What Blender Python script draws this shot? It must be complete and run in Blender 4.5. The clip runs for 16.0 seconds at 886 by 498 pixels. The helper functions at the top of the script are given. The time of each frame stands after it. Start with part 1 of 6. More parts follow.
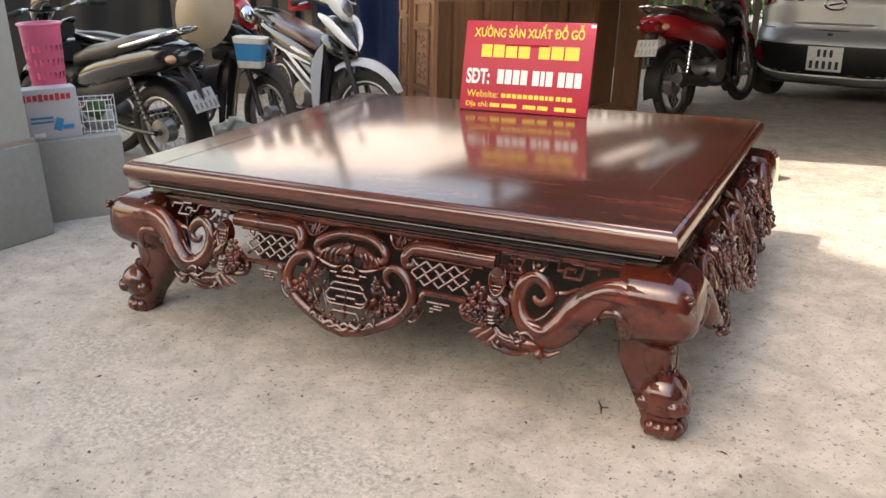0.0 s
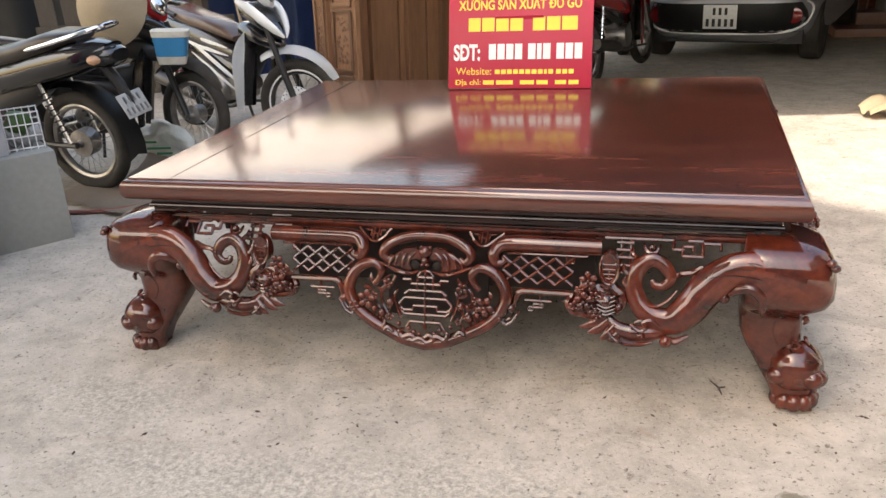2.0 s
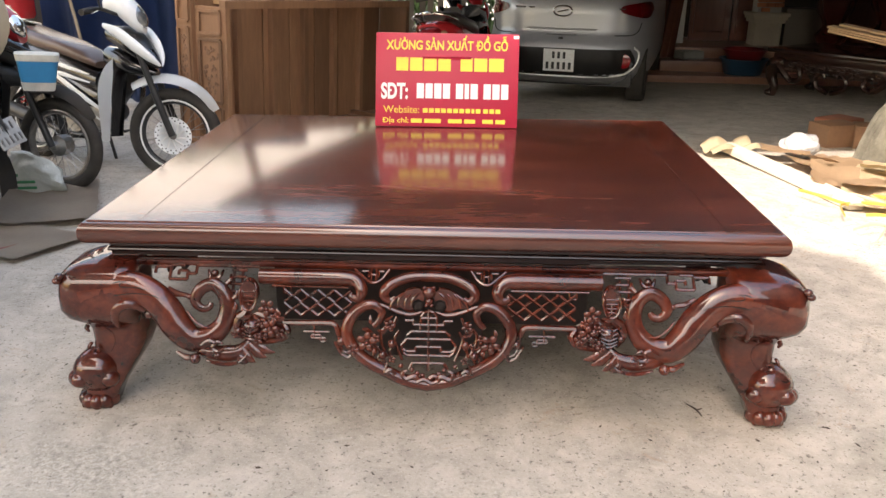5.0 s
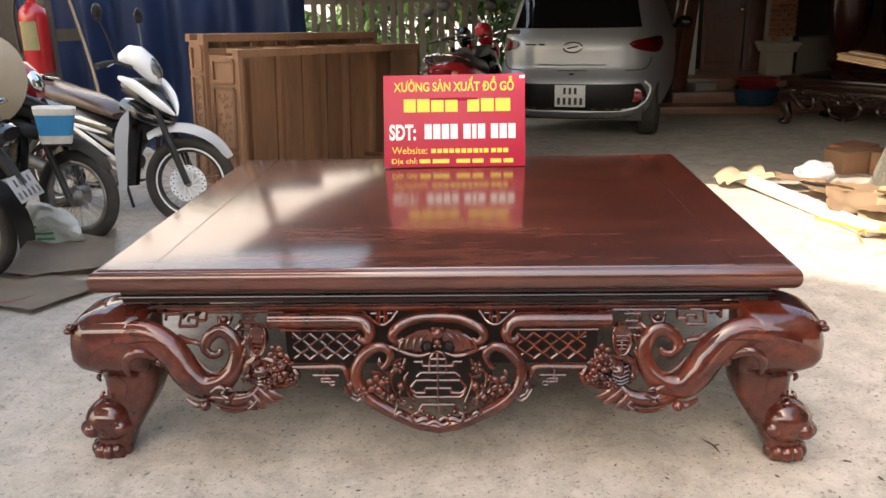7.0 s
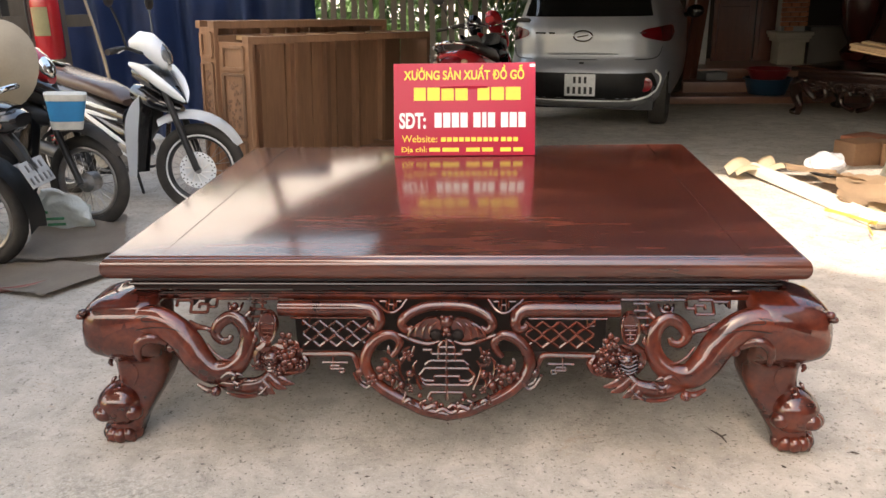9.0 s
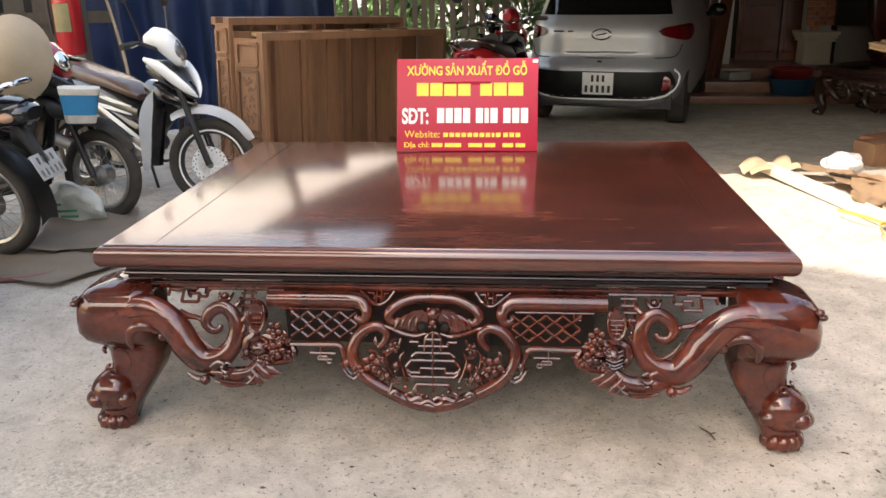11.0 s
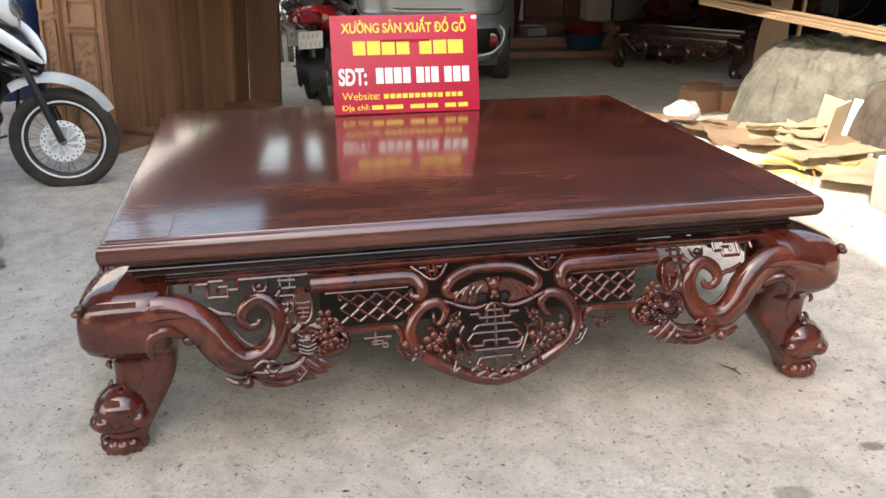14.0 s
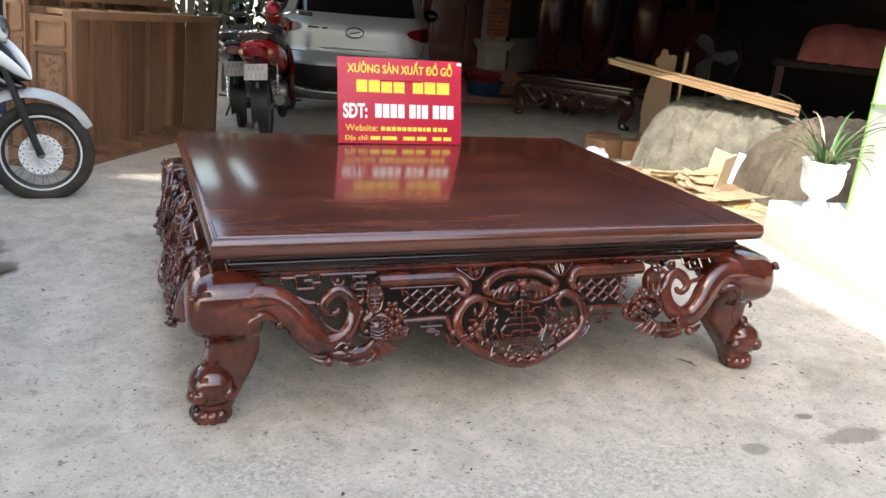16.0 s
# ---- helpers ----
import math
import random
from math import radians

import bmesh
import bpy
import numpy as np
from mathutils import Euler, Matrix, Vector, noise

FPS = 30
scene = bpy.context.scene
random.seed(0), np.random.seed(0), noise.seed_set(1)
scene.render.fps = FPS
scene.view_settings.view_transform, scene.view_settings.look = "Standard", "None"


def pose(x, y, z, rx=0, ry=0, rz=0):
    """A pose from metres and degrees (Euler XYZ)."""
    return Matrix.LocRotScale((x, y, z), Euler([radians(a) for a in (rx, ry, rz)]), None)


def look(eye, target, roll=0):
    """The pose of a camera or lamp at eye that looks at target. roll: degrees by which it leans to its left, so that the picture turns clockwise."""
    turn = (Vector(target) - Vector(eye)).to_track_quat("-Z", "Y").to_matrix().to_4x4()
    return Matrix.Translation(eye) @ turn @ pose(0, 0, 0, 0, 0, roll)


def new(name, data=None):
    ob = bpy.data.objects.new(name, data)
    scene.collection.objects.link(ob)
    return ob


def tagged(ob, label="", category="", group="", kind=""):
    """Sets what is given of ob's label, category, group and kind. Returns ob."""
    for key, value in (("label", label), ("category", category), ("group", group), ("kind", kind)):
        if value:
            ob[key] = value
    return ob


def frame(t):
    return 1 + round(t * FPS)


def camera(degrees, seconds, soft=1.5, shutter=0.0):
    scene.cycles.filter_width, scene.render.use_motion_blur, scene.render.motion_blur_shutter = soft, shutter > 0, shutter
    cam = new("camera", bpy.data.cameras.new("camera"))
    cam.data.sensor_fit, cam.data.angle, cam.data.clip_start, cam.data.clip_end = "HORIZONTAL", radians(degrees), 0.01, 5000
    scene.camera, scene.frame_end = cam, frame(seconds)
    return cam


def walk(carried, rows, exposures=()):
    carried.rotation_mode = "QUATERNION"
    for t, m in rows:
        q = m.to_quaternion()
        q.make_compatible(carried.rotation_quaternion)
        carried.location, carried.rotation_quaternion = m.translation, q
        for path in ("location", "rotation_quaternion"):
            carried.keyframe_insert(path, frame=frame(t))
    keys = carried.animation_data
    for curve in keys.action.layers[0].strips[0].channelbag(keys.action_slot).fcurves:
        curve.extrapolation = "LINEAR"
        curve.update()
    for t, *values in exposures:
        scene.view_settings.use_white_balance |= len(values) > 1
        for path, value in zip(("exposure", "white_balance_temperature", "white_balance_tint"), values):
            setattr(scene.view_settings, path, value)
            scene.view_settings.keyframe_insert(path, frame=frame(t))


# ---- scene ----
cam = camera(56.8, 16.0)
PATH = [
    (0, (1.372, -1.979, 1.248), (0.474, -0.329, 0.562), -0.9),
    (0.5, (1.205, -1.86, 1.214), (0.391, -0.177, 0.504), -3.5),
    (1, (1.062, -1.844, 1.206), (0.344, -0.131, 0.464), -3.9),
    (1.5, (0.867, -1.993, 1.226), (0.233, -0.246, 0.488), -3.3),
    (2, (0.676, -2.02, 1.227), (0.111, -0.249, 0.489), -3.4),
    (2.5, (0.527, -1.946, 1.236), (0.066, -0.148, 0.491), -3.0),
    (3, (0.378, -1.966, 1.232), (0.077, -0.147, 0.458), -1.8),
    (3.5, (0.189, -1.996, 1.245), (0.091, -0.163, 0.449), 0.6),
    (4, (0.144, -2.03, 1.256), (0.067, -0.184, 0.489), 1.6),
    (6.3, (0.08, -2.177, 1.278), (-0.008, -0.276, 0.662), -0.9),
    (6.5, (0.104, -2.157, 1.278), (0.003, -0.256, 0.665), -0.9),
    (7, (0.154, -2.109, 1.277), (0.026, -0.204, 0.683), -1.3),
    (7.5, (0.151, -2.117, 1.281), (0.014, -0.211, 0.692), -1.3),
    (8, (0.144, -2.123, 1.279), (0.005, -0.22, 0.682), -1.1),
    (8.5, (0.145, -2.119, 1.277), (0.003, -0.22, 0.666), -0.9),
    (9, (0.148, -2.116, 1.28), (0.002, -0.22, 0.659), -1.0),
    (11.5, (0.268, -2.121, 1.26), (0.051, -0.233, 0.639), -0.9),
    (12, (0.132, -2.226, 1.271), (-0.06, -0.338, 0.639), -0.4),
    (12.5, (-0.019, -2.277, 1.268), (-0.121, -0.385, 0.627), 1.0),
    (13, (-0.142, -2.116, 1.247), (-0.098, -0.223, 0.606), 0.2),
    (13.5, (-0.291, -2.017, 1.24), (-0.142, -0.138, 0.569), 0.0),
    (14, (-0.521, -1.967, 1.246), (-0.158, -0.134, 0.533), 0.2),
    (14.5, (-0.688, -2.014, 1.259), (-0.139, -0.238, 0.522), 1.7),
    (15, (-0.862, -2.163, 1.263), (-0.264, -0.387, 0.565), 3.0),
    (15.5, (-0.98, -2.244, 1.28), (-0.361, -0.456, 0.631), 4.8),
    (16, (-1.163, -2.278, 1.287), (-0.47, -0.504, 0.678), 5.1),
]
EXPOSURES = [(0, 1.62, 6500, 19), (4, 1.76, 6450, 19), (9, 1.78, 6450, 19), (13, 1.80, 6200, 17), (16, 1.78, 5800, 13)]
walk(cam, [(t, look(eye, target, roll)) for t, eye, target, roll in PATH], EXPOSURES)

# ---------------------------------------------------------------- light
world = bpy.data.worlds.new("sky")
scene.world = world
world.use_nodes = True
wn = world.node_tree
sky = wn.nodes.new("ShaderNodeTexSky")
sky.sky_type, sky.sun_disc = "NISHITA", False
sky.air_density, sky.dust_density, sky.ozone_density = 2.4, 4.5, 0.5
SUN_FROM = Vector((-0.36, -0.52, 0.78)).normalized()
sky.sun_elevation = math.asin(SUN_FROM.z)
sky.sun_rotation = math.atan2(SUN_FROM.x, SUN_FROM.y)
wn.links.new(sky.outputs[0], wn.nodes["Background"].inputs[0])
wn.nodes["Background"].inputs[1].default_value = 0.15
sun = new("sun", bpy.data.lights.new("sun", "SUN"))
sun.data.energy, sun.data.angle, sun.data.color = 2.45, radians(0.6), (1.0, 0.90, 0.75)
sun.matrix_world = look(SUN_FROM * 30, (0, 0, 0))

# ---------------------------------------------------------------- materials
MATS = {}


def mat(name, color, rough=0.6, metal=0.0, second=None, scale=6.0, bump=0.0, fine=60.0, stretch=(1, 1, 1),
        coat=0.0, spread=0.35, island=0.0, relief=0.01):
    """A procedural surface: two colours mixed by broad and fine noise, with roughness wear and bump."""
    if name in MATS:
        return MATS[name]
    m = bpy.data.materials.new(name)
    m.use_nodes = True
    nt = m.node_tree
    b = nt.nodes["Principled BSDF"]
    tc = nt.nodes.new("ShaderNodeTexCoord")
    mp = nt.nodes.new("ShaderNodeMapping")
    mp.inputs["Scale"].default_value = stretch
    nt.links.new(tc.outputs["Object"], mp.inputs[0])
    n1 = nt.nodes.new("ShaderNodeTexNoise")
    n1.inputs["Scale"].default_value, n1.inputs["Detail"].default_value = scale, 5
    n2 = nt.nodes.new("ShaderNodeTexNoise")
    n2.inputs["Scale"].default_value, n2.inputs["Detail"].default_value = fine, 4
    nt.links.new(mp.outputs[0], n1.inputs[0])
    nt.links.new(mp.outputs[0], n2.inputs[0])
    mix = nt.nodes.new("ShaderNodeMath")
    mix.operation = "MULTIPLY_ADD"
    nt.links.new(n2.outputs[0], mix.inputs[0])
    mix.inputs[1].default_value = 0.4
    nt.links.new(n1.outputs[0], mix.inputs[2])
    rp = nt.nodes.new("ShaderNodeValToRGB")
    rp.color_ramp.elements[0].position = 0.7 - spread
    rp.color_ramp.elements[1].position = 0.7 + spread
    c2 = second or tuple(c * 0.72 for c in color)
    rp.color_ramp.elements[0].color = (*c2, 1)
    rp.color_ramp.elements[1].color = (*color, 1)
    nt.links.new(mix.outputs[0], rp.inputs[0])
    out = rp.outputs[0]
    if island:
        oi = nt.nodes.new("ShaderNodeObjectInfo")
        hs = nt.nodes.new("ShaderNodeHueSaturation")
        mr = nt.nodes.new("ShaderNodeMapRange")
        mr.inputs[3].default_value, mr.inputs[4].default_value = 1 - island, 1 + island
        nt.links.new(oi.outputs["Random"], mr.inputs[0])
        nt.links.new(mr.outputs[0], hs.inputs["Value"])
        nt.links.new(out, hs.inputs["Color"])
        out = hs.outputs[0]
    nt.links.new(out, b.inputs["Base Color"])
    rr = nt.nodes.new("ShaderNodeMapRange")
    rr.inputs[3].default_value, rr.inputs[4].default_value = max(0.02, rough * 0.8), min(1, rough * 1.2)
    nt.links.new(n1.outputs[0], rr.inputs[0])
    nt.links.new(rr.outputs[0], b.inputs["Roughness"])
    b.inputs["Metallic"].default_value = metal
    b.inputs["Coat Weight"].default_value = coat
    b.inputs["Coat Roughness"].default_value = 0.06
    if bump:
        bp = nt.nodes.new("ShaderNodeBump")
        bp.inputs["Strength"].default_value, bp.inputs["Distance"].default_value = bump, relief
        nt.links.new(mix.outputs[0], bp.inputs["Height"])
        nt.links.new(bp.outputs[0], b.inputs["Normal"])
    MATS[name] = m
    return m




def lacquer(name, dark, mid, light, scale, stretch, rough, figure, coat=(0.08, 0.13), grain=0.02, ior=1.75):
    """Lacquered timber: broad figure, long grain and pores under a clear coat."""
    m = bpy.data.materials.new(name)
    m.use_nodes = True
    nt = m.node_tree
    N, L = nt.nodes.new, nt.links.new
    b = nt.nodes["Principled BSDF"]
    tc, mp = N("ShaderNodeTexCoord"), N("ShaderNodeMapping")
    mp.inputs["Scale"].default_value = stretch
    L(tc.outputs["Object"], mp.inputs[0])
    n1, n2, n3 = N("ShaderNodeTexNoise"), N("ShaderNodeTexNoise"), N("ShaderNodeTexNoise")
    for n, sc, det, dis in ((n1, scale, 6, figure), (n2, scale * 7, 5, 0.4), (n3, 2.2, 3, 0.3)):
        n.inputs["Scale"].default_value, n.inputs["Detail"].default_value, n.inputs["Distortion"].default_value = sc, det, dis
    L(mp.outputs[0], n1.inputs[0])
    L(mp.outputs[0], n2.inputs[0])
    L(tc.outputs["Object"], n3.inputs[0])
    add = N("ShaderNodeMath")
    add.operation = "MULTIPLY_ADD"
    L(n2.outputs[0], add.inputs[0])
    add.inputs[1].default_value = 0.35
    L(n1.outputs[0], add.inputs[2])
    rp = N("ShaderNodeValToRGB")
    els = rp.color_ramp.elements
    els[0].position, els[0].color = 0.44, (*dark, 1)
    els[1].position, els[1].color = 0.92, (*light, 1)
    el = els.new(0.66)
    el.color = (*mid, 1)
    L(add.outputs[0], rp.inputs[0])
    hs = N("ShaderNodeHueSaturation")
    mr = N("ShaderNodeMapRange")
    mr.inputs[1].default_value, mr.inputs[2].default_value, mr.inputs[3].default_value, mr.inputs[4].default_value = 0.3, 0.7, 0.75, 1.3
    L(n3.outputs[0], mr.inputs[0])
    L(mr.outputs[0], hs.inputs["Value"])
    L(rp.outputs[0], hs.inputs["Color"])
    L(hs.outputs[0], b.inputs["Base Color"])
    rr = N("ShaderNodeMapRange")
    rr.inputs[3].default_value, rr.inputs[4].default_value = rough * 0.7, rough * 1.4
    L(n3.outputs[0], rr.inputs[0])
    L(rr.outputs[0], b.inputs["Roughness"])
    b.inputs["Coat Weight"].default_value = 1.0
    b.inputs["Coat IOR"].default_value = ior
    b.inputs["Specular IOR Level"].default_value = 0.08
    cr = N("ShaderNodeMapRange")
    cr.inputs[3].default_value, cr.inputs[4].default_value = coat
    L(n3.outputs[0], cr.inputs[0])
    L(cr.outputs[0], b.inputs["Coat Roughness"])
    wv = N("ShaderNodeTexNoise")
    wv.inputs["Scale"].default_value, wv.inputs["Detail"].default_value = 1.6, 2
    wm = N("ShaderNodeMapping")
    wm.inputs["Scale"].default_value = tuple(0.5 + 0.35 * c for c in stretch)
    L(tc.outputs["Object"], wm.inputs[0])
    L(wm.outputs[0], wv.inputs[0])
    hb = N("ShaderNodeMath")
    hb.operation = "MULTIPLY_ADD"
    L(wv.outputs[0], hb.inputs[0])
    hb.inputs[1].default_value = 1.6
    L(add.outputs[0], hb.inputs[2])
    bp = N("ShaderNodeBump")
    bp.inputs["Strength"].default_value, bp.inputs["Distance"].default_value = grain, 0.004
    L(hb.outputs[0], bp.inputs["Height"])
    L(bp.outputs[0], b.inputs["Normal"])
    MATS[name] = m
    return m


ROSEWOOD = lacquer("lacquered_rosewood", (0.036, 0.0085, 0.0055), (0.074, 0.0172, 0.009), (0.125, 0.032, 0.015), 1.7, (0.9, 6, 6), 0.42, 1.1, (0.085, 0.17), 0.02, 1.8)
CARVED = lacquer("lacquered_carving", (0.015, 0.0028, 0.0019), (0.062, 0.0098, 0.0046), (0.125, 0.023, 0.009), 5, (2, 2, 2), 0.5, 0.6, (0.02, 0.04), 0.015, 1.64)
# the waist's lacquer is darkened to hold the shade below the lip
WAISTWOOD = lacquer("waist_lacquer_with_shade", (0.007, 0.003, 0.003), (0.018, 0.006, 0.005), (0.035, 0.011, 0.008), 2.2, (0.9, 6, 6), 0.5, 0.6, (0.04, 0.08), 0.02, 1.5)
DARKWOOD = mat("dark_lacquer", (0.03, 0.012, 0.008), 0.2, scale=5, coat=0.4)


def yard_concrete():
    """Worn concrete: dust patches, grit, pits and a few oil stains with their own shapes."""
    m = bpy.data.materials.new("yard_concrete")
    m.use_nodes = True
    nt = m.node_tree
    N, L = nt.nodes.new, nt.links.new
    b = nt.nodes["Principled BSDF"]
    tc = N("ShaderNodeTexCoord")

    def tex(scale, detail=5, rough=0.55, dist=0.0):
        n = N("ShaderNodeTexNoise")
        n.inputs["Scale"].default_value, n.inputs["Detail"].default_value, n.inputs["Roughness"].default_value, n.inputs["Distortion"].default_value = scale, detail, rough, dist
        L(tc.outputs["Object"], n.inputs[0])
        return n.outputs[0]

    def ramp(val, p0, p1, c0=(0, 0, 0), c1=(1, 1, 1)):
        r = N("ShaderNodeValToRGB")
        if p0 > p1:
            p0, p1, c0, c1 = p1, p0, c1, c0
        r.color_ramp.elements[0].position, r.color_ramp.elements[1].position = p0, p1
        r.color_ramp.elements[0].color, r.color_ramp.elements[1].color = (*c0, 1), (*c1, 1)
        L(val, r.inputs[0])
        return r.outputs[0]

    def mix(fac, a, c, mode="MIX"):
        x = N("ShaderNodeMix")
        x.data_type, x.blend_type = "RGBA", mode
        for sock, val in ((x.inputs[0], fac), (x.inputs[6], a), (x.inputs[7], c)):
            if isinstance(val, (int, float)):
                sock.default_value = val
            elif isinstance(val, tuple):
                sock.default_value = (*val, 1)
            else:
                L(val, sock)
        return x.outputs[2]

    broad = ramp(tex(0.9, 6, 0.6, 0.6), 0.36, 0.64, (0.37, 0.333, 0.276), (0.50, 0.452, 0.375))
    mid = mix(0.55, broad, ramp(tex(6, 8, 0.75, 0.4), 0.38, 0.64, (0.275, 0.248, 0.204), (0.59, 0.535, 0.452)))
    blotch = mix(ramp(tex(2.1, 9, 0.8, 1.5), 0.43, 0.34, (0, 0, 0), (0.7, 0.7, 0.7)), mid, (0.24, 0.215, 0.175))
    patch_ = mix(ramp(tex(13, 8, 0.8, 0.8), 0.57, 0.66, (0, 0, 0), (0.5, 0.5, 0.5)), blotch, (0.55, 0.51, 0.44))
    rust = mix(ramp(tex(4.5, 8, 0.8, 1.0), 0.60, 0.68, (0, 0, 0), (0.55, 0.55, 0.55)), patch_, (0.36, 0.26, 0.17))
    grit = mix(ramp(tex(150, 3, 0.7), 0.58, 0.68), rust, (0.54, 0.5, 0.43))
    pits = mix(ramp(tex(70, 4, 0.65), 0.41, 0.33), grit, (0.12, 0.105, 0.085))
    dirt = mix(ramp(tex(24, 5, 0.75, 0.6), 0.40, 0.31), pits, (0.15, 0.13, 0.10))
    worn = mix(ramp(tex(3.2, 8, 0.8, 1.2), 0.57, 0.66, (0, 0, 0), (0.6, 0.6, 0.6)), dirt, (0.49, 0.45, 0.39))
    out = worn
    wob = N("ShaderNodeTexNoise")
    wob.inputs["Scale"].default_value, wob.inputs["Detail"].default_value = 14, 7
    L(tc.outputs["Object"], wob.inputs[0])
    def ellipse(cx, cy, rx, ry, peak, p0, p1):
        mp = N("ShaderNodeMapping")
        mp.inputs["Location"].default_value = (-cx / rx, -cy / ry, 0)
        mp.inputs["Scale"].default_value = (1 / rx, 1 / ry, 0)
        L(tc.outputs["Object"], mp.inputs[0])
        ln = N("ShaderNodeVectorMath")
        ln.operation = "LENGTH"
        L(mp.outputs[0], ln.inputs[0])
        sm = N("ShaderNodeMath")
        sm.operation = "MULTIPLY_ADD"
        L(wob.outputs[0], sm.inputs[0])
        sm.inputs[1].default_value = 1.3
        L(ln.outputs[1], sm.inputs[2])
        half = N("ShaderNodeMath")
        half.operation = "MULTIPLY"
        L(sm.outputs[0], half.inputs[0])
        half.inputs[1].default_value = 0.4
        return ramp(half.outputs[0], p0, p1, (peak, peak, peak), (0, 0, 0))

    # bare aggregate where the cement skin has worn off
    stones = ramp(tex(55, 6, 0.85, 0.3), 0.40, 0.60, (0.20, 0.175, 0.14), (0.64, 0.60, 0.51))
    for cx, cy, rx, ry in ((0.22, -0.54, 0.5, 0.2), (-0.45, -0.62, 0.5, 0.18), (-0.9, -0.35, 0.35, 0.15)):
        out = mix(ellipse(cx, cy, rx, ry, 0.6, 0.35, 0.75), out, stones)
    for cx, cy, rx, ry, dark in ((0.615, -0.537, 0.055, 0.04, 0.6), (1.02, -0.54, 0.15, 0.055, 0.6), (0.94, -0.398, 0.04, 0.025, 0.85), (-1.05, 1.75, 0.3, 0.16, 0.35), (-1.5, -0.5, 0.5, 0.2, 0.2), (1.45, -0.2, 0.4, 0.25, 0.2)):
        f = ellipse(cx, cy, rx, ry, dark, 0.53, 0.64)
        out = mix(f, out, (0.15, 0.135, 0.095))
    L(out, b.inputs["Base Color"])
    b.inputs["Roughness"].default_value = 0.85
    h = N("ShaderNodeMath")
    h.operation = "ADD"
    L(tex(60, 5, 0.7), h.inputs[0])
    L(tex(9, 6, 0.6), h.inputs[1])
    bp = N("ShaderNodeBump")
    bp.inputs["Strength"].default_value, bp.inputs["Distance"].default_value = 0.3, 0.012
    L(h.outputs[0], bp.inputs["Height"])
    L(bp.outputs[0], b.inputs["Normal"])
    return m


CONCRETE = yard_concrete()
CEMENT = mat("grey_cement", (0.36, 0.36, 0.33), 0.9, second=(0.24, 0.24, 0.22), scale=2.5, fine=40, bump=0.3)
RAWWOOD = mat("raw_teak", (0.31, 0.165, 0.086), 0.6, second=(0.13, 0.068, 0.036), scale=1.2, fine=14, stretch=(4, 4, 0.6),
              bump=0.15, island=0.32)
SILVER = mat("silver_car_paint", (0.35, 0.36, 0.385), 0.36, 0.5, second=(0.31, 0.32, 0.345), coat=0.25, scale=2)
RUBBER = mat("tyre_rubber", (0.020, 0.018, 0.016), 0.85, second=(0.05, 0.043, 0.035), scale=9, bump=0.3)
BLACK = mat("black_plastic", (0.018, 0.018, 0.019), 0.4, second=(0.03, 0.03, 0.03), scale=8)
GLOSSBLACK = mat("black_paint", (0.012, 0.012, 0.014), 0.14, coat=0.6, scale=6)
CHROME = mat("chrome", (0.72, 0.72, 0.72), 0.14, 1.0, second=(0.55, 0.55, 0.55), scale=12)
STEEL = mat("dull_steel", (0.4, 0.39, 0.38), 0.4, 0.9, second=(0.22, 0.2, 0.18), scale=14)
WHITEPAINT = mat("white_bike_paint", (0.86, 0.88, 0.88), 0.22, second=(0.80, 0.82, 0.83), coat=0.5, scale=4)
REDPAINT = mat("red_bike_paint", (0.42, 0.018, 0.022), 0.2, second=(0.3, 0.012, 0.015), coat=0.6, scale=5)
REDLENS = mat("red_lens", (0.2, 0.004, 0.007), 0.12, coat=0.8, scale=9)
SEATLEATHER = mat("seat_vinyl", (0.05, 0.04, 0.036), 0.3, second=(0.03, 0.025, 0.024), scale=20, bump=0.1)
SIGNRED = mat("sign_red", (0.43, 0.010, 0.042), 0.4, second=(0.42, 0.009, 0.04), scale=3)
YELLOW = mat("sign_yellow", (0.85, 0.66, 0.06), 0.4, second=(0.8, 0.6, 0.05))
WHITE = mat("white_paint", (0.82, 0.82, 0.8), 0.5, second=(0.76, 0.76, 0.74), scale=5)
PLATEWHITE = mat("plate_white", (0.72, 0.73, 0.72), 0.4, second=(0.55, 0.55, 0.53), scale=30)
CARDBOARD = mat("cardboard", (0.46, 0.33, 0.2), 0.85, second=(0.36, 0.25, 0.15), scale=4, bump=0.1)
GREYBOARD = mat("grey_board", (0.40, 0.34, 0.27), 0.85, second=(0.3, 0.25, 0.2), scale=5, bump=0.2)
BLUETARP = mat("blue_tarpaulin", (0.045, 0.075, 0.18), 0.45, second=(0.028, 0.046, 0.11), scale=3, bump=0.2)
TARP = mat("grey_canvas", (0.19, 0.178, 0.138), 0.9, second=(0.085, 0.08, 0.06), scale=9, fine=40, bump=0.8, relief=0.03, spread=0.25)
BRICK = mat("red_brick", (0.42, 0.17, 0.09), 0.85, second=(0.3, 0.11, 0.06), scale=10, bump=0.3, island=0.2)
PINK = mat("pink_plastic", (0.86, 0.30, 0.46), 0.35, second=(0.80, 0.25, 0.41))
BLUE = mat("blue_plastic", (0.03, 0.25, 0.5), 0.5, second=(0.03, 0.2, 0.42), scale=8)
GLASSDARK = mat("dark_glass", (0.012, 0.013, 0.014), 0.05, coat=1.0)
LEAF = mat("leaf_green", (0.07, 0.14, 0.035), 0.45, second=(0.04, 0.085, 0.02), scale=8)
STRAW = mat("palm_hat", (0.43, 0.35, 0.24), 0.8, second=(0.34, 0.27, 0.18), scale=6, fine=80, bump=0.2)

# ---------------------------------------------------------------- mesh tools


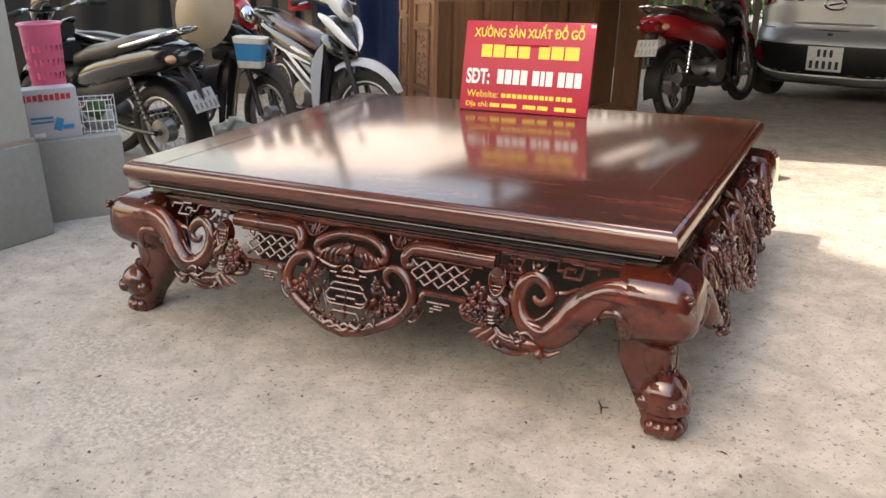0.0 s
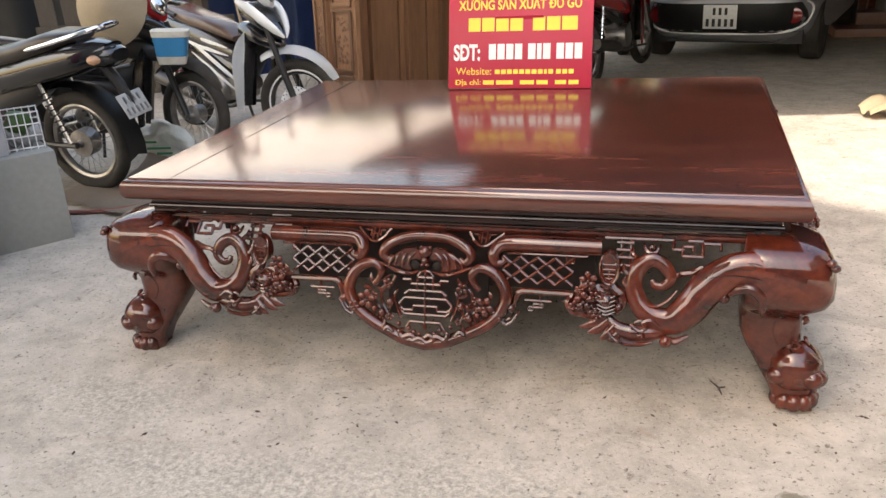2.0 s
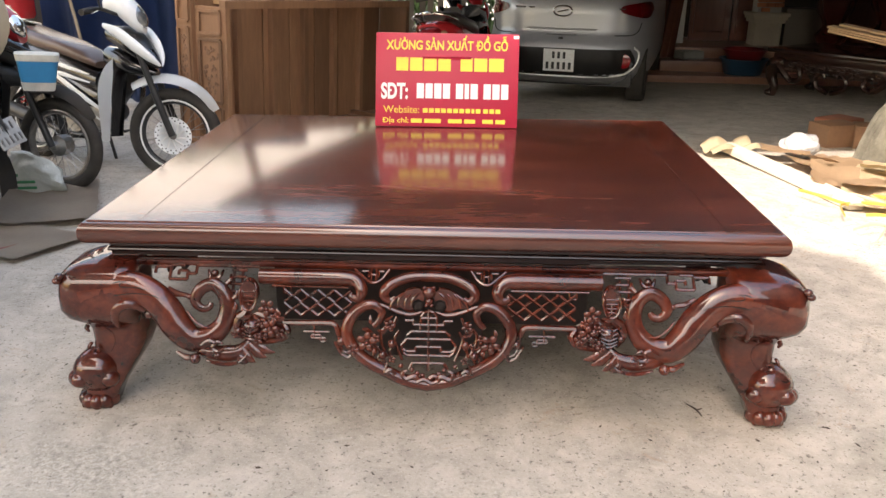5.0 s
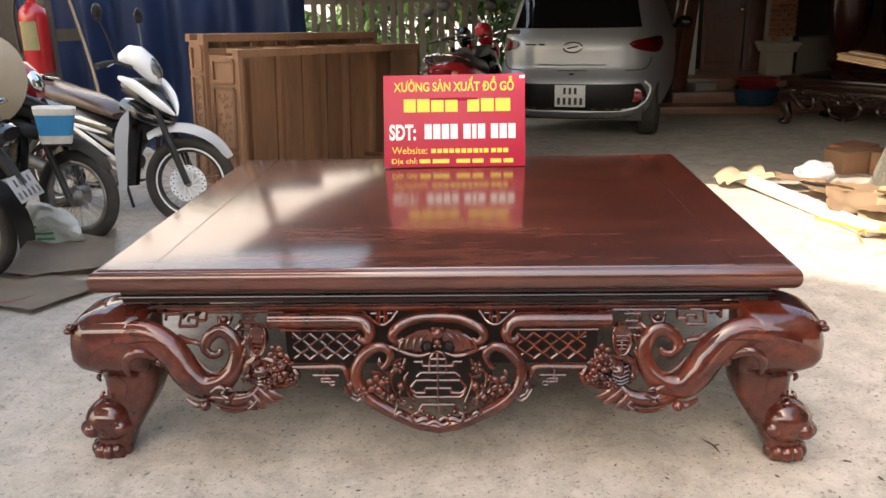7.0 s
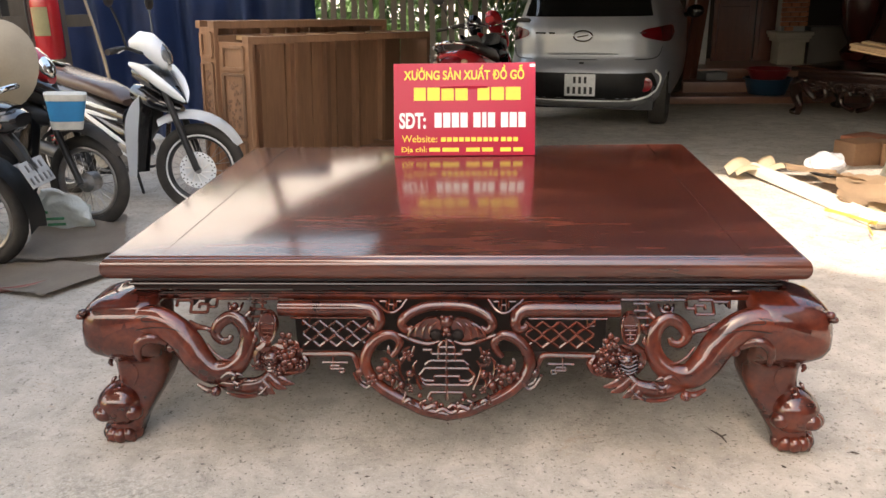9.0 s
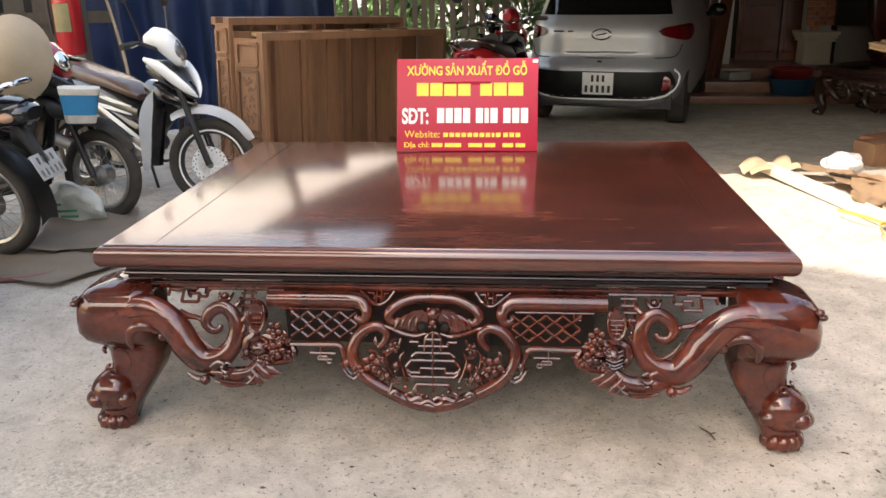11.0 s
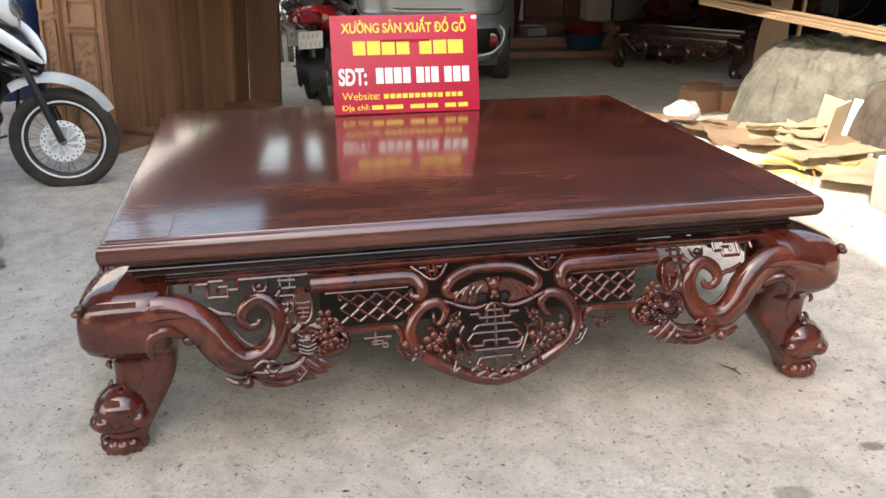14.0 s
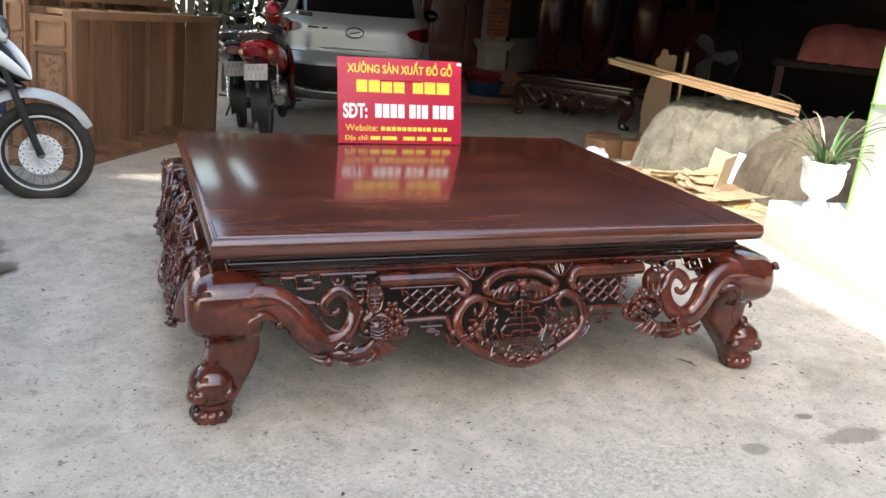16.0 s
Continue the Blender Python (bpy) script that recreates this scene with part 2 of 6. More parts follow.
def part(name, bm, material, parent=None, label="", smooth=True, m=None):
    me = bpy.data.meshes.new(name)
    bmesh.ops.recalc_face_normals(bm, faces=bm.faces)
    bm.to_mesh(me)
    bm.free()
    me.materials.append(material)
    for p in me.polygons:
        p.use_smooth = smooth
    if smooth:
        me.set_sharp_from_angle(angle=radians(40))
    ob = new(name, me)
    if parent:
        ob.parent = parent
    if m is not None:
        ob.matrix_basis = m
    if label:
        ob["label"] = label
    return ob


def thing(name, m, label, category, group="", kind=""):
    ob = new(name)
    ob.matrix_basis = m
    return tagged(ob, label, category, group, kind)


def box(bm, c, s, rot=(0, 0, 0), bevel=0.0):
    g = bmesh.ops.create_cube(bm, size=1.0, matrix=pose(*c, *rot) @ Matrix.Diagonal((*s, 1)))
    if bevel:
        ed = list({e for v in g["verts"] for e in v.link_edges})
        bmesh.ops.bevel(bm, geom=ed, offset=bevel, segments=2, profile=0.6, affect="EDGES")
    return bm


def smooth_path(pts, n=6, closed=False):
    """Catmull-Rom through the points."""
    P = [Vector(p) for p in pts]
    out = []
    k = len(P)
    for i in range(k if closed else k - 1):
        a, b, c, d = (P[(i + j - 1) % k] if closed else P[min(max(i + j - 1, 0), k - 1)] for j in range(4))
        for j in range(n):
            t = j / n
            out.append(0.5 * ((2 * b) + (c - a) * t + (2 * a - 5 * b + 4 * c - d) * t * t + (3 * b - a - 3 * c + d) * t ** 3))
    if not closed:
        out.append(P[-1])
    return out


def tube(bm, pts, r, seg=8, n=5, closed=False, flat=1.0, smooth=True):
    """A round bar along the points; r is one radius or one for each point. flat squeezes it in y."""
    rs = [r] * len(pts) if isinstance(r, (int, float)) else list(r)
    if smooth:
        q = smooth_path([(*p, ) for p in pts], n, closed)
        k = len(pts)
        rr = []
        for i in range(len(q)):
            f = i / n
            a = int(f) % k if closed else min(int(f), k - 1)
            b = (a + 1) % k if closed else min(a + 1, k - 1)
            rr.append(rs[a] + (rs[b] - rs[a]) * (f - int(f)))
    else:
        q, rr = [Vector(p) for p in pts], rs
    rings = []
    up = Vector((0, 1, 0))
    for i, p in enumerate(q):
        if closed:
            d = q[(i + 1) % len(q)] - q[i - 1]
        else:
            d = q[min(i + 1, len(q) - 1)] - q[max(i - 1, 0)]
        d = d.normalized() if d.length > 1e-9 else Vector((0, 0, 1))
        u = up - d * up.dot(d)
        if u.length < 0.2:
            u = Vector((0, 0, 1)) - d * d.z
            if u.length < 0.2:
                u = Vector((1, 0, 0)) - d * d.x
        u.normalize()
        w = d.cross(u)
        rings.append([bm.verts.new(p + (u * math.cos(a) * flat + w * math.sin(a)) * rr[i])
                      for a in (2 * math.pi * j / seg for j in range(seg))])
    m = len(rings)
    for i in range(m if closed else m - 1):
        A, B = rings[i], rings[(i + 1) % m]
        for j in range(seg):
            bm.faces.new((A[j], A[(j + 1) % seg], B[(j + 1) % seg], B[j]))
    if not closed:
        bm.faces.new(rings[0][::-1])
        bm.faces.new(rings[-1])
    return bm


def lathe(bm, prof, seg=24, m=Matrix()):
    """Turns a profile of (radius, height) about z."""
    rings = []
    for r, z in prof:
        rings.append([bm.verts.new(m @ Vector((max(r, 1e-4) * math.cos(2 * math.pi * j / seg), max(r, 1e-4) * math.sin(2 * math.pi * j / seg), z)))
                      for j in range(seg)])
    for A, B in zip(rings, rings[1:]):
        for j in range(seg):
            bm.faces.new((A[j], A[(j + 1) % seg], B[(j + 1) % seg], B[j]))
    bm.faces.new(rings[0][::-1])
    bm.faces.new(rings[-1])
    return bm


def ball(bm, c, r, sub=2, rot=(0, 0, 0)):
    r = (r, r, r) if isinstance(r, (int, float)) else r
    bmesh.ops.create_icosphere(bm, subdivisions=sub, radius=1.0, matrix=pose(*c, *rot) @ Matrix.Diagonal((*r, 1)))
    return bm


def loft(bm, sections, caps=True):
    """Skins rings of equal length."""
    rings = [[bm.verts.new(p) for p in s] for s in sections]
    k = len(rings[0])
    for A, B in zip(rings, rings[1:]):
        for j in range(k):
            bm.faces.new((A[j], A[(j + 1) % k], B[(j + 1) % k], B[j]))
    if caps:
        bm.faces.new(rings[0][::-1])
        bm.faces.new(rings[-1])
    return bm


def rounded(cx, cy, hx, hy, z, seg=20, power=3.2):
    """A superellipse ring."""
    out = []
    for j in range(seg):
        a = 2 * math.pi * (j + 0.5) / seg
        c, s = math.cos(a), math.sin(a)
        out.append((cx + hx * math.copysign(abs(c) ** (2 / power), c), cy + hy * math.copysign(abs(s) ** (2 / power), s), z))
    return out


def plate(bm, outline, depth, m=Matrix()):
    """An outline in x, z given thickness in y."""
    A = [bm.verts.new(m @ Vector((x, 0, z))) for x, z in outline]
    B = [bm.verts.new(m @ Vector((x, depth, z))) for x, z in outline]
    k = len(A)
    for j in range(k):
        bm.faces.new((A[j], A[(j + 1) % k], B[(j + 1) % k], B[j]))
    bm.faces.new(A[::-1])
    bm.faces.new(B)
    return bm


def sheet(bm, fn, nu, nv, thick=0.0):
    """A grid of fn(u, v), u and v from 0 to 1, thickened downwards if asked."""
    g = [[bm.verts.new(fn(i / nu, j / nv)) for j in range(nv + 1)] for i in range(nu + 1)]
    fs = [bm.faces.new((g[i][j], g[i + 1][j], g[i + 1][j + 1], g[i][j + 1])) for i in range(nu) for j in range(nv)]
    if thick:
        bmesh.ops.solidify(bm, geom=fs, thickness=thick)
    return bm


def B():
    return bmesh.new()


def ease(t):
    t = min(1, max(0, t))
    return t * t * (3 - 2 * t)


def ground_z(x, y):
    """The yard falls away a little into the workshop."""
    keys = ((-50, 0.0), (2.4, 0.0), (6.2, -0.11), (9.5, -0.24), (60, -0.3))
    for (a, za), (b, zb) in zip(keys, keys[1:]):
        if y <= b:
            return za + (zb - za) * ease((y - a) / (b - a))
    return -0.3

# ---------------------------------------------------------------- ground
bm = B()
XS = [-60, -30, -12, -6] + [-4 + 0.25 * i for i in range(41)] + [8, 12, 30, 60]
YS = [-60, -30, -12, -6] + [-3 + 0.25 * i for i in range(60)] + [14, 30, 60]
grid = [[bm.verts.new((x, y, ground_z(x, y))) for y in YS] for x in XS]
for i in range(len(XS) - 1):
    for j in range(len(YS) - 1):
        bm.faces.new((grid[i][j], grid[i + 1][j], grid[i + 1][j + 1], grid[i][j + 1]))
ground = tagged(part("ground", bm, CONCRETE), "worn beige concrete yard with dust and stains", "ground", kind="structure")

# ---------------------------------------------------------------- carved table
MATTEDARK = mat("matte_dark_wood_and_shade", (0.012, 0.006, 0.004), 0.85, scale=6)
W, D0, D1 = 0.975, -0.012, 1.545   # half width of the top, front edge, back edge
TOPZ = 0.566
table = thing("carved_table", pose(-0.004, 0, 0.0, 0.45, -0.2, 0.7), "low carved rosewood platform table with glossy red-brown lacquer", "table")
YC = (D0 + D1) / 2
HD = (D1 - D0) / 2


def frame_profile(prof, name, material, label=""):
    """Runs a moulding profile of (inset from the lip, height) round the table, mitred at the corners."""
    b = B()
    loops = []
    for ins, z in prof:
        hx, hy = W - ins, HD - ins
        loops.append([b.verts.new((sx * hx, YC + sy * hy, z)) for sx, sy in ((-1, -1), (1, -1), (1, 1), (-1, 1))])
    for P, Q in zip(loops, loops[1:]):
        for j in range(4):
            b.faces.new((P[j], P[(j + 1) % 4], Q[(j + 1) % 4], Q[j]))
    b.faces.new(loops[0])
    b.faces.new(loops[-1][::-1])
    return part(name, b, material, table, label)


lip = [(0.030, TOPZ), (0.024, TOPZ - 0.001), (0.022, TOPZ - 0.004), (0.014, TOPZ - 0.006)]
lip += [(0.014 - 0.014 * math.sin(a) if a < math.pi / 2 else 0.024 - 0.024 * math.sin(a), TOPZ - 0.008 - 0.03 * (1 - math.cos(a)))
        for a in (math.pi * k / 10 for k in range(1, 11))]
lip += [(0.03, TOPZ - 0.071), (0.05, TOPZ - 0.072)]
frame_profile(lip, "tabletop", ROSEWOOD, "glossy plank top with a bullnose edge")
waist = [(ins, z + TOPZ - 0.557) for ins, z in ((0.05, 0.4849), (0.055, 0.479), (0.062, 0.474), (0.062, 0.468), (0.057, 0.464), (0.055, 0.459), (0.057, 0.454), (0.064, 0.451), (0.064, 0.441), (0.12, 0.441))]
frame_profile(waist, "waist_moulding", WAISTWOOD, "moulded waist, its colour darkened for the shade under the lip")
# a mitred frame round the panel of the top, and the plank joints
for x in (-W + 0.17, W - 0.17):
    b = B()
    box(b, (x, YC, TOPZ + 0.0006), (0.0011, D1 - D0 - 0.05, 0.0008))
    part("panel_joint", b, DARKWOOD, table, "fine dark joint line", smooth=False)


def bead_row(n, a, c, name="beading"):
    b = B()
    a, c = Vector(a), Vector(c)
    for i in range(n):
        ball(b, a.lerp(c, (i + 0.5) / n), 0.0034, 2)
    return tagged(part(name, b, CARVED, table, "row of small carved beads"), kind="stuff")


e = 0.046
for n, p, q in ((205, (-W + e, D0 + e), (W - e, D0 + e)), (165, (-W + e, D0 + e), (-W + e, D1 - e)), (165, (W - e, D0 + e), (W - e, D1 - e))):
    bead_row(n, (*p, 0.4415), (*q, 0.4415))


def slant(x, z, proud=0.0):
    """A place on the front apron, which swells outwards as it goes down, most of all under the waist."""
    k = max(0.0, z - 0.385)
    return Vector((x, D0 + 0.005 - 0.30 * (0.43 - z) + 0.55 * k - proud, z - 0.2 * k))


def curve(b, pts, r, seg=8, n=5, proud=0.0, closed=False, flat=1.0):
    return tube(b, [slant(x, z, proud) for x, z in pts], r, seg, n, closed, flat)


def bars(b, segs, r=0.0035, proud=0.006):
    for x0, z0, x1, z1 in segs:
        tube(b, [slant(x0, z0, proud), slant(x1, z1, proud)], r, 6, 1, smooth=False)


def run(b, pts, r=0.0035, proud=0.006):
    """A square fret bar along the points."""
    bars(b, [(*p, *q) for p, q in zip(pts, pts[1:])], r, proud)


def flower(b, x, z, r, proud, rng):
    turn = rng.uniform(0, 1.2)
    for i in range(5):
        a = 2 * math.pi * i / 5 + turn
        ball(b, slant(x + r * 0.58 * math.cos(a), z + r * 0.58 * math.sin(a), proud + r * 0.1), (r * 0.44, r * 0.24, r * 0.36), 2, (0, -math.degrees(a), 0))
    ball(b, slant(x, z, proud + r * 0.32), r * 0.2, 2)


def leaf(b, x, z, length, ang, proud):
    c, s = math.cos(ang), math.sin(ang)
    curve(b, [(x, z), (x + c * length * 0.4 - s * length * 0.1, z + s * length * 0.4 + c * length * 0.1), (x + c * length, z + s * length)],
          [length * 0.08, length * 0.24, length * 0.03], 6, 3, proud, flat=0.45)


LEGY = D0 + 0.062   # the front legs' axis
# a scroll: x, height, radius, from the shoulder of the leg to the eye of the curl
SCROLL = [(0.965, 0.353, 0.050), (0.890, 0.372, 0.052), (0.822, 0.376, 0.047), (0.770, 0.353, 0.046), (0.732, 0.317, 0.046), (0.699, 0.272, 0.044), (0.657, 0.240, 0.039),
          (0.608, 0.249, 0.032), (0.572, 0.283, 0.026), (0.560, 0.328, 0.023), (0.572, 0.368, 0.022), (0.605, 0.388, 0.020), (0.637, 0.373, 0.018), (0.651, 0.344, 0.015),
          (0.633, 0.324, 0.012), (0.612, 0.327, 0.010), (0.606, 0.340, 0.007)]
RING = [(0.154, 0.287, 0.0076), (0.135, 0.307, 0.0105), (0.132, 0.329, 0.0125), (0.154, 0.345, 0.014), (0.188, 0.337, 0.016), (0.215, 0.311, 0.017), (0.228, 0.273, 0.0175), (0.216, 0.239, 0.0175),
        (0.192, 0.211, 0.0175), (0.153, 0.185, 0.0175), (0.106, 0.163, 0.0175), (0.059, 0.144, 0.018), (-0.004, 0.133, 0.0185)]
RAIL = [(0.475, 0.411, 0.023), (0.355, 0.411, 0.0235), (0.240, 0.411, 0.0235), (0.205, 0.404, 0.021), (0.188, 0.381, 0.0175), (0.196, 0.359, 0.014), (0.216, 0.363, 0.0095), (0.216, 0.375, 0.006)]
ARCH = [(-0.003, 0.421, 0.016), (0.052, 0.418, 0.016), (0.091, 0.406, 0.016), (0.118, 0.389, 0.0155), (0.126, 0.370, 0.014), (0.110, 0.356, 0.011), (0.094, 0.365, 0.0075)]
# half of the longevity character: strokes of x, height
CHARACTER = [[(0, 0.332), (0.013, 0.328), (0.022, 0.316), (0.023, 0.278)], [(0, 0.313), (0.022, 0.313)], [(0, 0.295), (0.042, 0.295), (0.042, 0.306), (0.066, 0.306)], [(0, 0.277), (0.047, 0.277), (0.060, 0.266)],
             [(0, 0.257), (0.060, 0.257), (0.076, 0.239), (0.069, 0.220), (0.057, 0.211)], [(0, 0.236), (0.035, 0.236), (0.035, 0.224), (0.062, 0.224), (0.071, 0.23)], [(0, 0.213), (0.057, 0.213)],
             [(0, 0.193), (0.044, 0.193), (0.054, 0.176)]]


def along(b, path, s, seg, n, proud, flat=1.0):
    return curve(b, [(s * x, z) for x, z, _ in path], [r for *_, r in path], seg, n, proud, flat=flat)


def apron(stretch, m, rich=0):
    """One carved face of the table; stretch fits it to the length of that side."""
    rng = random.Random(5 + rich)
    root = new("apron")
    root.parent, root.matrix_basis = table, m
    root["label"] = "pierced apron carved with bats, flowers and scrolls"

    def put(name, b, label="", material=None):
        for v in b.verts:
            v.co.x *= stretch
        return part(name, b, material or CARVED, root, label)

    b = B()
    box(b, (0, D0 + 0.050, 0.4300), (1.80, 0.030, 0.016), bevel=0.003)
    put("top_rail", b)
    # dark sheets stand for the shade under the table behind the openings
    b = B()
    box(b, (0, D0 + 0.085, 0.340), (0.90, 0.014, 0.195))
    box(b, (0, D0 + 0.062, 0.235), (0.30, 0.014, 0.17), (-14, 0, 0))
    put("backing_board", b, "dark sheet added for the shade behind the pierced carving", MATTEDARK)
    for s in (-1, 1):
        b = B()
        along(b, RAIL, s, 14, 6, 0.006)
        put("round_rail", b, "smooth rounded rail with a hooked end")
        b = B()
        along(b, SCROLL, s, 22, 7, 0.010, 0.72)
        put("scroll", b, "thick carved scroll curling inwards")
        # flame edging on the outer side of the scroll
        for pts, rr, pr in ((((0.700, 0.212), (0.668, 0.196), (0.640, 0.204)), (0.004, 0.010, 0.006), 0.022), (((0.600, 0.280), (0.622, 0.283), (0.648, 0.300), (0.668, 0.325)), (0.002, 0.004, 0.004, 0.002), 0.030),
                            (((0.545, 0.352), (0.533, 0.364), (0.535, 0.378)), (0.007, 0.008, 0.002), 0.014), (((0.549, 0.318), (0.537, 0.330), (0.539, 0.344)), (0.007, 0.008, 0.002), 0.014),
                            (((0.565, 0.392), (0.553, 0.404), (0.555, 0.418)), (0.007, 0.008, 0.002), 0.014)):
            b = B()
            curve(b, [(s * x, z) for x, z in pts], list(rr), 8, 4, pr)
            put("scroll_edge", b)
        # leaf lines over the shoulder: dark tubes in place of shaded engraved grooves
        for k, line in enumerate((((0.985, 0.352), (0.93, 0.352), (0.86, 0.366), (0.80, 0.373), (0.752, 0.366), (0.735, 0.355)), ((0.975, 0.358), (0.93, 0.366), (0.89, 0.388), (0.86, 0.402), (0.83, 0.405)),
                                  ((0.83, 0.405), (0.848, 0.398), (0.842, 0.39), (0.80, 0.388), (0.76, 0.378)), ((0.985, 0.362), (0.955, 0.376), (0.93, 0.398), (0.91, 0.408)),
                                  ((0.99, 0.366), (0.97, 0.382), (0.955, 0.40), (0.942, 0.407)), ((0.995, 0.37), (0.985, 0.385), (0.978, 0.40)))):
            b = B()
            pts = []
            for x, z in line:
                if x > 0.885:
                    pts.append(Vector((s * x, LEGY - 0.1145, z - LIFT)))
                    continue
                i = next(i for i in range(1, 5) if SCROLL[i + 1][0] <= x)
                (xa, za, ra), (xb, zb, rb) = SCROLL[i], SCROLL[i + 1]
                f = (x - xa) / (xb - xa)
                zc, rr = za + (zb - za) * f, ra + (rb - ra) * f + 0.0004
                h = max(-0.9, min(0.97, (z - zc) / rr))
                pts.append(Vector((s * x, slant(0, zc, 0.010).y - 0.72 * rr * math.sqrt(1 - h * h), zc + h * rr)))
            tube(b, pts, [0.0005] + [0.0014] * (len(pts) - 2) + [0.0005], 5, 4)
            put("engraved_line", b, "", MATTEDARK)
        # fish-like end below the scroll, with its knob
        b = B()
        ball(b, slant(s * 0.645, 0.197, 0.03), 0.0150, 3)
        tube(b, [slant(s * 0.645, 0.197, 0.04), slant(s * 0.645, 0.197, 0.050)], [0.008, 0.003], 8, 2)
        put("knob", b, "carved round knob")
        b = B()
        curve(b, [(s * x, z) for x, z in ((0.648, 0.214), (0.610, 0.206), (0.560, 0.203), (0.522, 0.213), (0.497, 0.242))], [0.010, 0.022, 0.026, 0.021, 0.008], 12, 5, 0.010, flat=0.8)
        curve(b, [(s * x, z) for x, z in ((0.615, 0.194), (0.585, 0.186), (0.553, 0.184), (0.520, 0.192), (0.500, 0.212))], [0.003, 0.006, 0.006, 0.005, 0.002], 8, 5, 0.03)
        curve(b, [(s * x, z) for x, z in ((0.628, 0.236), (0.606, 0.250), (0.588, 0.243), (0.594, 0.230), (0.578, 0.222), (0.556, 0.238))], [0.003, 0.006, 0.006, 0.005, 0.006, 0.002], 6, 5, 0.038)
        curve(b, [(s * x, z) for x, z in ((0.600, 0.232), (0.582, 0.246), (0.566, 0.240))], [0.002, 0.005, 0.002], 6, 4, 0.034)
        ball(b, slant(s * 0.583, 0.207, 0.026), (0.013, 0.012, 0.010), 2)
        put("carved_head", b, "carved fish-like end of the scroll")
        b = B()
        for x0, z0, x1, z1 in ((0.520, 0.225, 0.478, 0.186), (0.500, 0.235, 0.446, 0.200), (0.490, 0.243, 0.424, 0.214), (0.535, 0.215, 0.500, 0.184)):
            curve(b, [(s * x0, z0), (s * (0.5 * x0 + 0.5 * x1), 0.5 * z0 + 0.5 * z1 - 0.008), (s * x1, z1)], [0.010, 0.014, 0.001], 8, 4, 0.02, flat=0.45)
        put("hanging_leaf", b, "pointed carved leaves")
        # ladder and coin
        b = B()
        bars(b, [(s * 0.525, 0.438, s * 0.525, 0.346), (s * 0.549, 0.438, s * 0.549, 0.346)] +
             [(s * 0.512, z, s * 0.556, z) for z in (0.425, 0.407, 0.389, 0.369, 0.351)], 0.0042, 0.004)
        put("ladder_fret", b)
        b = B()
        ring = [(math.cos(a), math.sin(a)) for a in (2 * math.pi * k / 20 for k in range(20))]
        curve(b, [(s * 0.498 + 0.0235 * c, 0.369 + 0.040 * q) for c, q in ring], 0.0038, 6, 2, 0.030, closed=True)
        curve(b, [(s * 0.498 + 0.0175 * c, 0.369 + 0.033 * q) for c, q in ring], 0.0022, 5, 1, 0.031, closed=True)
        plate(b, [(s * 0.498 + 0.0245 * c, 0.369 + 0.041 * q) for c, q in ring], 0.030, Matrix.Translation((0, slant(0, 0.369).y - 0.027, 0)))
        bars(b, [(s * 0.498 - w, 0.369 + dz, s * 0.498 + w, 0.369 + dz) for w, dz in ((0.010, 0.022), (0.016, 0.009), (0.017, -0.003), (0.014, -0.015), (0.009, -0.025))] +
             [(s * 0.498, 0.399, s * 0.498, 0.340)], 0.0024, 0.029)
        put("coin", b, "oval coin medallion with raised strokes")
        # corner frets, each a bent bar
        for pts in (((0.48, 0.436), (0.655, 0.436), (0.655, 0.414), (0.682, 0.414)), ((0.770, 0.415), (0.770, 0.431), (0.727, 0.431), (0.727, 0.399), (0.678, 0.399), (0.678, 0.422), (0.704, 0.422), (0.704, 0.411)),
                    ((0.690, 0.436), (0.727, 0.436))):
            b = B()
            run(b, [(s * x, z) for x, z in pts], 0.0046, 0.006)
            put("corner_fret", b)
        b = B()
        ball(b, slant(s * 0.602, 0.416, 0.006), 0.0115, 2)
        curve(b, [(s * 0.580, 0.424), (s * 0.590, 0.404), (s * 0.612, 0.403), (s * 0.622, 0.424)], [0.003, 0.006, 0.006, 0.003], 6, 3, 0.002)
        put("berry_cup", b)
        b = B()
        curve(b, [(s * x, z) for x, z in ((0.655, 0.346), (0.680, 0.356), (0.702, 0.360), (0.728, 0.376))], [0.006, 0.007, 0.008, 0.004], 6, 3, 0.004)
        ball(b, slant(s * 0.667, 0.353, 0.008), 0.0085, 2)
        leaf(b, s * 0.695, 0.355, 0.03, 0.5 if s > 0 else 2.6, 0.008)
        put("bud_twig", b)
        # plaited lattice: slanting bars that pass over and under one another
        b = B()
        step, rise = 0.0465, 0.0355
        for k in range(-2, 3):
            for d in (-1, 1):
                for q in range(4):
                    xa, xb = step * (k - 1 + q / 2), step * (k - 0.5 + q / 2)
                    if max(abs(xa), abs(xb)) > 2 * step + 0.001:
                        continue
                    za, zb = 0.345 + d * rise * (q / 2 - 1), 0.345 + d * rise * (q / 2 - 0.5)
                    up = 0.005 if (q + (d > 0)) % 2 else 0.011
                    bars(b, [(s * (0.309 + xa), za, s * (0.309 + xb), zb)], 0.0046, up)
        bars(b, [(s * 0.225, 0.384, s * 0.44, 0.384)], 0.003, 0.0)
        run(b, [(s * x, z) for x, z in ((0.385, 0.384), (0.385, 0.366), (0.405, 0.366), (0.405, 0.384))], 0.0026, 0.002)
        put("lattice", b, "plaited diamond lattice")
        # lower fret
        b = B()
        curve(b, [(s * x, z) for x, z in ((0.405, 0.290), (0.34, 0.291), (0.280, 0.292), (0.262, 0.288), (0.254, 0.274), (0.248, 0.252))], [0.0085, 0.009, 0.009, 0.009, 0.0085, 0.007], 8, 4, 0.008)
        put("lower_rail", b)
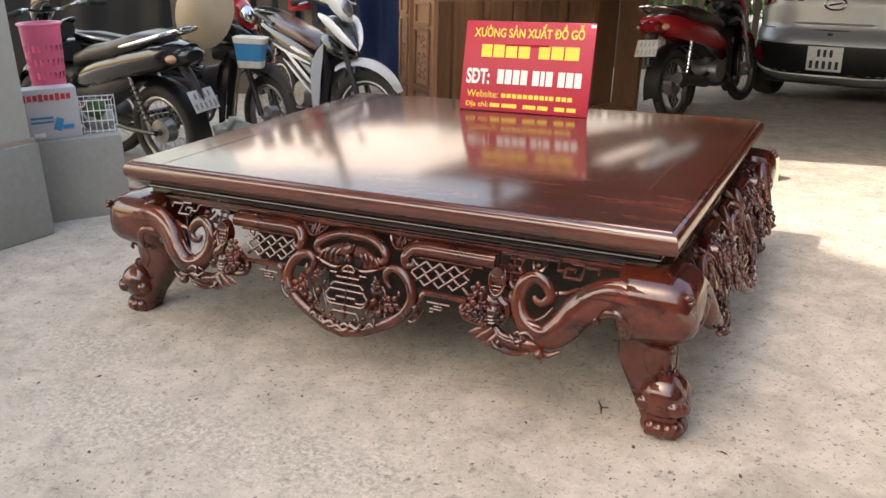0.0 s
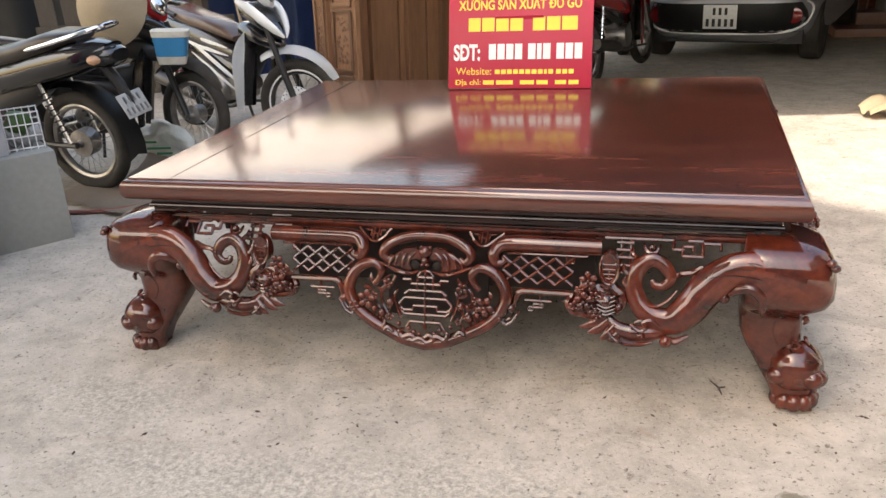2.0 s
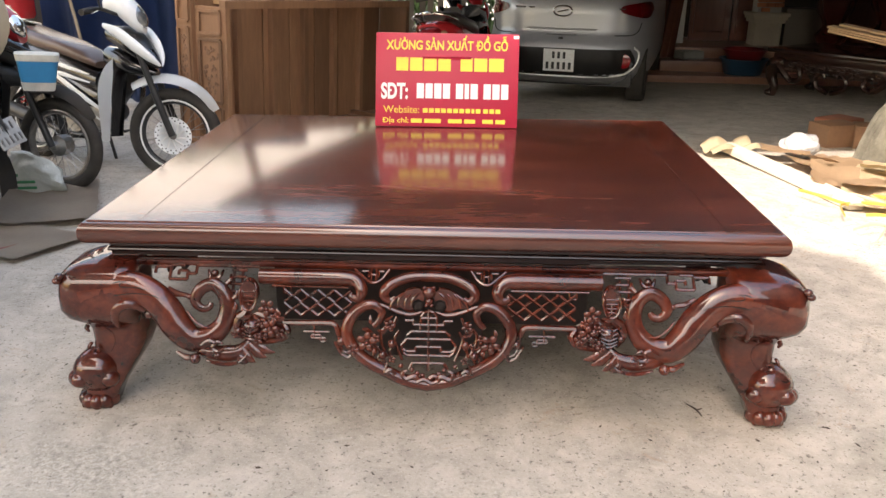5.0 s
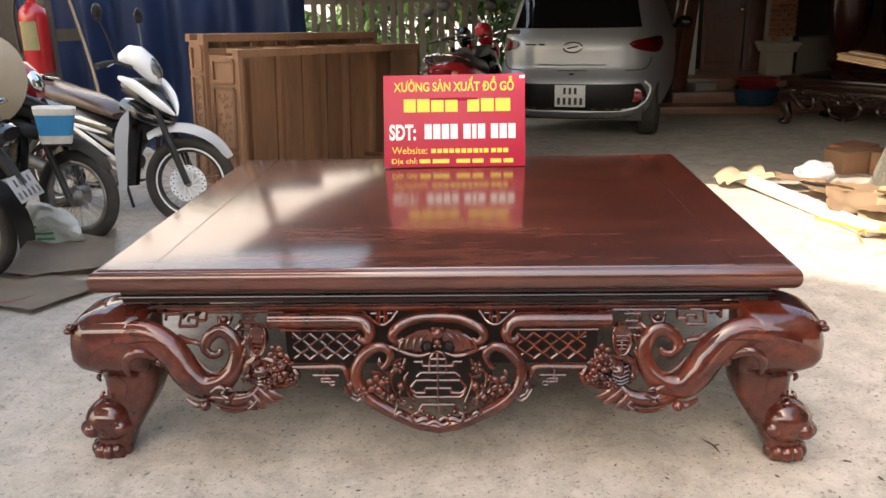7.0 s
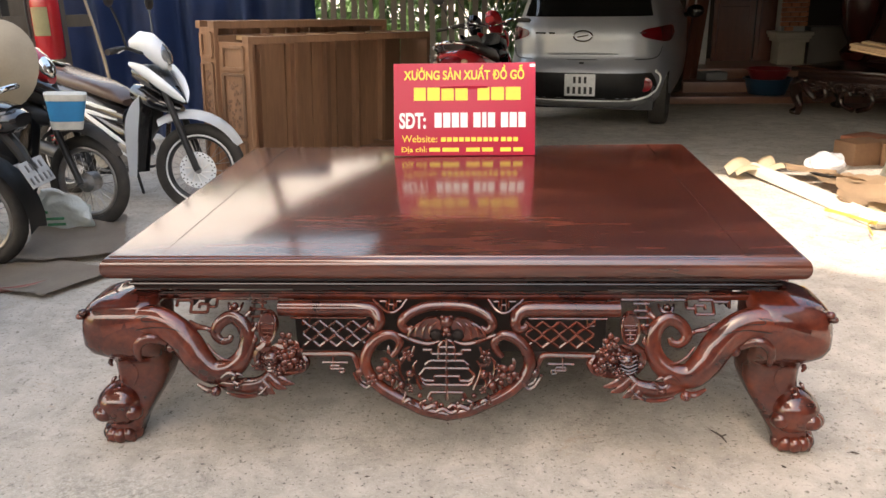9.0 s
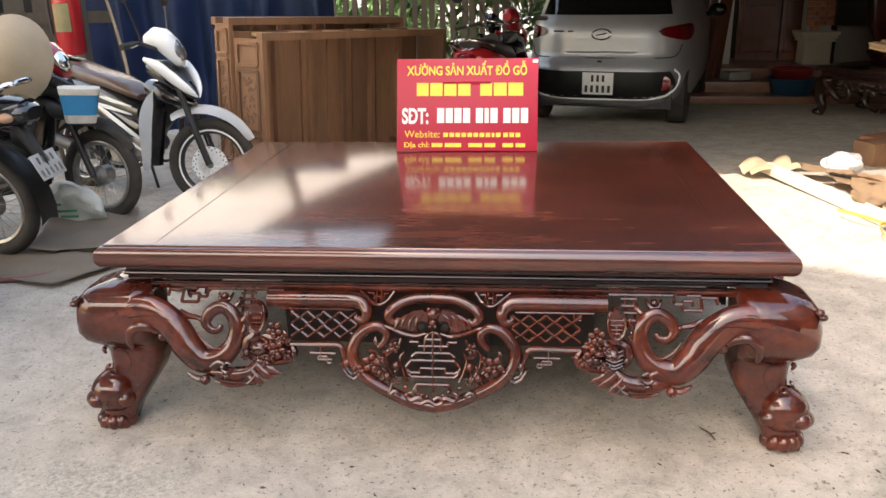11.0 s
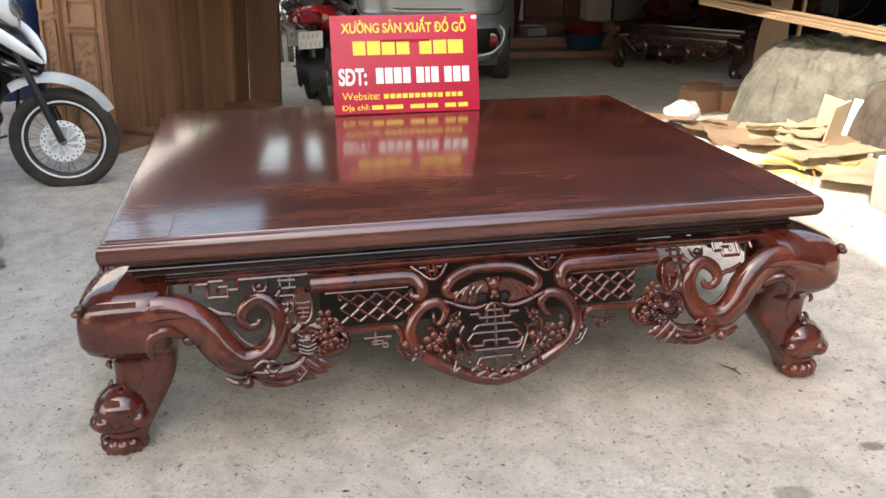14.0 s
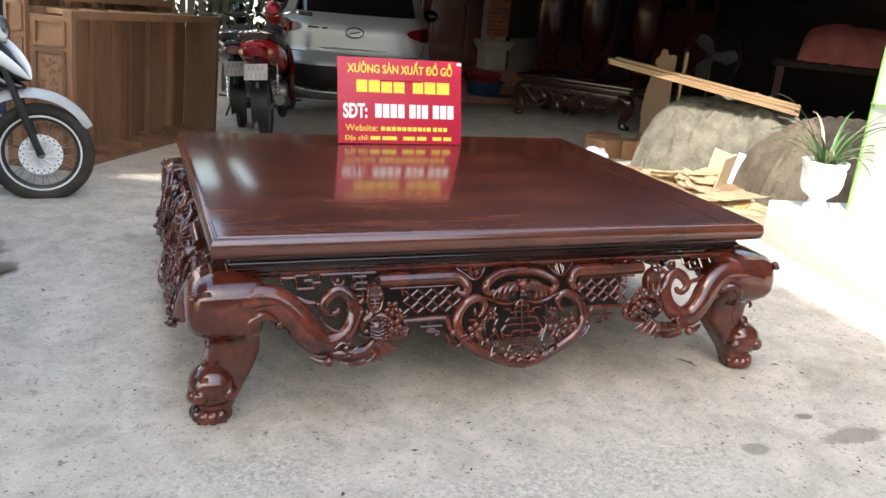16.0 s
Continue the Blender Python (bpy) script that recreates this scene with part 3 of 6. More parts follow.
        for pts in (((0.276, 0.267), (0.349, 0.267)), ((0.287, 0.250), (0.326, 0.250), (0.326, 0.258), (0.300, 0.258), (0.300, 0.241), (0.287, 0.241), (0.287, 0.250)), ((0.318, 0.283), (0.318, 0.25))):
            b = B()
            run(b, [(s * x, z) for x, z in pts], 0.0034, 0.006)
            put("lower_fret", b)
        # flowers, ribbed fruit and leaves
        for x, z, r in ((0.446, 0.337, 0.025), (0.436, 0.284, 0.026), (0.460, 0.296, 0.016), (0.413, 0.270, 0.017), (0.472, 0.252, 0.016), (0.424, 0.312, 0.013), (0.457, 0.262, 0.015)):
            b = B()
            flower(b, s * x, z, r, 0.024 + 0.008 * rng.random(), rng)
            put("flower", b, "carved plum flower")
        b = B()
        ball(b, slant(s * 0.492, 0.276, 0.012), (0.028, 0.022, 0.026), 3)
        for k in range(5):
            z = 0.256 + 0.010 * k
            curve(b, [(s * 0.470, z + 0.003), (s * 0.492, z - 0.005), (s * 0.516, z + 0.004)], [0.002, 0.0048, 0.002], 6, 4, 0.026 + 0.006 * math.sin(k * 0.8))
        put("ribbed_fruit", b, "ribbed carved fruit")
        b = B()
        curve(b, [(s * x, z) for x, z in ((0.500, 0.335), (0.510, 0.315), (0.528, 0.300), (0.533, 0.275), (0.515, 0.245))], [0.012, 0.014, 0.014, 0.012, 0.005], 8, 4, 0.010)
        ball(b, slant(s * 0.526, 0.272, 0.024), 0.011, 2)
        curve(b, [(s * x, z) for x, z in ((0.405, 0.290), (0.394, 0.272), (0.404, 0.252), (0.43, 0.243), (0.47, 0.236))], [0.006, 0.012, 0.012, 0.010, 0.006], 8, 4, 0.010)
        put("stem", b)
        b = B()
        for k in range(16 + 8 * rich):
            leaf(b, s * (0.395 + 0.13 * rng.random()), 0.235 + 0.10 * rng.random(), 0.020 + 0.018 * rng.random(), rng.uniform(-3.1, 3.1), 0.012 + 0.014 * rng.random())
        ball(b, slant(s * 0.46, 0.272, -0.006), (0.062, 0.014, 0.05), 2)
        put("leaf_spray", b)
        b = B()
        along(b, RING, s, 14, 6, 0.012)
        put("medallion_scroll", b, "rounded scroll framing the centre")
        b = B()
        along(b, ARCH, s, 14, 5, 0.010)
        put("arch", b, "arched roll over the bat")
        b = B()
        curve(b, [(s * x, z) for x, z in ((0.114, 0.435), (0.122, 0.424), (0.130, 0.413), (0.144, 0.403), (0.157, 0.400), (0.170, 0.403), (0.184, 0.414), (0.200, 0.426), (0.211, 0.435))], 0.0044, 6, 3, 0.006)
        put("fan_fret", b)
        b = B()
        bars(b, [(s * 0.150, 0.436, s * 0.150, 0.405), (s * 0.164, 0.436, s * 0.164, 0.405), (s * 0.150, 0.421, s * 0.164, 0.421), (s * 0.128, 0.430, s * 0.143, 0.430), (s * 0.143, 0.430, s * 0.143, 0.414),
                 (s * 0.171, 0.430, s * 0.190, 0.430), (s * 0.171, 0.430, s * 0.171, 0.414)], 0.0032, 0.006)
        put("fan_stroke", b)
        # wing of the bat: a scalloped web with ribs round a dark eye hole
        b = B()
        web = [(0.012, 0.380), (0.028, 0.396), (0.055, 0.392), (0.078, 0.378), (0.092, 0.352), (0.112, 0.334), (0.080, 0.338), (0.062, 0.326), (0.040, 0.325), (0.048, 0.340), (0.044, 0.358), (0.030, 0.364), (0.016, 0.358)]
        plate(b, [(s * x, z) for x, z in web], 0.012, Matrix.Translation((0, slant(0, 0.36).y - 0.016, 0)))
        put("bat_wing", b, "scalloped bat wing")
        for xa, za, xb, zb in ((0.022, 0.386, 0.050, 0.345), (0.040, 0.390, 0.068, 0.338), (0.058, 0.388, 0.088, 0.342), (0.072, 0.380, 0.108, 0.336)):
            b = B()
            curve(b, [(s * xa, za), (s * (xa * 0.4 + xb * 0.6 + 0.005), za * 0.45 + zb * 0.55 + 0.004), (s * xb, zb)], [0.003, 0.0052, 0.002], 6, 4, 0.020)
            put("wing_rib", b)
        # a dark ball stands for the shade inside the eye hole
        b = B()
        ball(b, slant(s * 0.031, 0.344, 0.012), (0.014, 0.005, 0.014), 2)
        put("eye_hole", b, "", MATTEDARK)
        b = B()
        curve(b, [(s * x, z) for x, z in ((0.020, 0.330), (0.05, 0.322), (0.09, 0.330), (0.128, 0.345), (0.165, 0.352))], [0.003, 0.0055, 0.006, 0.005, 0.003], 6, 3, 0.016)
        put("tendril", b)
        # sprays beside the character
        for x, z, r in ((0.170, 0.250, 0.029), (0.207, 0.229, 0.019), (0.107, 0.294, 0.017), (0.146, 0.262, 0.014), (0.100, 0.206, 0.012)):
            b = B()
            flower(b, s * x, z, r, 0.022 + 0.006 * rng.random(), rng)
            put("flower", b, "carved plum flower")
        for x, z, r in ((0.126, 0.212, 0.012), (0.102, 0.242, 0.012), (0.150, 0.222, 0.009)):
            b = B()
            ball(b, slant(s * x, z, 0.016), (r, r, r * 1.15), 2)
            curve(b, [(s * x, z - r), (s * (x + 0.006), z - r - 0.014), (s * (x - 0.002), z - r - 0.03)], [0.0055, 0.004, 0.003], 6, 3, 0.008)
            put("bud", b)
        for pts in (((0.083, 0.275), (0.094, 0.255), (0.085, 0.225), (0.072, 0.196)), ((0.120, 0.285), (0.132, 0.268), (0.128, 0.236), (0.110, 0.205)), ((0.09, 0.312), (0.10, 0.29), (0.118, 0.28)),
                    ((0.150, 0.235), (0.135, 0.218), (0.142, 0.195))):
            b = B()
            curve(b, [(s * x, z) for x, z in pts], 0.0042, 6, 4, 0.006)
            put("stem", b)
        b = B()
        for k in range(9):
            leaf(b, s * (0.085 + 0.10 * rng.random()), 0.185 + 0.11 * rng.random(), 0.018 + 0.014 * rng.random(), rng.uniform(-3, 3), 0.008 + 0.008 * rng.random())
        tagged(put("leaf_relief", b), kind="stuff")
        b = B()
        curve(b, [(s * x, z) for x, z in ((0.020, 0.150), (0.036, 0.165), (0.060, 0.158), (0.070, 0.172), (0.056, 0.180))], [0.005, 0.008, 0.008, 0.006, 0.003], 6, 4, 0.030)
        curve(b, [(s * x, z) for x, z in ((0.088, 0.166), (0.104, 0.180), (0.118, 0.172), (0.112, 0.200))], [0.004, 0.007, 0.006, 0.002], 6, 4, 0.028)
        put("curled_leaf", b)
        b = B()
        for x, z in ((0.03, 0.168), (0.045, 0.178), (0.015, 0.163), (0.075, 0.188)):
            ball(b, slant(s * x, z, 0.022), 0.0075, 2)
        tagged(put("berry", b), kind="stuff")
        # knob and small steps between the ring and the lower fret
        b = B()
        ball(b, slant(s * 0.242, 0.245, 0.012), 0.0135, 2)
        put("knob", b)
        b = B()
        run(b, [(s * x, z) for x, z in ((0.262, 0.238), (0.254, 0.222), (0.243, 0.206), (0.226, 0.196), (0.215, 0.203))], 0.0045, 0.0)
        run(b, [(s * x, z) for x, z in ((0.250, 0.232), (0.238, 0.214), (0.224, 0.208))], 0.004, 0.0)
        put("side_fret", b)
        if rich:
            b = B()
            for k in range(60):
                x, z = s * (0.24 + 0.42 * rng.random()), 0.235 + 0.17 * rng.random()
                if rng.random() < 0.45:
                    flower(b, x, z, 0.016 + 0.014 * rng.random(), 0.02 + 0.030 * rng.random(), rng)
                else:
                    leaf(b, x, z, 0.03 + 0.02 * rng.random(), rng.uniform(-3, 3), 0.02 + 0.030 * rng.random())
            tagged(put("relief_flower", b, "deep relief of flowers and leaves"), kind="stuff")
    # bat's body
    b = B()
    ball(b, slant(0, 0.384, 0.022), (0.019, 0.018, 0.017), 3)
    ball(b, slant(0, 0.362, 0.022), (0.012, 0.015, 0.012), 2)
    for s in (-1, 1):
        ball(b, slant(s * 0.012, 0.396, 0.026), 0.007, 2)
        ball(b, slant(s * 0.007, 0.352, 0.028), 0.006, 2)
    put("bat_body", b, "carved bat above a longevity character")
    b = B()
    for s in (-1, 1):
        for stroke in CHARACTER:
            run(b, [(s * x, z) for x, z in stroke], 0.0044, 0.014)
    bars(b, [(0, 0.336, 0, 0.172)], 0.0048, 0.014)
    put("longevity_character", b, "fretwork longevity character")
    b = B()
    curve(b, [(-0.03, 0.150), (-0.01, 0.158), (0.01, 0.148), (0.03, 0.156), (0.018, 0.168), (0.004, 0.160)], 0.006, 6, 3, 0.032)
    put("carved_drop", b)
    return root


LIFT = 0.009
apron(1.0, pose(0, 0, LIFT))
apron(0.80, pose(-W - D0, YC, LIFT, 0, 0, -90), 1)
apron(0.80, pose(W + D0, YC, LIFT, 0, 0, 90), 1)
apron(1.0, pose(0, D1 + D0, LIFT, 0, 0, 180))


def leg(sx, sy):
    """A cabriole leg with a ball-and-claw foot; it swells towards its corner."""
    root = new("leg")
    root.parent = table
    root.matrix_basis = pose(sx * 0.918, YC + sy * (HD - (LEGY - D0)), 0)
    root["label"] = "stout cabriole leg with a clawed foot"
    b = B()
    prof = [(0.452, -0.030, 0.060), (0.446, -0.012, 0.078), (0.438, 0.0, 0.094), (0.422, 0.007, 0.104), (0.40, 0.011, 0.109), (0.36, 0.014, 0.111), (0.32, 0.015, 0.110), (0.294, 0.010, 0.104), (0.274, 0.0, 0.092),
            (0.260, -0.008, 0.082), (0.238, -0.013, 0.079), (0.20, -0.013, 0.077), (0.16, -0.004, 0.071), (0.11, 0.018, 0.062), (0.06, 0.040, 0.053), (0.02, 0.048, 0.046)]
    loft(b, [rounded(sx * o, sy * o, h, h, z, 36, 4.2) for z, o, h in prof])
    part("leg_body", b, CARVED, root)
    # claw foot
    c0 = 0.055
    for j in range(8):
        b = B()
        a = math.atan2(sy, sx) + (j - 3.5) * 0.56
        ball(b, (sx * c0 + 0.043 * math.cos(a), sy * c0 + 0.043 * math.sin(a), 0.024), (0.0215, 0.0215, 0.024), 3)
        part("toe", b, CARVED, root)
    b = B()
    box(b, (sx * c0, sy * c0, 0.014), (0.09, 0.09, 0.026), bevel=0.008)
    part("foot_pad", b, CARVED, root)
    # cloud-shaped knuckle: a swelling with a boss inside rings on each outer face
    b = B()
    kz, kc = 0.112, 0.054
    loft(b, [rounded(sx * kc, sy * kc, h, h, kz + dz, 32, 2.6) for dz, h in ((-0.056, 0.038), (-0.046, 0.052), (-0.024, 0.063), (0.0, 0.067), (0.022, 0.064), (0.040, 0.054), (0.056, 0.036), (0.066, 0.014))])
    part("knuckle", b, CARVED, root, "carved cloud-shaped knuckle")
    for fx, fy in ((0, 1), (1, 0)):
        o, side = Vector((sx * fx, sy * fy, 0)), Vector((1, 0, 0)) if fy else Vector((0, 1, 0))
        c = Vector((sx * kc, sy * kc, kz - 0.010)) + o * 0.062
        b = B()
        ball(b, c - o * 0.008, (0.018, 0.014, 0.015) if fy else (0.014, 0.018, 0.015), 3)
        part("knuckle_boss", b, CARVED, root)
        for u in (-0.046, 0.046):
            b = B()
            ball(b, c + side * u - o * 0.026 + Vector((0, 0, -0.002)), (0.028, 0.028, 0.026), 3)
            part("knuckle_lobe", b, CARVED, root)
        for rr, back in ((0.025, 0.003), (0.037, 0.010)):
            b = B()
            tube(b, [c + side * rr * math.cos(a) + Vector((0, 0, rr * 0.85 * math.sin(a))) - o * (back + 0.012 * abs(math.cos(a))) for a in (-0.2 + 1.13 * math.pi * k / 12 for k in range(13))], [0.001] + [0.0034] * 11 + [0.001], 8, 3)
            part("knuckle_ring", b, CARVED, root)
    # small curls above the knuckle and the raised seam up the shin
    for fx, fy in ((0, 1), (1, 0)):
        o, side = Vector((sx * fx, sy * fy, 0)), Vector((sx, 0, 0)) if fy else Vector((0, sy, 0))
        f = lambda u, z, pr: Vector((0, 0, z)) + side * u + o * pr
        b = B()
        tube(b, [f(0.040, 0.166, 0.078), f(0.052, 0.174, 0.076), f(0.048, 0.186, 0.072), f(0.036, 0.184, 0.072), f(0.038, 0.176, 0.076)], [0.006, 0.0055, 0.005, 0.004, 0.003], 7, 4)
        part("curl", b, CARVED, root)
        b = B()
        tube(b, [f(0.010, 0.256, 0.072), f(-0.006, 0.238, 0.066), f(-0.010, 0.205, 0.064), f(0.006, 0.172, 0.067)], [0.0015, 0.003, 0.003, 0.0015], 6, 5)
        part("seam", b, CARVED, root)
        b = B()
        tube(b, [f(0.060, 0.254, 0.066), f(0.068, 0.246, 0.064), f(0.066, 0.236, 0.060)], [0.006, 0.006, 0.003], 7, 4)
        part("curl", b, CARVED, root)
    # spandrel curls, one on each face that meets an apron, and the corner leaf
    for face in (0, 1):
        def q(u, z, pr):
            # u runs from the corner along the apron, pr stands out from the face
            return Vector((-sx * u, sy * (0.111 + pr), z)) if face == 0 else Vector((sx * (0.111 + pr), -sy * u, z))
        b = B()
        tube(b, [q(0.046, 0.272, -0.004), q(0.043, 0.300, 0.0), q(0.050, 0.328, 0.003), q(0.074, 0.346, 0.002), q(0.102, 0.342, -0.004), q(0.124, 0.324, -0.012)],
             [0.005, 0.012, 0.0155, 0.016, 0.0145, 0.010], 10, 5)
        part("leg_curl", b, CARVED, root, "carved curl on the leg")
        b = B()
        ball(b, q(0.137, 0.312, -0.012), 0.0155, 3)
        part("curl_knob", b, CARVED, root)
    for k in range(2):
        b = B()
        o = 0.100 + 0.004 * k
        ball(b, (sx * (o + 0.006 * (k % 2)), sy * (o + 0.006 * ((k + 1) % 2)), 0.422 - 0.014 * k), (0.013, 0.013, 0.010), 2)
        part("corner_leaf", b, CARVED, root)


for sx in (-1, 1):
    for sy in (-1, 1):
        leg(sx, sy)

# ---------------------------------------------------------------- sign
SIGN = pose(-0.018, 1.297, 0.5785, -13.5, 0, 0.8)
sign = thing("shop_sign", SIGN, "red workshop sign with yellow and white lettering on the tabletop", "sign")
b = B()
box(b, (0, 0.006, 0.193), (0.596, 0.012, 0.386), bevel=0.004)
part("board", b, SIGNRED, sign)
b = B()
box(b, (0, 0.05, 0.15), (0.2, 0.008, 0.30), (20, 0, 0))
part("back_prop", b, SIGNRED, sign)


def text(words, size, m, material, parent, name="lettering", squeeze=1.0, bold=0.0, fit=None, align="CENTER"):
    """Letters as a thin mesh, standing in x, z and facing -y; fit sets the width."""
    cu = bpy.data.curves.new(name, "FONT")
    cu.body, cu.size, cu.extrude, cu.align_x, cu.offset = words, size, 0.0006, align, bold
    tmp = new("letters", cu)
    dg = bpy.context.evaluated_depsgraph_get()
    me = bpy.data.meshes.new_from_object(tmp.evaluated_get(dg))
    bpy.data.objects.remove(tmp)
    xs = [v.co.x for v in me.vertices]
    k = fit / (max(xs) - min(xs)) if fit else squeeze
    for v in me.vertices:
        v.co = Vector((v.co.x * k, -v.co.z, v.co.y))
    me.materials.clear()
    me.materials.append(material)
    ob = new(name, me)
    ob.parent, ob.matrix_basis = parent, m
    ob["label"] = "raised lettering"
    return ob


def strokes(widths, x, z, h, gap, material, parent, y=-0.0012, name="bar"):
    """Plain bars in a row, from x on; negative widths are spaces."""
    for w in widths:
        if w > 0:
            b = B()
            box(b, (x + w / 2, y, z), (w, 0.0012, h))
            part(name, b, material, parent, smooth=False)
            x += w + gap
        else:
            x -= w
    return x


text("XƯỞNG SẢN XUẤT ĐỒ GỖ", 0.052, pose(0, -0.0012, 0.318), YELLOW, sign, fit=0.505, bold=0.0012)
strokes([0.05, 0.052, 0.052, 0.052, -0.034, 0.05, 0.054, 0.062], -0.212, 0.258, 0.054, 0.007, YELLOW, sign)
text("SDT:", 0.088, pose(-0.218, -0.0012, 0.117), WHITE, sign, fit=0.112, bold=0.003)
b = B()
box(b, (-0.2375, -0.0016, 0.149), (0.014, 0.0012, 0.008))
part("letter_stroke", b, WHITE, sign, smooth=False)
strokes([0.03] * 4 + [-0.018] + [0.03, 0.018, 0.03] + [-0.018] + [0.03] * 3, -0.125, 0.149, 0.062, 0.0065, WHITE, sign)
text("Website:", 0.042, pose(-0.188, -0.0012, 0.057), YELLOW, sign, fit=0.15)
strokes([0.02] * 4 + [0.02] * 4 + [0.012, 0.02] + [-0.006] + [0.02] * 3, -0.098, 0.068, 0.018, 0.0055, YELLOW, sign)
b = B()
box(b, (-0.262, -0.0016, 0.0265), (0.009, 0.0012, 0.0035))
part("letter_stroke", b, YELLOW, sign, smooth=False)
text("Dịa chỉ:", 0.029, pose(-0.212, -0.0012, 0.016), YELLOW, sign, fit=0.108, bold=0.0004)
strokes([0.046, 0.07, -0.02, 0.058, 0.046, -0.02, 0.045, 0.04], -0.148, 0.025, 0.017, 0.010, YELLOW, sign)
b = B()
box(b, (0.285, -0.0012, 0.373), (0.022, 0.0012, 0.012))
part("chipped_corner", b, WHITE, sign, "chipped white corner")

# ---------------------------------------------------------------- enclosure
# unseen sheet, added only to cast the yard's shade
GALV = mat("shade_sheet_metal", (0.4, 0.4, 0.4), 0.5, 0.5, scale=3)
b = B()
plate(b, [(-1.70, -11.3), (-1.79, -4.03), (-3.8, -3.03), (-7.2, -1.33), (-12.0, 1.07), (-12.0, -11.3)], 0.03)
for v in b.verts:
    v.co = Vector((v.co.x, v.co.z, 8.0 + v.co.y))
tagged(part("canopy", b, GALV, smooth=False), "unseen metal sheet added to shade the table and front yard", "canopy", kind="structure")
# slots cut to put bright streaks in the tabletop's reflection
reflection_slots = ((-0.98, -0.74), (-0.54, -0.40))
# unseen roof, set low and coloured dark to dim the workshop
b = B()
plate(b, [(-0.86, 1.90), (1.20, 2.32), (3.74, 2.85), (12.45, 4.65), (12.45, 4.8), (-2.0, 4.8), (-2.0, 3.4), (-0.86, 3.4)], 0.03)
xs = [-2.0] + [x for pair in reflection_slots for x in pair] + [12.45]
for x0, x1 in zip(xs[::2], xs[1::2]):
    plate(b, [(x0, 4.8), (x1, 4.8), (x1, 7.3), (x0, 7.3)], 0.03)
plate(b, [(-2.0, 7.3), (12.45, 7.3), (12.45, 14), (-2.0, 14)], 0.03)
for v in b.verts:
    v.co = Vector((v.co.x, v.co.z, 1.94 + v.co.y))
tagged(part("ceiling", b, mat("darkened_roof", (0.05, 0.038, 0.03), 0.85), smooth=False), "unseen workshop roof, added low and dark to keep light out", "roof", kind="structure")
# second unseen roof, added high up to keep sun off the motorbikes
b = B()
plate(b, [(-8.66, -3.14), (-2.66, -1.94), (-2.66, 6.4), (-8.66, 6.4)], 0.03)
for v in b.verts:
    v.co = Vector((v.co.x, v.co.z, 7.94 + v.co.y))
tagged(part("ceiling", b, MATS["darkened_roof"], smooth=False), "unseen high roof added to shade the motorbikes", "roof", kind="structure")


def block(name, c, s, rz, material, label, category, kind="structure", bevel=0.008):
    b = B()
    box(b, (0, 0, s[2] / 2), s, bevel=bevel)
    return tagged(part(name, b, material, m=pose(*c, 0, 0, rz)), label, category, kind=kind)


# near-black base colour stands in for the dimness inside the workshop
DARKENEDWALL = mat("darkened_wall", (0.06, 0.05, 0.045), 0.8, second=(0.04, 0.033, 0.03), scale=2, bump=0.2)
block("wall_north", (6.4, 10.6, -0.4), (11.7, 0.25, 4.2), 0, DARKENEDWALL, "plastered house wall behind the workshop, coloured near-black to darken the interior", "wall")
block("wall_east", (9.0, 6.5, -0.3), (0.25, 9.5, 3.8), 0, DARKENEDWALL, "plain wall added to close the workshop's side, coloured near-black", "wall")


# unseen wall, added to cut low sky light from the front
block("wall_south", (0, -9.0, -0.1), (17, 0.2, 3.3), 0, CEMENT, "unseen cement wall added to block low sky on the road side", "wall")
# hidden wall, added so less light reaches the workshop's floor
block("wall_southeast", (7.2, 2.98, -0.1), (4.0, 0.2, 2.6), 12.8, CEMENT, "unseen cement wall added to keep light out of the workshop", "wall")
# white wall, added as a reflector to brighten the sheen on the tabletop
block("wall_northwest", (-9.5, 14.9, -0.3), (13, 0.25, 7.2), 0, mat("bounce_white", (0.80, 0.79, 0.76), 0.85, second=(0.70, 0.68, 0.63), scale=1.5, fine=30, bump=0.2), "tall white wall added to brighten the tabletop's reflection", "wall")
# unseen dark wall, added to dim the right side of the yard
block("wall_east_front", (4.5, -3.4, -0.1), (0.2, 10.8, 9.0), 0, DARKENEDWALL, "unseen dark wall added to block light from the east", "wall")

# pier and plinth on the left
pier = thing("pier", pose(-2.34, 0.03, 0, 0, 0, -2), "grey cement pier with dusty panels at the yard's edge", "pillar", kind="structure")
b = B()
box(b, (0, 0, 0.22), (0.62, 0.62, 0.44), bevel=0.012)
part("lower_block", b, CEMENT, pier)
b = B()
box(b, (0, 0, 1.63), (0.58, 0.58, 2.35), bevel=0.012)
part("shaft", b, mat("pale_cement", (0.55, 0.56, 0.53), 0.9, second=(0.42, 0.42, 0.39), scale=2.2, fine=40, bump=0.25), pier)
b = B()
box(b, (0, 0, 0.447), (0.6, 0.6, 0.02))
part("mortar_joint", b, GREYBOARD, pier)
plinth = thing("plinth", pose(-2.345, 0.54, 0, 0, 0, 56), "low bare cement plinth beside the pier", "plinth", kind="structure")
b = B()
box(b, (0, 0, 0.195), (0.75, 0.40, 0.41), bevel=0.01)
part("plinth_body", b, CEMENT, plinth)

# ---------------------------------------------------------------- car
CARM = pose(0.70, 5.70, -0.10, 0, 0, -13)
car = thing("car", CARM, "silver hatchback car parked with its back to the yard", "car")
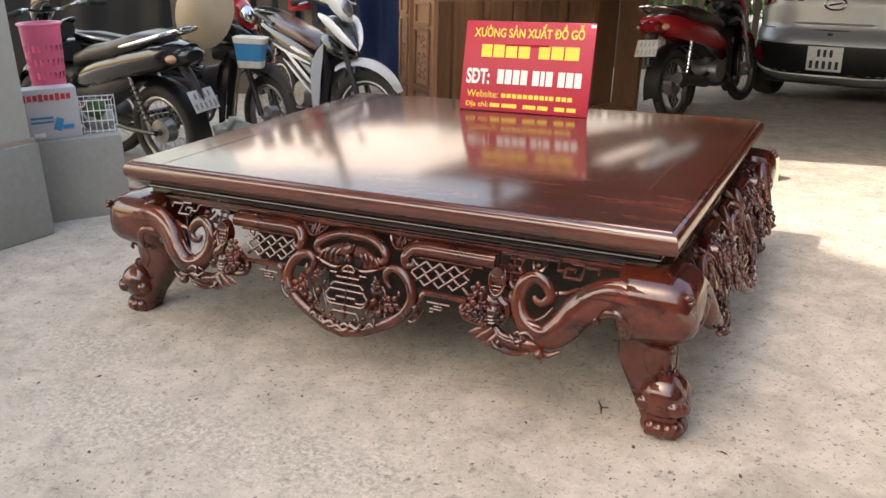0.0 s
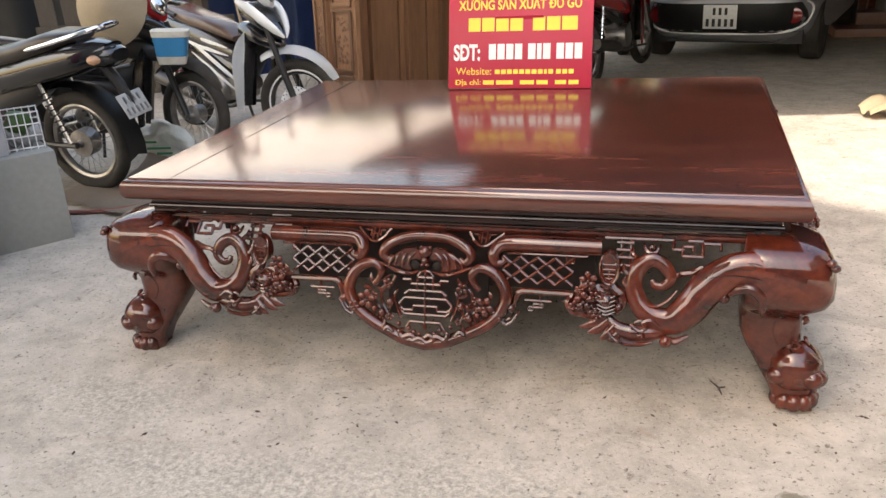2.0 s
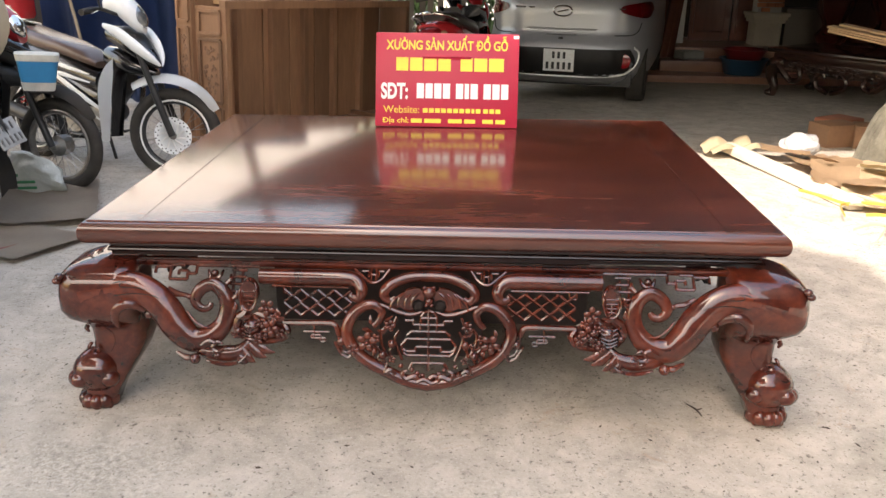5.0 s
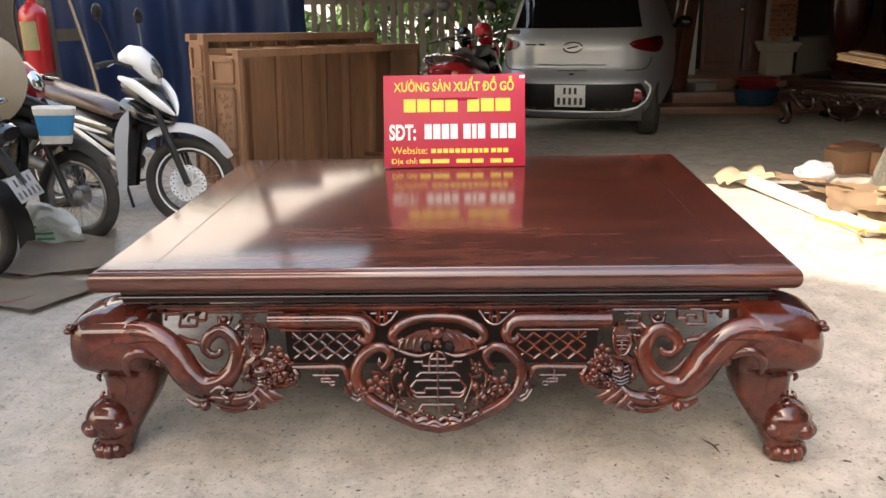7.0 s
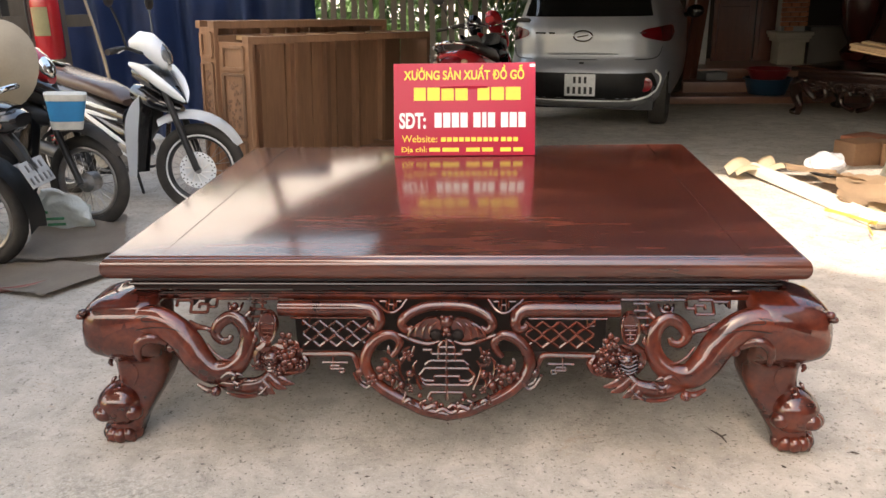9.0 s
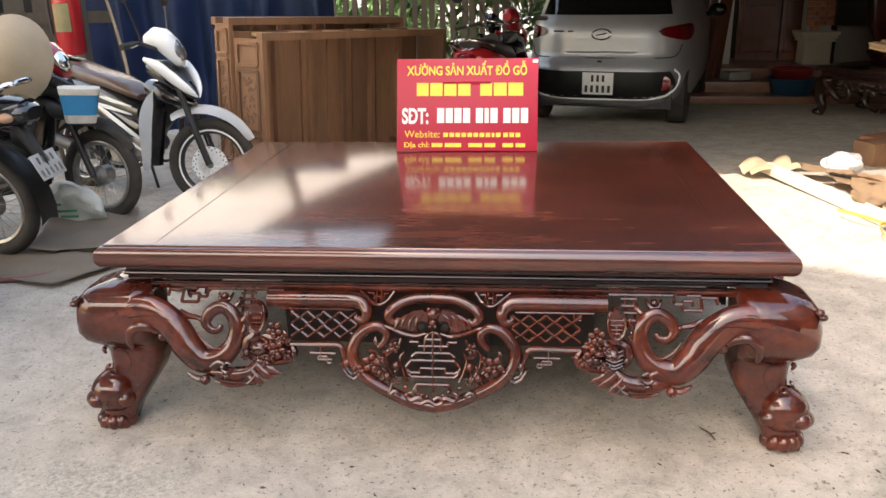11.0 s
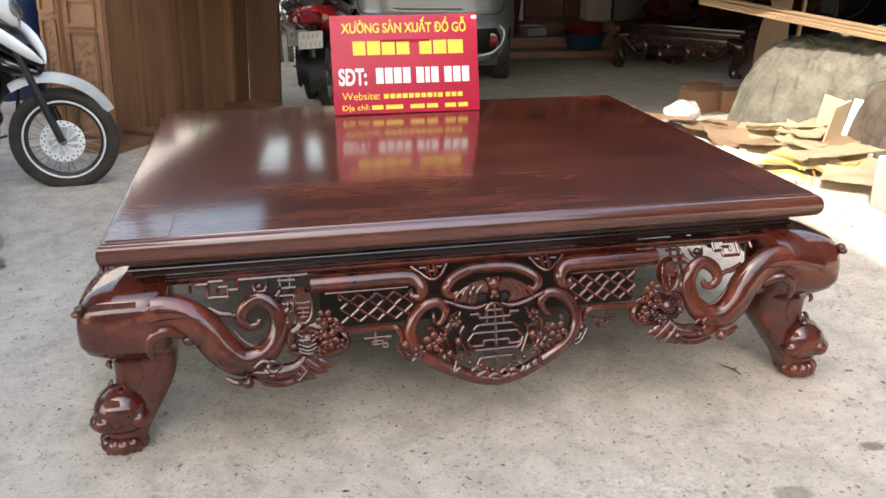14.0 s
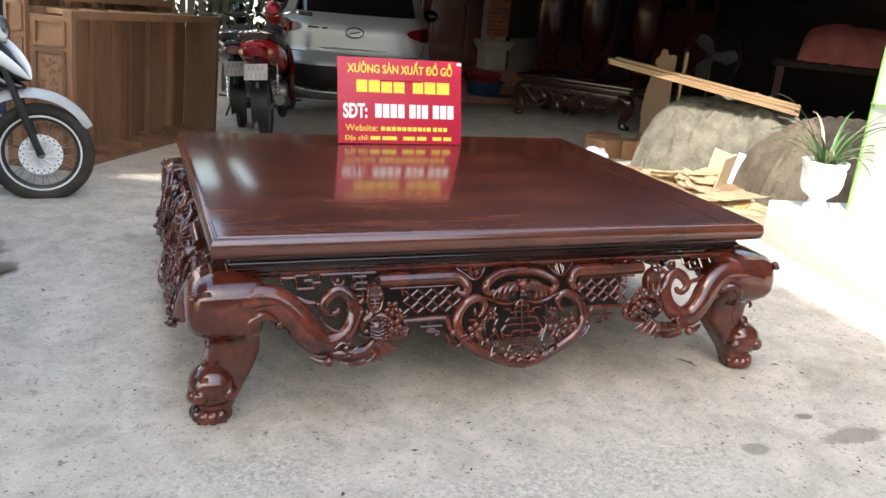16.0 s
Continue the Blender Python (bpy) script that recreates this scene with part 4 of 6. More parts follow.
CST = [(0.20, 0.72, 0.16), (0.24, 0.77, 0.09), (0.30, 0.80, 0.03), (0.40, 0.815, 0.0), (0.52, 0.82, 0.0), (0.60, 0.82, 0.03), (0.645, 0.815, 0.07), (0.70, 0.81, 0.085), (0.82, 0.81, 0.08),
       (0.92, 0.80, 0.10), (0.985, 0.77, 0.13), (1.02, 0.745, 0.165), (1.15, 0.70, 0.24), (1.30, 0.645, 0.33), (1.42, 0.59, 0.42), (1.47, 0.54, 0.52), (1.495, 0.44, 0.72)]
CP = 4.5


def car_at(z):
    for (za, ha, ya), (zb, hb, yb) in zip(CST, CST[1:]):
        if z <= zb:
            t = (z - za) / (zb - za)
            return ha + (hb - ha) * t, ya + (yb - ya) * t
    return CST[-1][1:]


def car_rear(x, z, off=0.0):
    hw, yr = car_at(z)
    f = 3.6 if z < 1.0 else 3.6 - (z - 1.0) * 2.4
    hy = (f - yr) / 2
    k = max(0.0, 1 - abs(x / hw) ** CP) ** (1 / CP)
    return Vector((x, yr + hy - hy * k - off, z))


b = B()
loft(b, [[(x, y, z) for x, y, _ in rounded(0, (3.6 - (max(0, z - 1.0) * 2.4) + yr) / 2, hw, (3.6 - max(0, z - 1.0) * 2.4 - yr) / 2, z, 64, CP)] for z, hw, yr in CST])
part("body", b, SILVER, car)


def patch(name, fn, material, off, nu=14, nv=6, thick=0.006, label="", parent=None):
    b = B()
    sheet(b, lambda u, v: car_rear(*fn(u, v), off), nu, nv, thick)
    return part(name, b, material, parent or car, label)


patch("rear_window", lambda u, v: ((u - 0.5) * 2 * (0.60 - 0.09 * v), 1.03 + 0.36 * v), GLASSDARK, 0.008, 16, 8, label="dark rear window")
patch("bumper_insert", lambda u, v: ((u - 0.5) * 2 * (0.63 + 0.05 * math.sin(math.pi * v)), 0.285 + 0.25 * v), BLACK, 0.006, 20, 6, label="black plastic bumper insert")
for s in (-1, 1):
    patch("tail_light", lambda u, v: (s * (0.515 + 0.265 * u), 0.885 - 0.02 * u + (0.03 + 0.055 * u) * (2 * v - 1) * (1 - (2 * u - 1) ** 6) ** 0.5), REDLENS, 0.010, 20, 8, label="dark red tail light")
    b = B()
    lathe(b, [(0.001, 0), (0.066, 0), (0.066, 0.01), (0.058, 0.014), (0.02, 0.016), (0.001, 0.016)], 20, Matrix.Translation(car_rear(s * 0.585, 0.43, -0.004)) @ pose(0, 0, 0, 90, 0, 0))
    part("reflector", b, REDLENS, car, "round red reflector")
# bright lip that runs under the insert and up its ends
b = B()
lippts = [(-0.66, 0.545), (-0.70, 0.50), (-0.70, 0.43), (-0.65, 0.345), (-0.5, 0.29), (0, 0.275), (0.5, 0.29), (0.65, 0.345), (0.70, 0.43), (0.70, 0.50), (0.66, 0.545)]
tube(b, [car_rear(x, z, 0.0) for x, z in lippts[:11]], 0.012, 8, 4)
part("bumper_lip", b, WHITEPAINT, car, "pale lip of the rear bumper")
b = B()
tube(b, [car_rear(x, z, -0.002) for x, z in ((-0.70, 0.76), (-0.66, 0.665), (-0.5, 0.652), (0, 0.648), (0.5, 0.652), (0.66, 0.665), (0.70, 0.76))], 0.005, 6, 4)
part("hatch_seam", b, BLACK, car)
b = B()
tube(b, [car_rear(x, 0.70, -0.004) for x in (-0.6, -0.3, 0, 0.3, 0.6)], 0.010, 6, 4)
part("hatch_crease", b, SILVER, car)
b = B()
tube(b, [car_rear(0.085 * math.cos(a), 0.86 + 0.047 * math.sin(a), 0.006) for a in (2 * math.pi * k / 18 for k in range(18))], 0.008, 8, 2, closed=True)
tube(b, [car_rear(-0.05, 0.85, 0.006), car_rear(0.05, 0.87, 0.006)], 0.007, 6, 2)
part("emblem", b, CHROME, car, "chrome oval emblem")
for x, w in ((-0.40, 0.1), (-0.29, 0.05), (0.53, 0.05)):
    b = B()
    tube(b, [car_rear(x - w / 2, 0.885, 0.003), car_rear(x + w / 2, 0.885, 0.003)], 0.008, 6, 1)
    part("badge", b, CHROME, car)
pl = new("number_plate")
pl.parent, pl.matrix_basis = car, pose(0, -0.012, 0.325)
b = B()
box(b, (0, 0, 0.1), (0.285, 0.008, 0.2), bevel=0.003)
part("plate_sheet", b, PLATEWHITE, pl)
for k in range(3):
    b = B()
    box(b, (-0.05 + 0.05 * k, -0.005, 0.147), (0.024, 0.003, 0.06))
    part("bar", b, BLACK, pl)
for k in range(5):
    b = B()
    box(b, (-0.104 + 0.052 * k, -0.005, 0.052), (0.026, 0.003, 0.064))
    part("bar", b, BLACK, pl)
def car_wheel(x, y):
    w = new("wheel")
    w.parent, w.matrix_basis = car, pose(x, y, 0.29, 0, 90, 0)
    b = B()
    lathe(b, [(0.18, -0.085), (0.26, -0.09), (0.285, -0.075), (0.29, -0.03), (0.29, 0.03), (0.285, 0.075), (0.26, 0.09), (0.18, 0.085)], 32)
    part("tyre", b, RUBBER, w)
    b = B()
    lathe(b, [(0.001, -0.06), (0.17, -0.07), (0.185, -0.086), (0.185, 0.086), (0.17, 0.07), (0.001, 0.06)], 24)
    part("rim", b, STEEL, w)


for x in (-0.68, 0.68):
    for y in (0.60, 3.0):
        car_wheel(x, y)
b = B()
box(b, (0, 1.75, 0.24), (1.3, 3.1, 0.12))
part("underbody", b, BLACK, car)
for s in (-1, 1):
    b = B()
    ball(b, (s * 0.90, 2.25, 1.0), (0.10, 0.06, 0.075), 2)
    tube(b, [(s * 0.74, 2.3, 0.95), (s * 0.86, 2.26, 0.97)], 0.025, 8, 1)
    part("wing_mirror", b, GLOSSBLACK, car, "black door mirror")
b = B()
tube(b, [car_rear(-0.02, 0.62, 0.002), car_rear(0.02, 0.62, 0.002)], 0.01, 6, 1)
part("hatch_release", b, BLACK, car)
b = B()
tube(b, [(0, 0.5, 1.43), (0, 0.46, 1.46), (-0.02, 0.4, 1.45)], 0.008, 6, 2)
part("wiper", b, BLACK, car)

# ---------------------------------------------------------------- motorbikes


def hull(b, st, seg=14, power=2.6):
    """Skins stations (x, height of the middle, half height, half width) along x."""
    return loft(b, [[(x, hy * math.copysign(abs(math.cos(a)) ** (2 / power), math.cos(a)), zc + hz * math.copysign(abs(math.sin(a)) ** (2 / power), math.sin(a)))
                     for a in (2 * math.pi * (j + 0.5) / seg for j in range(seg))] for x, zc, hz, hy in st])


def bike_wheel(parent, name, m, disc=False, stripe=False, drum=0.06, r=0.28, tw=0.037):
    w = new(name)
    w.parent, w.matrix_basis = parent, m
    b = B()
    R = r - tw
    tube(b, [(R * math.cos(a), 0, R * math.sin(a)) for a in (2 * math.pi * k / 36 for k in range(36))], tw, 10, 1, closed=True)
    part("tyre", b, RUBBER, w)
    if stripe:
        b = B()
        for yy in (-0.021, 0.021):
            tube(b, [((R - 0.036) * math.cos(a), yy, (R - 0.036) * math.sin(a)) for a in (2 * math.pi * k / 36 for k in range(36))], 0.0062, 6, 1, closed=True)
        part("rim_stripe", b, WHITE, w, "white rim tape")
    b = B()
    tube(b, [((R - 0.04) * math.cos(a), 0, (R - 0.04) * math.sin(a)) for a in (2 * math.pi * k / 36 for k in range(36))], 0.02, 8, 1, closed=True, flat=1.1)
    part("rim", b, BLACK if stripe else STEEL, w)
    b = B()
    for k in range(28):
        a = 2 * math.pi * k / 28
        o = 0.5 if k % 2 else -0.5
        s = 1 if (k // 2) % 2 else -1
        tube(b, [(0.04 * math.cos(a + o), s * 0.03, 0.04 * math.sin(a + o)), ((R - 0.045) * math.cos(a), 0, (R - 0.045) * math.sin(a))], 0.0018, 4, 1, smooth=False)
    tagged(part("spoke", b, STEEL, w), kind="stuff")
    b = B()
    lathe(b, [(0.001, -0.07), (0.02, -0.07), (0.022, -0.05), (drum, -0.045), (drum, 0.03), (0.03, 0.045), (0.02, 0.07), (0.001, 0.07)], 20, pose(0, 0, 0, 90, 0, 0))
    part("hub", b, STEEL, w)
    if disc:
        b = B()
        n = 40
        for yy in (-0.062, ):
            lathe(b, [(0.078, yy), (0.112, yy), (0.112, yy - 0.004), (0.078, yy - 0.004), (0.078, yy)], 40, pose(0, 0, 0, -90, 0, 0))
        d = part("brake_disc", b, WHITEPAINT, w, "drilled brake disc")
        b = B()
        for k in range(36):
            a = 2 * math.pi * k / 36
            rr = 0.104 if k % 2 else 0.09
            lathe(b, [(0.0045, 0), (0.0045, 0.006)], 8, Matrix.Translation((rr * math.cos(a), -0.0615, rr * math.sin(a))) @ pose(0, 0, 0, 90, 0, 0))
        tagged(part("drill_hole", b, BLACK, d), kind="stuff")
        b = B()
        for k in range(10):
            a = 2 * math.pi * k / 10
            tube(b, [(0.025 * math.cos(a), -0.062, 0.025 * math.sin(a)), (0.055 * math.cos(a + 0.4), -0.062, 0.055 * math.sin(a + 0.4)), (0.082 * math.cos(a + 0.5), -0.062, 0.082 * math.sin(a + 0.5))], 0.006, 6, 2)
        part("disc_carrier", b, WHITE, d)
    return w


DIRTYPLATE = mat("dirty_plate", (0.5, 0.5, 0.48), 0.45, second=(0.34, 0.33, 0.31), scale=22)


def number_plate(parent, m, w=0.18, h=0.13):
    p = new("number_plate")
    p.parent, p.matrix_basis = parent, m
    b = B()
    box(b, (0, 0, 0), (w, 0.004, h), bevel=0.0015)
    part("plate_sheet", b, DIRTYPLATE, p)
    for row, n in ((0.03, 4), (-0.032, 5)):
        for k in range(n):
            b = B()
            box(b, ((k - (n - 1) / 2) * 0.034, -0.003, row), (0.012, 0.002, 0.036))
            part("bar", b, STEEL, p)


def motorbike(m, label, paint, trim, seatmat, steer=0.0, disc=False, stripe=False, lens=None, chromebar=True, mirrors=True, group="parked motorbikes", head=None, guard=None, side=None, size=1.0, girth=1.0, lamp=None, plate_z=0.60):
    bk = thing("motorbike", m @ Matrix.Scale(size, 4), label, "motorbike", group)
    # rear wheel and running gear
    bike_wheel(bk, "rear_wheel", pose(-0.61, 0, 0.28), stripe=stripe, drum=0.075)
    b = B()
    for s in (-1, 1):
        tube(b, [(-0.62, s * 0.085, 0.28), (-0.35, s * 0.085, 0.29), (-0.08, s * 0.06, 0.34)], 0.016, 8, 2)
    part("swingarm", b, BLACK, bk)
    for s in (-1, 1):
        sh = new("shock_absorber")
        sh.parent = bk
        b = B()
        tube(b, [(-0.60, s * 0.105, 0.30), (-0.50, s * 0.105, 0.62)], 0.012, 8, 1)
        part("damper", b, CHROME, sh)
        b = B()
        pts = [(-0.58 + 0.07 * k / 60 + 0.024 * math.cos(k * 0.8) * 0.95, s * 0.105 + 0.024 * math.sin(k * 0.8), 0.36 + 0.22 * k / 60) for k in range(61)]
        tube(b, pts, 0.0045, 5, 1, smooth=False)
        part("spring", b, BLACK if lamp else CHROME if chromebar else REDPAINT, sh)
    b = B()
    box(b, (0.02, 0, 0.36), (0.26, 0.17, 0.15), bevel=0.03)
    lathe(b, [(0.001, -0.13), (0.085, -0.13), (0.10, -0.11), (0.10, 0.11), (0.085, 0.13), (0.001, 0.13)], 20, pose(-0.06, 0, 0.33, 90, 0, 0))
    lathe(b, [(0.05, 0.0), (0.062, 0.03), (0.062, 0.1), (0.05, 0.13)], 14, pose(0.1, 0, 0.37, 0, 80, 0))
    part("engine", b, STEEL, bk, "grimy alloy engine")
    b = B()
    tube(b, [(0.16, -0.06, 0.32), (0.12, -0.11, 0.24), (-0.1, -0.13, 0.23), (-0.28, -0.135, 0.26), (-0.36, -0.14, 0.28), (-0.80, -0.145, 0.36)], [0.014, 0.014, 0.015, 0.018, 0.042, 0.044], 12, 4)
    part("exhaust", b, mat("burnt_steel", (0.09, 0.085, 0.08), 0.45, 0.6, second=(0.05, 0.045, 0.04), scale=10), bk, "long silencer pipe")
    b = B()
    tube(b, [(-0.02, 0.0, 0.25), (0.05, 0.16, 0.23), (0.05, 0.24, 0.24)], 0.01, 6, 1)
    tube(b, [(-0.02, 0.0, 0.25), (0.05, -0.16, 0.23), (0.05, -0.24, 0.24)], 0.01, 6, 1)
    tube(b, [(-0.05, 0.1, 0.24), (-0.10, 0.2, 0.01)], 0.011, 6, 1)
    part("footrest_and_stand", b, BLACK, bk)
    # body
    def widen(mesh):
        for v in mesh.verts:
            v.co.y *= girth
            v.co.z += (v.co.z - 0.74) * (girth - 1) * 0.6

    b = B()
    hull(b, [(0.32, 0.62, 0.10, 0.05), (0.2, 0.52, 0.11, 0.075), (0.05, 0.50, 0.10, 0.08), (-0.1, 0.56, 0.10, 0.09)])
    part("tunnel_cover", b, BLACK, bk)
    b = B()
    hull(b, [(0.10, 0.56, 0.06, 0.085), (-0.05, 0.60, 0.085, 0.11), (-0.25, 0.65, 0.09, 0.13), (-0.5, 0.70, 0.085, 0.135), (-0.75, 0.745, 0.08, 0.125), (-0.88, 0.765, 0.06, 0.10), (-0.95, 0.78, 0.03, 0.06)])
    widen(b)
    part("side_cover", b, side or paint, bk)
    for s in (-1, 1):
        b = B()
        for z0 in (0.605, 0.655):
            tube(b, [(0.06, s * 0.094, z0 - 0.05), (-0.2, s * 0.118, z0 - 0.005), (-0.5, s * 0.115, z0 + 0.055), (-0.74, s * 0.092, z0 + 0.10)], [0.004, 0.018, 0.02, 0.005], 6, 3, flat=0.35)
        part("stripe", b, paint if side else trim, bk)
    b = B()
    hull(b, [(0.20, 0.45, 0.04, 0.06), (0.08, 0.46, 0.09, 0.095), (-0.12, 0.50, 0.12, 0.11), (-0.32, 0.56, 0.09, 0.11), (-0.48, 0.61, 0.04, 0.08)])
    part("lower_cover", b, trim, bk)
    if side:
        for s in (-1, 1):
            for z0, rr in ((0.0, 0.017), (-0.07, 0.012)):
                b = B()
                tube(b, [(-0.34, s * 0.125, 0.63 + z0), (-0.14, s * 0.128, 0.55 + z0), (0.06, s * 0.115, 0.45 + z0), (0.17, s * 0.085, 0.385 + z0)], [0.004, rr, rr, 0.004], 6, 3, flat=0.3)
                part("stripe", b, paint, bk)
    b = B()
    hull(b, [(0.08, 0.66, 0.02, 0.06), (0.0, 0.70, 0.04, 0.10), (-0.18, 0.745, 0.045, 0.125), (-0.4, 0.775, 0.05, 0.13), (-0.62, 0.825, 0.045, 0.12), (-0.78, 0.845, 0.025, 0.07)], 18, 3.2)
    widen(b)
    part("seat", b, seatmat, bk, "long padded seat")
    b = B()
    tube(b, [(-0.50, 0.13, 0.80), (-0.70, 0.14, 0.84), (-0.90, 0.11, 0.885), (-0.95, 0.0, 0.90), (-0.90, -0.11, 0.885), (-0.70, -0.14, 0.84), (-0.50, -0.13, 0.80)], 0.013, 8, 4)
    part("grab_rail", b, CHROME if chromebar else BLACK, bk, "curved grab rail")
    tl = new("tail_lamp")
    tl.parent = bk
    b = B()
    hull(b, [(-0.86, 0.745, 0.055, 0.11), (-0.95, 0.75, 0.055, 0.095), (-0.985, 0.752, 0.03, 0.06)])
    part("tail_lens", b, lamp or REDLENS, tl)
    for s in (-1, 1):
        b = B()
        ball(b, (-0.9, s * 0.10, 0.745), (0.04, 0.035, 0.025), 2)
        part("indicator", b, mat("indicator_lens", (0.6, 0.35, 0.2), 0.15, coat=0.6), tl)
    b = B()
    arc = [(-0.61 + 0.335 * math.cos(a), 0.28 + 0.335 * math.sin(a)) for a in (radians(d) for d in range(60, 191, 13))]
    sheet(b, lambda u, v: Vector((arc[min(10, int(u * 10))][0], (v - 0.5) * 0.13, arc[min(10, int(u * 10))][1] - 0.02 * abs(v - 0.5) * 2)), 10, 4, 0.004)
    part("rear_mudguard", b, BLACK, bk)
    b = B()
    tube(b, [(-0.86, 0, 0.70), (-0.93, 0, 0.60), (-0.985, 0, 0.47)], [0.03, 0.03, 0.022], 8, 3)
    part("plate_bracket", b, BLACK, bk)
    number_plate(bk, pose(-0.995, 0, plate_z, 0, 0, -90) @ pose(0, 0, 0, -26, 0, 0))
    # front, turned about the steering head
    fr = new("front_assembly")
    fr.parent = bk
    piv = pose(0.44, 0, 0.6)
    fr.matrix_basis = piv @ pose(0, 0, 0, 0, 0, steer) @ piv.inverted()
    bike_wheel(fr, "front_wheel", pose(0.61, 0, 0.28), disc, stripe)
    for s in (-1, 1):
        b = B()
        tube(b, [(0.61, s * 0.075, 0.28), (0.52, s * 0.075, 0.52), (0.40, s * 0.07, 0.86)], [0.021, 0.021, 0.016], 10, 2)
        part("fork_leg", b, BLACK if stripe or head else CHROME, fr)
    b = B()
    fa = [radians(d) for d in range(32, 131, 7)]
    rad = [0.315 + 0.075 * (d - 32) / 98 for d in range(32, 131, 7)]
    n = len(fa) - 1

    def fender(u, v):
        i = min(n, int(round(u * n)))
        wdt = 0.03 + 0.11 * min(1, u * 1.8) + 0.03 * u
        o = abs(v - 0.5) * 2
        return Vector((0.61 + (rad[i] - 0.05 * o * o) * math.cos(fa[i]), (v - 0.5) * wdt, 0.28 + (rad[i] - 0.05 * o * o) * math.sin(fa[i])))
    sheet(b, fender, n, 8, 0.004)
    part("front_mudguard", b, guard or paint, fr, "glossy front mudguard")
    b = B()
    tube(b, [(0.24, -0.34, 0.98), (0.27, -0.2, 1.0), (0.31, -0.06, 0.97), (0.31, 0.06, 0.97), (0.27, 0.2, 1.0), (0.24, 0.34, 0.98)], 0.011, 8, 4)
    part("handlebar", b, BLACK if stripe else CHROME, fr)
    for s in (-1, 1):
        b = B()
        tube(b, [(0.235, s * 0.36, 0.978), (0.25, s * 0.24, 0.992)], [0.018, 0.018], 10, 1)
        part("grip", b, RUBBER, fr)
        b = B()
        tube(b, [(0.28, s * 0.25, 0.99), (0.29, s * 0.36, 0.975)], [0.006, 0.005], 6, 1)
        part("lever", b, CHROME, fr)
        if mirrors:
            mi = new("mirror")
            mi.parent = fr
            b = B()
            tube(b, [(0.28, s * 0.2, 1.0), (0.27, s * 0.25, 1.12), (0.24, s * 0.30, 1.24)], 0.006, 6, 3)
            part("stalk", b, BLACK, mi)
            b = B()
            ball(b, (0.24, s * 0.31, 1.27), (0.018, 0.065, 0.05), 2)
            part("mirror_head", b, BLACK, mi)
    hl = new("headlamp")
    hl.parent = fr
    b = B()
    hull(b, [(0.23, 1.02, 0.03, 0.04), (0.29, 1.035, 0.06, 0.062), (0.36, 1.0, 0.085, 0.078), (0.42, 0.95, 0.08, 0.07), (0.455, 0.915, 0.05, 0.04)])
    part("headlamp_shell", b, head or paint, hl)
    b = B()
    ball(b, (0.425, 0, 0.965), (0.038, 0.062, 0.075), 3, (0, -28, 0))
    part("headlamp_lens", b, lens or mat("clear_lamp", (0.3, 0.31, 0.32), 0.12, 0.6, coat=0.8, scale=14), hl)
    # leg shield, fixed to the frame
    ls = new("leg_shield")
    ls.parent = bk
    b = B()
    hull(b, [(0.22, 0.85, 0.05, 0.09), (0.33, 0.825, 0.065, 0.11), (0.44, 0.77, 0.06, 0.088), (0.53, 0.715, 0.042, 0.046), (0.575, 0.69, 0.015, 0.015)], 18)
    part("cowl_centre", b, trim, ls)
    for s in (-1, 1):
        b = B()
        tube(b, [(0.25, s * 0.125, 0.905), (0.36, s * 0.112, 0.865), (0.46, s * 0.085, 0.80), (0.54, s * 0.045, 0.735), (0.585, s * 0.008, 0.69)], [0.012, 0.034, 0.036, 0.028, 0.006], 12, 5, flat=0.55)
        part("front_cowl", b, paint, ls, "pointed front cowl blade")
    b = B()
    hull(b, [(0.28, 0.888, 0.012, 0.05), (0.36, 0.868, 0.028, 0.062), (0.44, 0.815, 0.028, 0.05), (0.50, 0.77, 0.012, 0.028)], 14)
    part("cowl_vent", b, BLACK, ls)
    b = B()
    hull(b, [(0.18, 0.72, 0.06, 0.08), (0.32, 0.70, 0.07, 0.115), (0.42, 0.67, 0.05, 0.095), (0.5, 0.65, 0.03, 0.055), (0.55, 0.645, 0.012, 0.02)])
    part("nose_grille", b, trim, ls)
    for s in (-1, 1):
        def wrap(u, z):
            # the shield wraps from the steering head out and back
            return Vector((0.35 - 0.15 * u * u - 0.20 * max(0, 0.62 - z) * (1 - 0.7 * u), s * (0.045 + 0.15 * u - 0.05 * max(0, 0.5 - z)), z))
        b = B()
        sheet(b, lambda u, v: wrap(0.5 + 0.12 * (1 - v) + (0.42 - 0.22 * (1 - v) - 0.25 * v ** 6) * u, 0.22 + 0.50 * v - 0.04 * u * v), 6, 18, 0.008)
        part("shield_panel", b, paint, ls)
        b = B()
        sheet(b, lambda u, v: wrap(0.02 + 0.47 * u + 0.1 * (1 - v), 0.25 + 0.46 * v), 6, 14, 0.008)
        part("shield_trim", b, trim, ls)
    return bk


def bike_pose(front, az, z=0.0, lean=5.0, size=1.0):
    """From where the front hub stands and the heading, clockwise from +y."""
    rz = 90 - az
    d = Vector((math.cos(radians(rz)), math.sin(radians(rz)), 0))
    c = Vector((*front, z)) - 0.61 * size * d
    return pose(c.x, c.y, z, lean, 0, rz)


BROWNSEAT = mat("brown_seat", (0.13, 0.08, 0.058), 0.25, second=(0.08, 0.05, 0.04), scale=10)
motorbike(bike_pose((-1.72, 2.37), 115.6, -0.02, -4, 0.95), "white and black step-through motorbike with taped wheel rims", WHITEPAINT, GLOSSBLACK, BROWNSEAT, steer=30, size=0.95, disc=True, stripe=True, chromebar=False, side=GLOSSBLACK)
